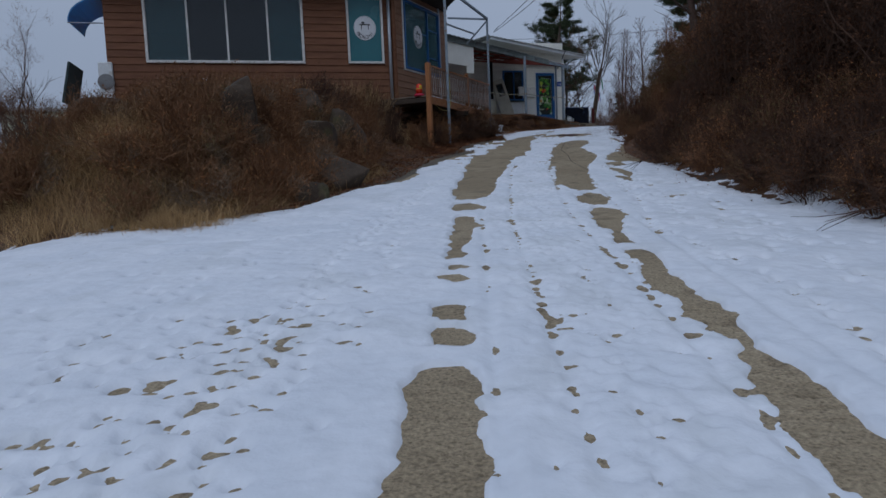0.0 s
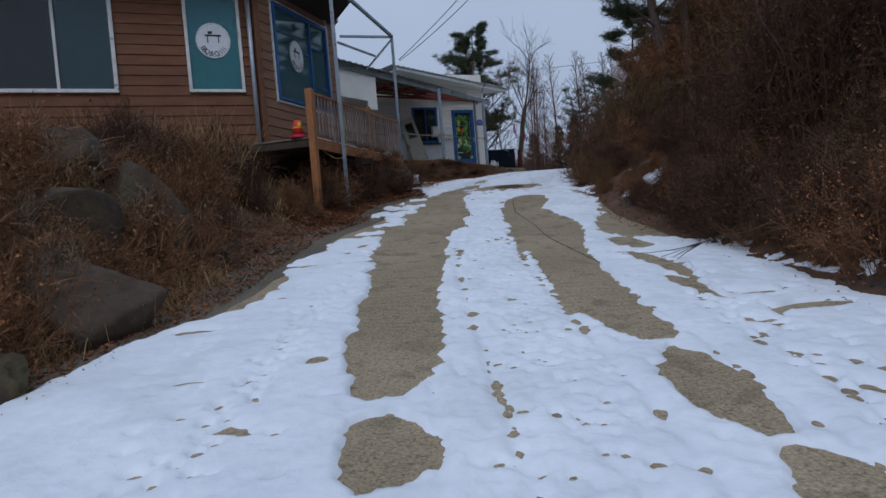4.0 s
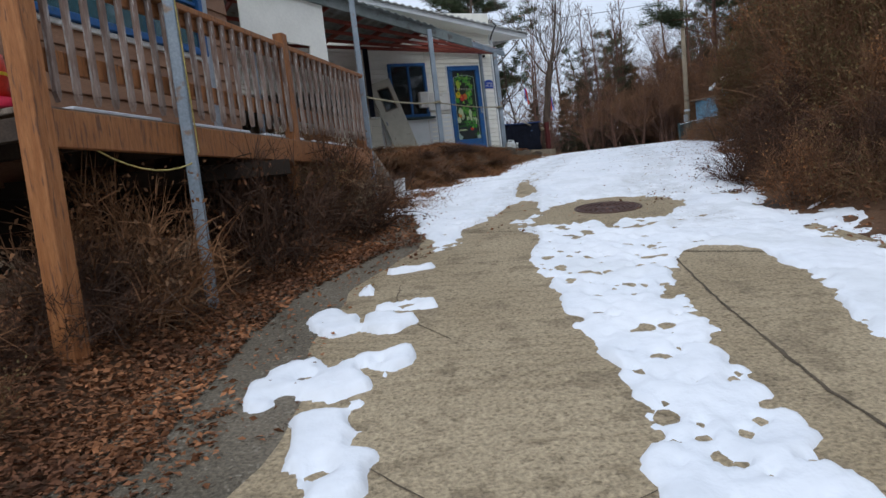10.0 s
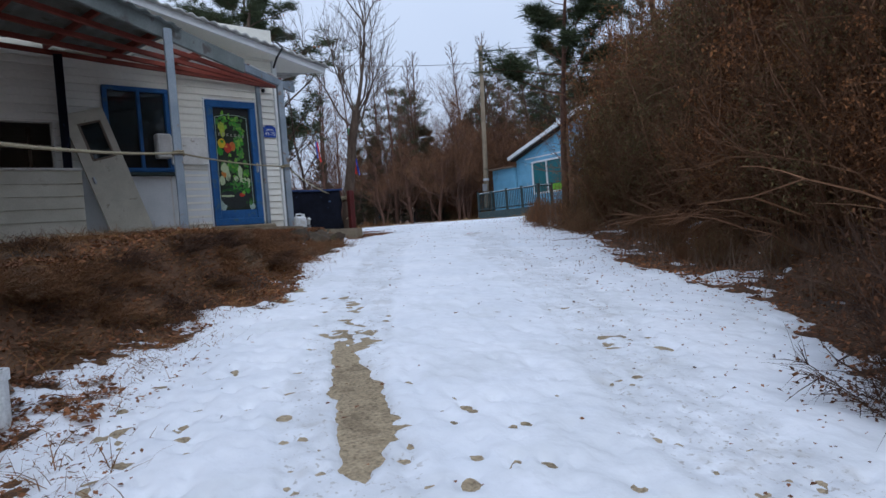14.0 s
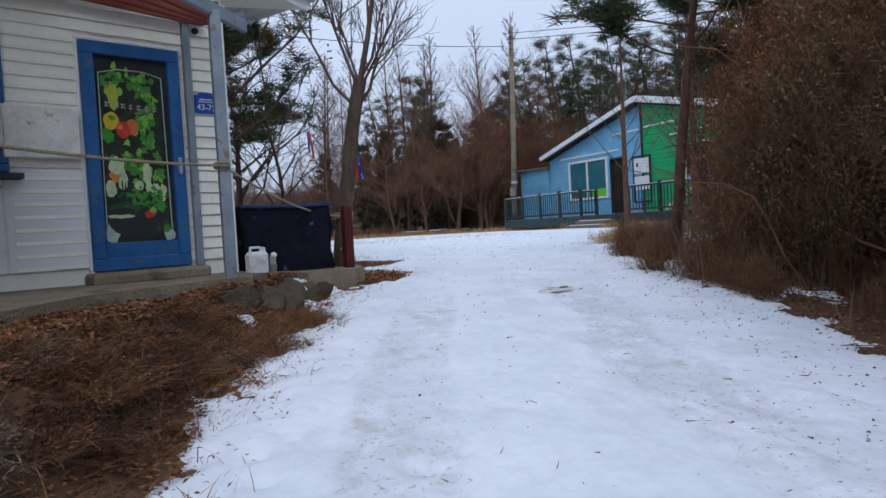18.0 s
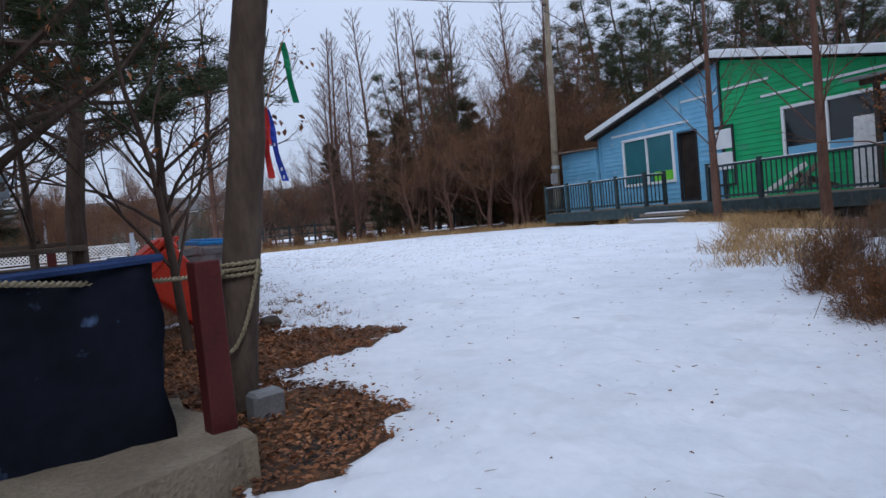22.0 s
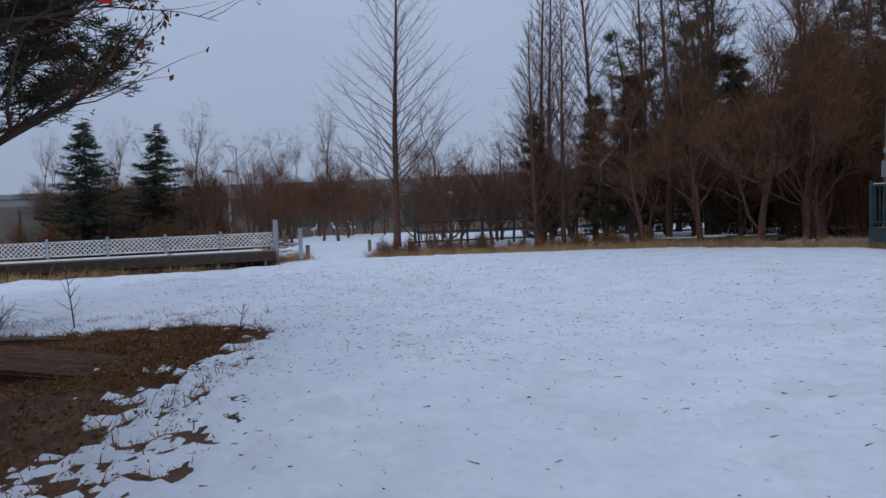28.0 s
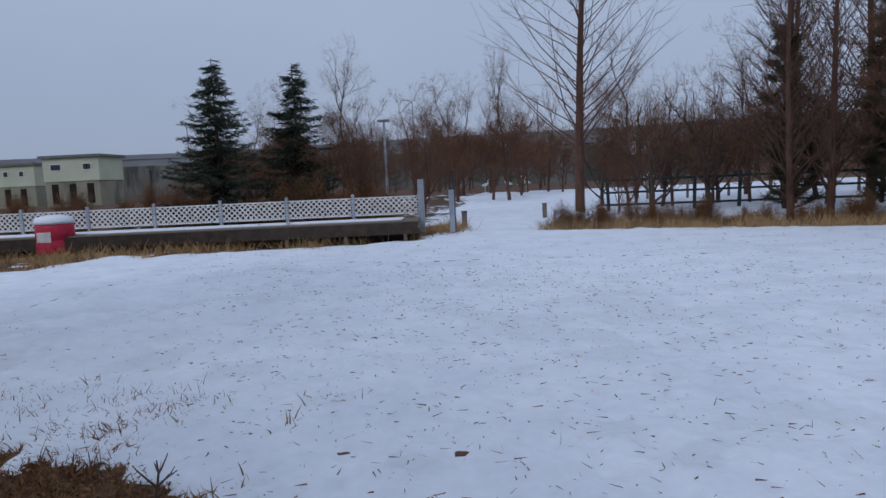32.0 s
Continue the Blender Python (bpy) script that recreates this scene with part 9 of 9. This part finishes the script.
for z in (0.25, 0.65, 1.05):
    block("rail", ff, (8.1, 0.03, z), (16.4, 0.05, 0.07), DARKWOOD)
ff2 = thing("orchard_fence", pose(13.0, 74, 3.98, 0, 0, -4), "weathered rail fence farther down the orchard", "fence")
for i in range(12):
    block("post", ff2, (1.7 * i, 0, 0.5), (0.1, 0.1, 1.1), GREYWOOD)
for z in (0.4, 0.9):
    block("rail", ff2, (9.3, 0.03, z), (19, 0.05, 0.08), GREYWOOD)
logs = thing("log_pile", pose(20.6, 57.2, at(20.6, 57.2), 0, 0, -8), "old grey logs and stones dusted with snow", "logs")
for i, (x, y, z, L, t) in enumerate(((0, 0, 0.12, 2.2, 4), (0.6, 0.35, 0.14, 1.8, -10), (1.8, -0.1, 0.12, 1.6, 12), (-1.2, 0.2, 0.13, 1.5, -4))):
    part("log", Geo().tube([(-L / 2, 0, 0), (0, 0.03, 0.02), (L / 2, 0, 0)], [0.12, 0.13, 0.11], 9), BARK, logs, "", Matrix.Translation((x, y, z)) @ pose(0, 0, 0, 0, 0, t), True)
    block("snow", logs, (x, y, z + 0.125), (L * 0.7, 0.12, 0.03), SNOW, turn=pose(0, 0, 0, 0, 0, t), chamfer=0.014)

# trees beyond the yard
big_spire = spire_tree("bare_larch", 31, 13.5, 0.17, "tall leafless conical tree with upswept branches", REDBARK, 100, 0.37, 0.58, 0.16, twigs=6)
plant(big_spire, 11.42, 66.1, 1.0, 1.0, 0)
thin = [spire_tree("bare_larch", 61 + i, 9.0, 0.10, "slender leafless tree with fine reddish twigs by the wood", REDBARK, 95, 0.25, 0.95, 0.08, "slender trees", 13) for i in range(2)]
brown = [spread_tree("brown_tree", 81 + i, 6.5, 0.11, "leafless brown tree with a fine twiggy crown", REDBARK, 0.12, 4, (5, 4, 4, 3), (0, 0), 0.95, "twiggy trees", 5000, TWIG, 0.42, 0.42, 0.08, True) for i in range(2)]
jun = [pine("juniper", 91 + i, 6.2, 0.10, "narrow dark evergreen with brownish foliage", 0.08, 60, 7, 0.17, DARKBARK, surf("juniper_foliage_" + "ab"[i], (0.045, 0.042, 0.022), (0.075, 0.058, 0.03), 1.0, 0.85, 0.0, islands=0.4), "dark evergreens", 0.26, 22) for i in range(2)]
for x, y, s, t, k in ((15.8, 58.9, 0.85, 0, 0), (16.9, 59.6, 1.0, 50, 1), (17.2, 63.5, 1.25, 90, 0), (19.0, 62.5, 1.35, 140, 1), (20.6, 59.5, 1.25, 200, 0), (21.8, 64, 1.4, 230, 1), (23.2, 61, 1.3, 300, 0), (25, 65, 1.5, 10, 1), (18.2, 66, 1.3, 80, 0), (27.5, 62, 1.5, 170, 1), (26, 57, 1.4, 99, 0)):
    plant(thin[k], x, y, s, 1.0, t)
for x, y, s, t, k in ((16.5, 61.0, 0.8, 0, 0), (18.4, 59.6, 0.85, 60, 1), (19.8, 60.8, 1.0, 120, 0), (21.3, 61.0, 1.0, 200, 1), (22.6, 58.6, 0.9, 250, 0), (23.9, 59.5, 1.1, 300, 1), (25.3, 59.0, 1.1, 20, 0), (26.5, 60.5, 1.2, 90, 1), (28.5, 59, 1.2, 150, 0), (30, 61, 1.2, 200, 1)):
    plant(jun[k], x, y, s, 1.0, t)
for x, y, s, t, k in ((18.9, 57.6, 0.8, 0, 0), (20.5, 57.0, 0.95, 70, 1), (21.6, 55.6, 1.05, 140, 0), (22.8, 55.3, 1.0, 200, 1), (24.2, 56.5, 1.15, 260, 0), (26.5, 56.0, 1.2, 300, 1), (13.2, 67.5, 0.6, 10, 0), (14.6, 66.9, 0.55, 50, 1), (16.0, 67.3, 0.6, 100, 0), (17.4, 67.9, 0.6, 160, 1), (13.8, 70.5, 0.6, 222, 0), (16.8, 72, 0.65, 280, 1), (19.5, 70, 0.75, 300, 0), (12.6, 64.9, 0.35, 20, 1), (4.8, 62.8, 0.62, 0, 0), (3.9, 64.5, 0.7, 90, 1), (1.8, 64.9, 0.6, 130, 0), (-0.6, 63.6, 0.5, 200, 1), (6.0, 66, 0.55, 250, 0)):
    plant(brown[k], x, y, s, 1.0, t)
yard_tree = spire_tree("yard_tree", 67, 7.6, 0.125, "young leafless tree with long rising limbs before the veranda", REDBARK, 26, 0.42, 0.8, 0.26, "trees before the veranda", 8)
plant(yard_tree, 21.0, 42.5, 1.0, 1.0, 15)
plant(yard_tree, 21.04, 39.55, 1.08, 1.0, 115)
for x, y, s in ((14.8, 35.0, 0.32), (16.0, 35.7, 0.32), (17.6, 36.3, 0.35), (19.2, 37.3, 0.35), (17.2, 34.6, 0.6), (18.8, 35.4, 0.6)):
    plant(brush[0], x, y, s, 1.4, x * 77)
sprA = spruce("spruce_tree", 7, 5.35, "dark conical spruce behind the lattice screen", 0.42, group="spruces")
plant(sprA, 0.45, 62.0, 1.0, 1.0, 0)
sprB = spruce("spruce_tree", 9, 5.3, "dark conical spruce with brown lower branches", 0.40, group="spruces")
plant(sprB, 2.45, 63.4, 1.0, 1.0, 0)
for x, y, s in ((1.5, 61.8, 0.7), (3.4, 62.4, 1.1), (4.5, 61.9, 0.9), (-0.4, 61.5, 0.7), (2.6, 62, 1.0), (5.3, 62.2, 0.6)):
    plant(brush[1], x, y, s, 1.3, x * 50)
for i in range(22):  # scrub behind the deck
    x = -10 + 0.75 * i + rp.uniform(-0.3, 0.3)
    plant(rp.choice(tall), x, 61.2 + 0.1 * x + rp.uniform(-0.8, 1.4), rp.uniform(0.42, 0.62), rp.uniform(0.8, 1.2), rp.uniform(0, 360))
for i in range(30):  # weeds along the far edge of the snow
    e_ = rp.random()
    x = 10.4 + 9.5 * e_
    plant(rp.choice(brush), x, float(np.interp(x, [10.4, 14.6, 20], [59.4, 58.8, 57.0])) + rp.uniform(-0.2, 0.9), rp.uniform(0.28, 0.5), rp.uniform(0.9, 1.4), rp.uniform(0, 360))
for i in range(14):
    plant(rp.choice(brush), -4 + 0.8 * i + rp.uniform(-0.2, 0.2), 55.6 + 0.13 * (0.8 * i) + rp.uniform(-0.2, 0.3), rp.uniform(0.22, 0.4), rp.uniform(0.9, 1.3), rp.uniform(0, 360))
orch = spread_tree("orchard_tree", 141, 3.6, 0.09, "low dark leafless orchard tree with twisted limbs", DARKBARK, 0.25, 3, (5, 5, 4), (0.15, 0.1), 1.1, "orchard trees", 900, TWIG, 0.55, 0.5, 0.06, True)
for x, y, s, t in ((13.4, 63.6, 0.95, 0), (15.2, 63.9, 1.0, 80), (17.1, 63.2, 1.05, 160), (18.7, 64.6, 1.1, 230), (14.3, 67.4, 0.9, 300), (16.4, 68.3, 1.0, 30), (19.6, 67.8, 1.1, 120), (12.4, 69.0, 0.9, 200)):
    plant(orch, x, y, s, 1.0, t)
# wooded hill behind the painted house and above the lane
hill_pine = pine("hill_pine", 44, 10.0, 0.16, "dark pine on the wooded hillside", 0.16, 36, 6, 0.27, group="hillside pines", size=0.42, per=12)
hr = random.Random(14)
for i in range(64):
    x, y = hr.uniform(31, 42), hr.uniform(30, 72)
    if x < 34.5 and y < 54.5:
        continue
    plant(hill_pine, x, y, hr.uniform(1.0, 1.4), 1.0, hr.uniform(0, 360))
for i in range(26):
    x, y = hr.uniform(31, 38), hr.uniform(46, 68)
    if x < 34 and y < 54.5:
        continue
    plant(hr.choice(tall), x, y, hr.uniform(1.6, 2.3), hr.uniform(0.9, 1.2), hr.uniform(0, 360))
for i in range(60):
    x, y = hr.uniform(36, 54), hr.uniform(30, 84)
    plant(hill_pine, x, y, hr.uniform(0.6, 1.0), 1.0, hr.uniform(0, 360))
for i in range(22):
    x, y = hr.uniform(16, 32), hr.uniform(2, 33)
    if x < float(xright(y)) + 6.5:
        continue
    plant(rp.choice(thin + brown), x, y, hr.uniform(0.7, 1.1), 1.0, hr.uniform(0, 360))
for i in range(16):
    x, y = hr.uniform(24.5, 31), hr.uniform(56, 66)
    plant(hr.choice(tall), x, y, hr.uniform(1.1, 1.8), hr.uniform(0.9, 1.3), hr.uniform(0, 360))
for i in range(18):
    x, y = hr.uniform(21, 31), hr.uniform(54.5, 68)
    plant(hr.choice(brown), x, y, hr.uniform(0.6, 1.05), 1.0, hr.uniform(0, 360))
for i in range(46):
    x, y = hr.uniform(27, 40), hr.uniform(30, 66)
    if 24 < x < 33.5 and 36 < y < 54.5:
        continue
    plant(hr.choice(brown), x, y, hr.uniform(0.7, 1.1), 1.0, hr.uniform(0, 360))
for i in range(16):
    plant(hill_pine, hr.uniform(22, 33), hr.uniform(60, 72), hr.uniform(0.75, 1.1), 1.0, hr.uniform(0, 360))
# scrub at the lower left and far bare trees
for x, y, s in ((-10.8, 17.5, 0.5), (-12.4, 19.5, 0.55), (-15, 24, 0.7), (-17, 22, 0.65)):
    plant(brown[hr.randint(0, 1)], x, y, s, 1.0, hr.uniform(0, 360))
for i in range(30):
    x, y = hr.uniform(-14, 16), hr.uniform(78, 105)
    plant(hr.choice(brown), x, y, hr.uniform(0.7, 1.05), 1.0, hr.uniform(0, 360))
for i in range(16):
    x, y = hr.uniform(14, 34), hr.uniform(74, 100)
    plant(hr.choice(brown + thin), x, y, hr.uniform(0.7, 1.1), 1.0, hr.uniform(0, 360))
for i in range(52):
    x, y = hr.uniform(-26, 40), hr.uniform(110, 128)
    plant(hill_pine, x, y, hr.uniform(0.5, 0.75), 0.85, hr.uniform(0, 360))

# white crane statues on the far lawn
cg = Geo()
cg.tube([(-0.3, 0, 0.62), (-0.1, 0, 0.66), (0.15, 0, 0.72), (0.28, 0, 0.85), (0.26, 0, 1.05), (0.34, 0, 1.12), (0.48, 0, 1.08)], [0.03, 0.12, 0.13, 0.06, 0.035, 0.04, 0.01], 8)
cg.tube([(0, 0.05, 0), (0, 0.05, 0.6)], 0.02, 5)
cg.tube([(0.04, -0.05, 0), (0.04, -0.05, 0.6)], 0.02, 5)
crane_me = cg.mesh("crane_statue", CLEANWHITE, True)
for x, y, s, t in ((4.9, 99.6, 1.0, 20), (6.9, 99.8, 1.1, 160), (7.9, 100.2, 1.1, 30), (8.4, 100.0, 1.2, 200), (18.1, 101, 1.0, 0), (30.3, 102, 1.4, 40)):
    tagged(part("crane_statue", crane_me, CLEANWHITE, None, "", pose(x, y, at(x, y), 0, 0, t) @ Matrix.Diagonal((s, s, s, 1))), "white crane statue on the snowy lawn", "statue", "crane statues")

# ---- far off: viaduct, pump houses, ridges ----
via = thing("viaduct", pose(0, 0, 0), "long grey concrete viaduct across the valley", "viaduct")
VP = [(-230, 158, 14.2), (-105, 177, 13.6), (-62, 182.6, 13.2), (-17, 188.4, 14.0), (20, 193, 14.2), (58, 197.6, 15.2), (120, 205, 16.5), (240, 222, 18)]
for a, b in zip(VP, VP[1:]):
    bar("girder", via, (a[0], a[1], a[2] - 1.6), (b[0], b[1], b[2] - 1.6), 9.0, 2.0, FARCONC)
    bar("parapet", via, (a[0], a[1] - 4.6, a[2] - 0.2), (b[0], b[1] - 4.6, b[2] - 0.2), 0.3, 1.0, FARCONC)
for i in range(15):
    x = -215 + 31 * i
    y, z = np.interp(x, [p[0] for p in VP], [p[1] for p in VP]), np.interp(x, [p[0] for p in VP], [p[2] for p in VP])
    block("pier", via, (x, y, (z - 2.5) / 2 - 1), (2.2, 5.0, z + 0.5), FARCONC, chamfer=0.3)
for x, h in ((-66, 6.5), (-110, 6.5), (-18, 8.5), (8, 7.5), (40, 7)):
    y, z = np.interp(x, [p[0] for p in VP], [p[1] for p in VP]) - 4.6, np.interp(x, [p[0] for p in VP], [p[2] for p in VP])
    s = thing("street_lamp", pose(x, y, z - 0.3), "slender street lamp on the viaduct", "street lamp", "viaduct lamps")
    part("pole", Geo().tube([(0, 0, 0), (0, 0, h - 0.5), (-0.6, 0, h), (-1.8, 0, h + 0.15)], [0.14, 0.1, 0.08, 0.06], 6), GREYPLASTIC, s)
    block("head", s, (-2.0, 0, h + 0.15), (0.8, 0.3, 0.12), GREYPLASTIC)
for x, y, w, zc in ((-52, 123.4, 7.4, 7.3), (-69.5, 132, 8.5, 7.1)):
    ph = thing("pump_house", pose(x, y, 0, 0, 0, 7), "cream pump house on a tall concrete base", "building", "pump houses")
    block("base", ph, (0, 2.5, zc / 2 - 2.5), (w, 6, zc + 5), KHAKI, chamfer=0.05)
    block("wall", ph, (0, 2.5, zc + 1.6), (w + 0.2, 6.2, 3.2), CREAM, chamfer=0.05)
    block("roof", ph, (0, 2.5, zc + 3.3), (w + 0.9, 6.9, 0.35), ROOFDARK)
    for u in (-2.0, 0.0 if w > 8 else 2.0, 2.4):
        wi = block("window", ph, (u, -0.62, zc + 1.9), (1.5 if u < 0 else 0.8, 0.1, 0.9), CLEANWHITE)
        block("pane", wi, (0, -0.06, 0), (1.3 if u < 0 else 0.6, 0.03, 0.7), DARKGLASS)
    for u in (-2.4, 0, 2.4):
        # near-black blocks in place of the slots' dark depth
        block("slot", ph, (u, -0.53, zc - 1.6), (0.9, 0.08, 2.6), DARKSHADE)
rw = thing("retaining_wall", pose(-78, 138, 0, 0, 0, 7), "stained grey concrete wall below the viaduct", "wall")
block("wall", rw, (25, 4, 3.6), (150, 1.2, 12.4), STAINED, chamfer=0.1)
for i in range(16):
    block("buttress", rw, (-20 + 5.5 * i, 3.2, 3.4), (0.7, 0.6, 11.6), STAINED, chamfer=0.1)
fl = thing("light_pole", pose(3.4, 71.3, at(3.4, 71.3)), "grey lamp post beyond the deck", "lamp post")
part("pole", Geo().tube([(0, 0, 0), (0, 0, 3.9)], [0.07, 0.05], 8), GALV, fl)
block("head", fl, (0, 0, 3.95), (0.5, 0.25, 0.1), GREYPLASTIC)
cabin = thing("far_cabin", pose(-35, 61, at(-35, 61), 0, 0, 20), "small pale cabin below the bank", "house")
block("wall", cabin, (0, 0, 2.4), (6, 4, 5.4), CREAM)
block("roof", cabin, (0, 0, 5.25), (6.6, 4.6, 0.3), ROOFSHEET)
block("window", cabin, (0.5, -2.03, 4.2), (1.2, 0.06, 0.8), DARKGLASS)
for name, xs, ybase, hh, mt, lab in (("ridge", (-700, 500), 640, 26, FARWOOD, "low wooded ridge on the horizon"), ("wooded_hill", (30, 260), 260, 24, FARWOOD, "dark wooded hill beyond the viaduct")):
    X = np.linspace(*xs, 160)
    prof = hh * (0.55 + 0.45 * fbm(X, X * 0, (xs[1] - xs[0]) / 7.0, 5)) + 4
    prof = prof * ss(0, 0.12, (X - xs[0]) / (xs[1] - xs[0])) * ss(1, 0.88, (X - xs[0]) / (xs[1] - xs[0])) + rs.uniform(0, 1.2, 160)
    V = np.concatenate([np.stack([X, X * 0 + ybase - 60, X * 0 + 2], 1), np.stack([X, X * 0 + ybase, prof], 1), np.stack([X, X * 0 + ybase + 80, X * 0 + 2], 1)])
    k = np.arange(159)[:, None]
    Fq = np.concatenate([k + np.array([[0, 1, 161, 160]]), k + 160 + np.array([[0, 1, 161, 160]])])
    tagged(new(name, raw_mesh(name, V, Fq, mt, True)), lab, "hill", kind="structure")
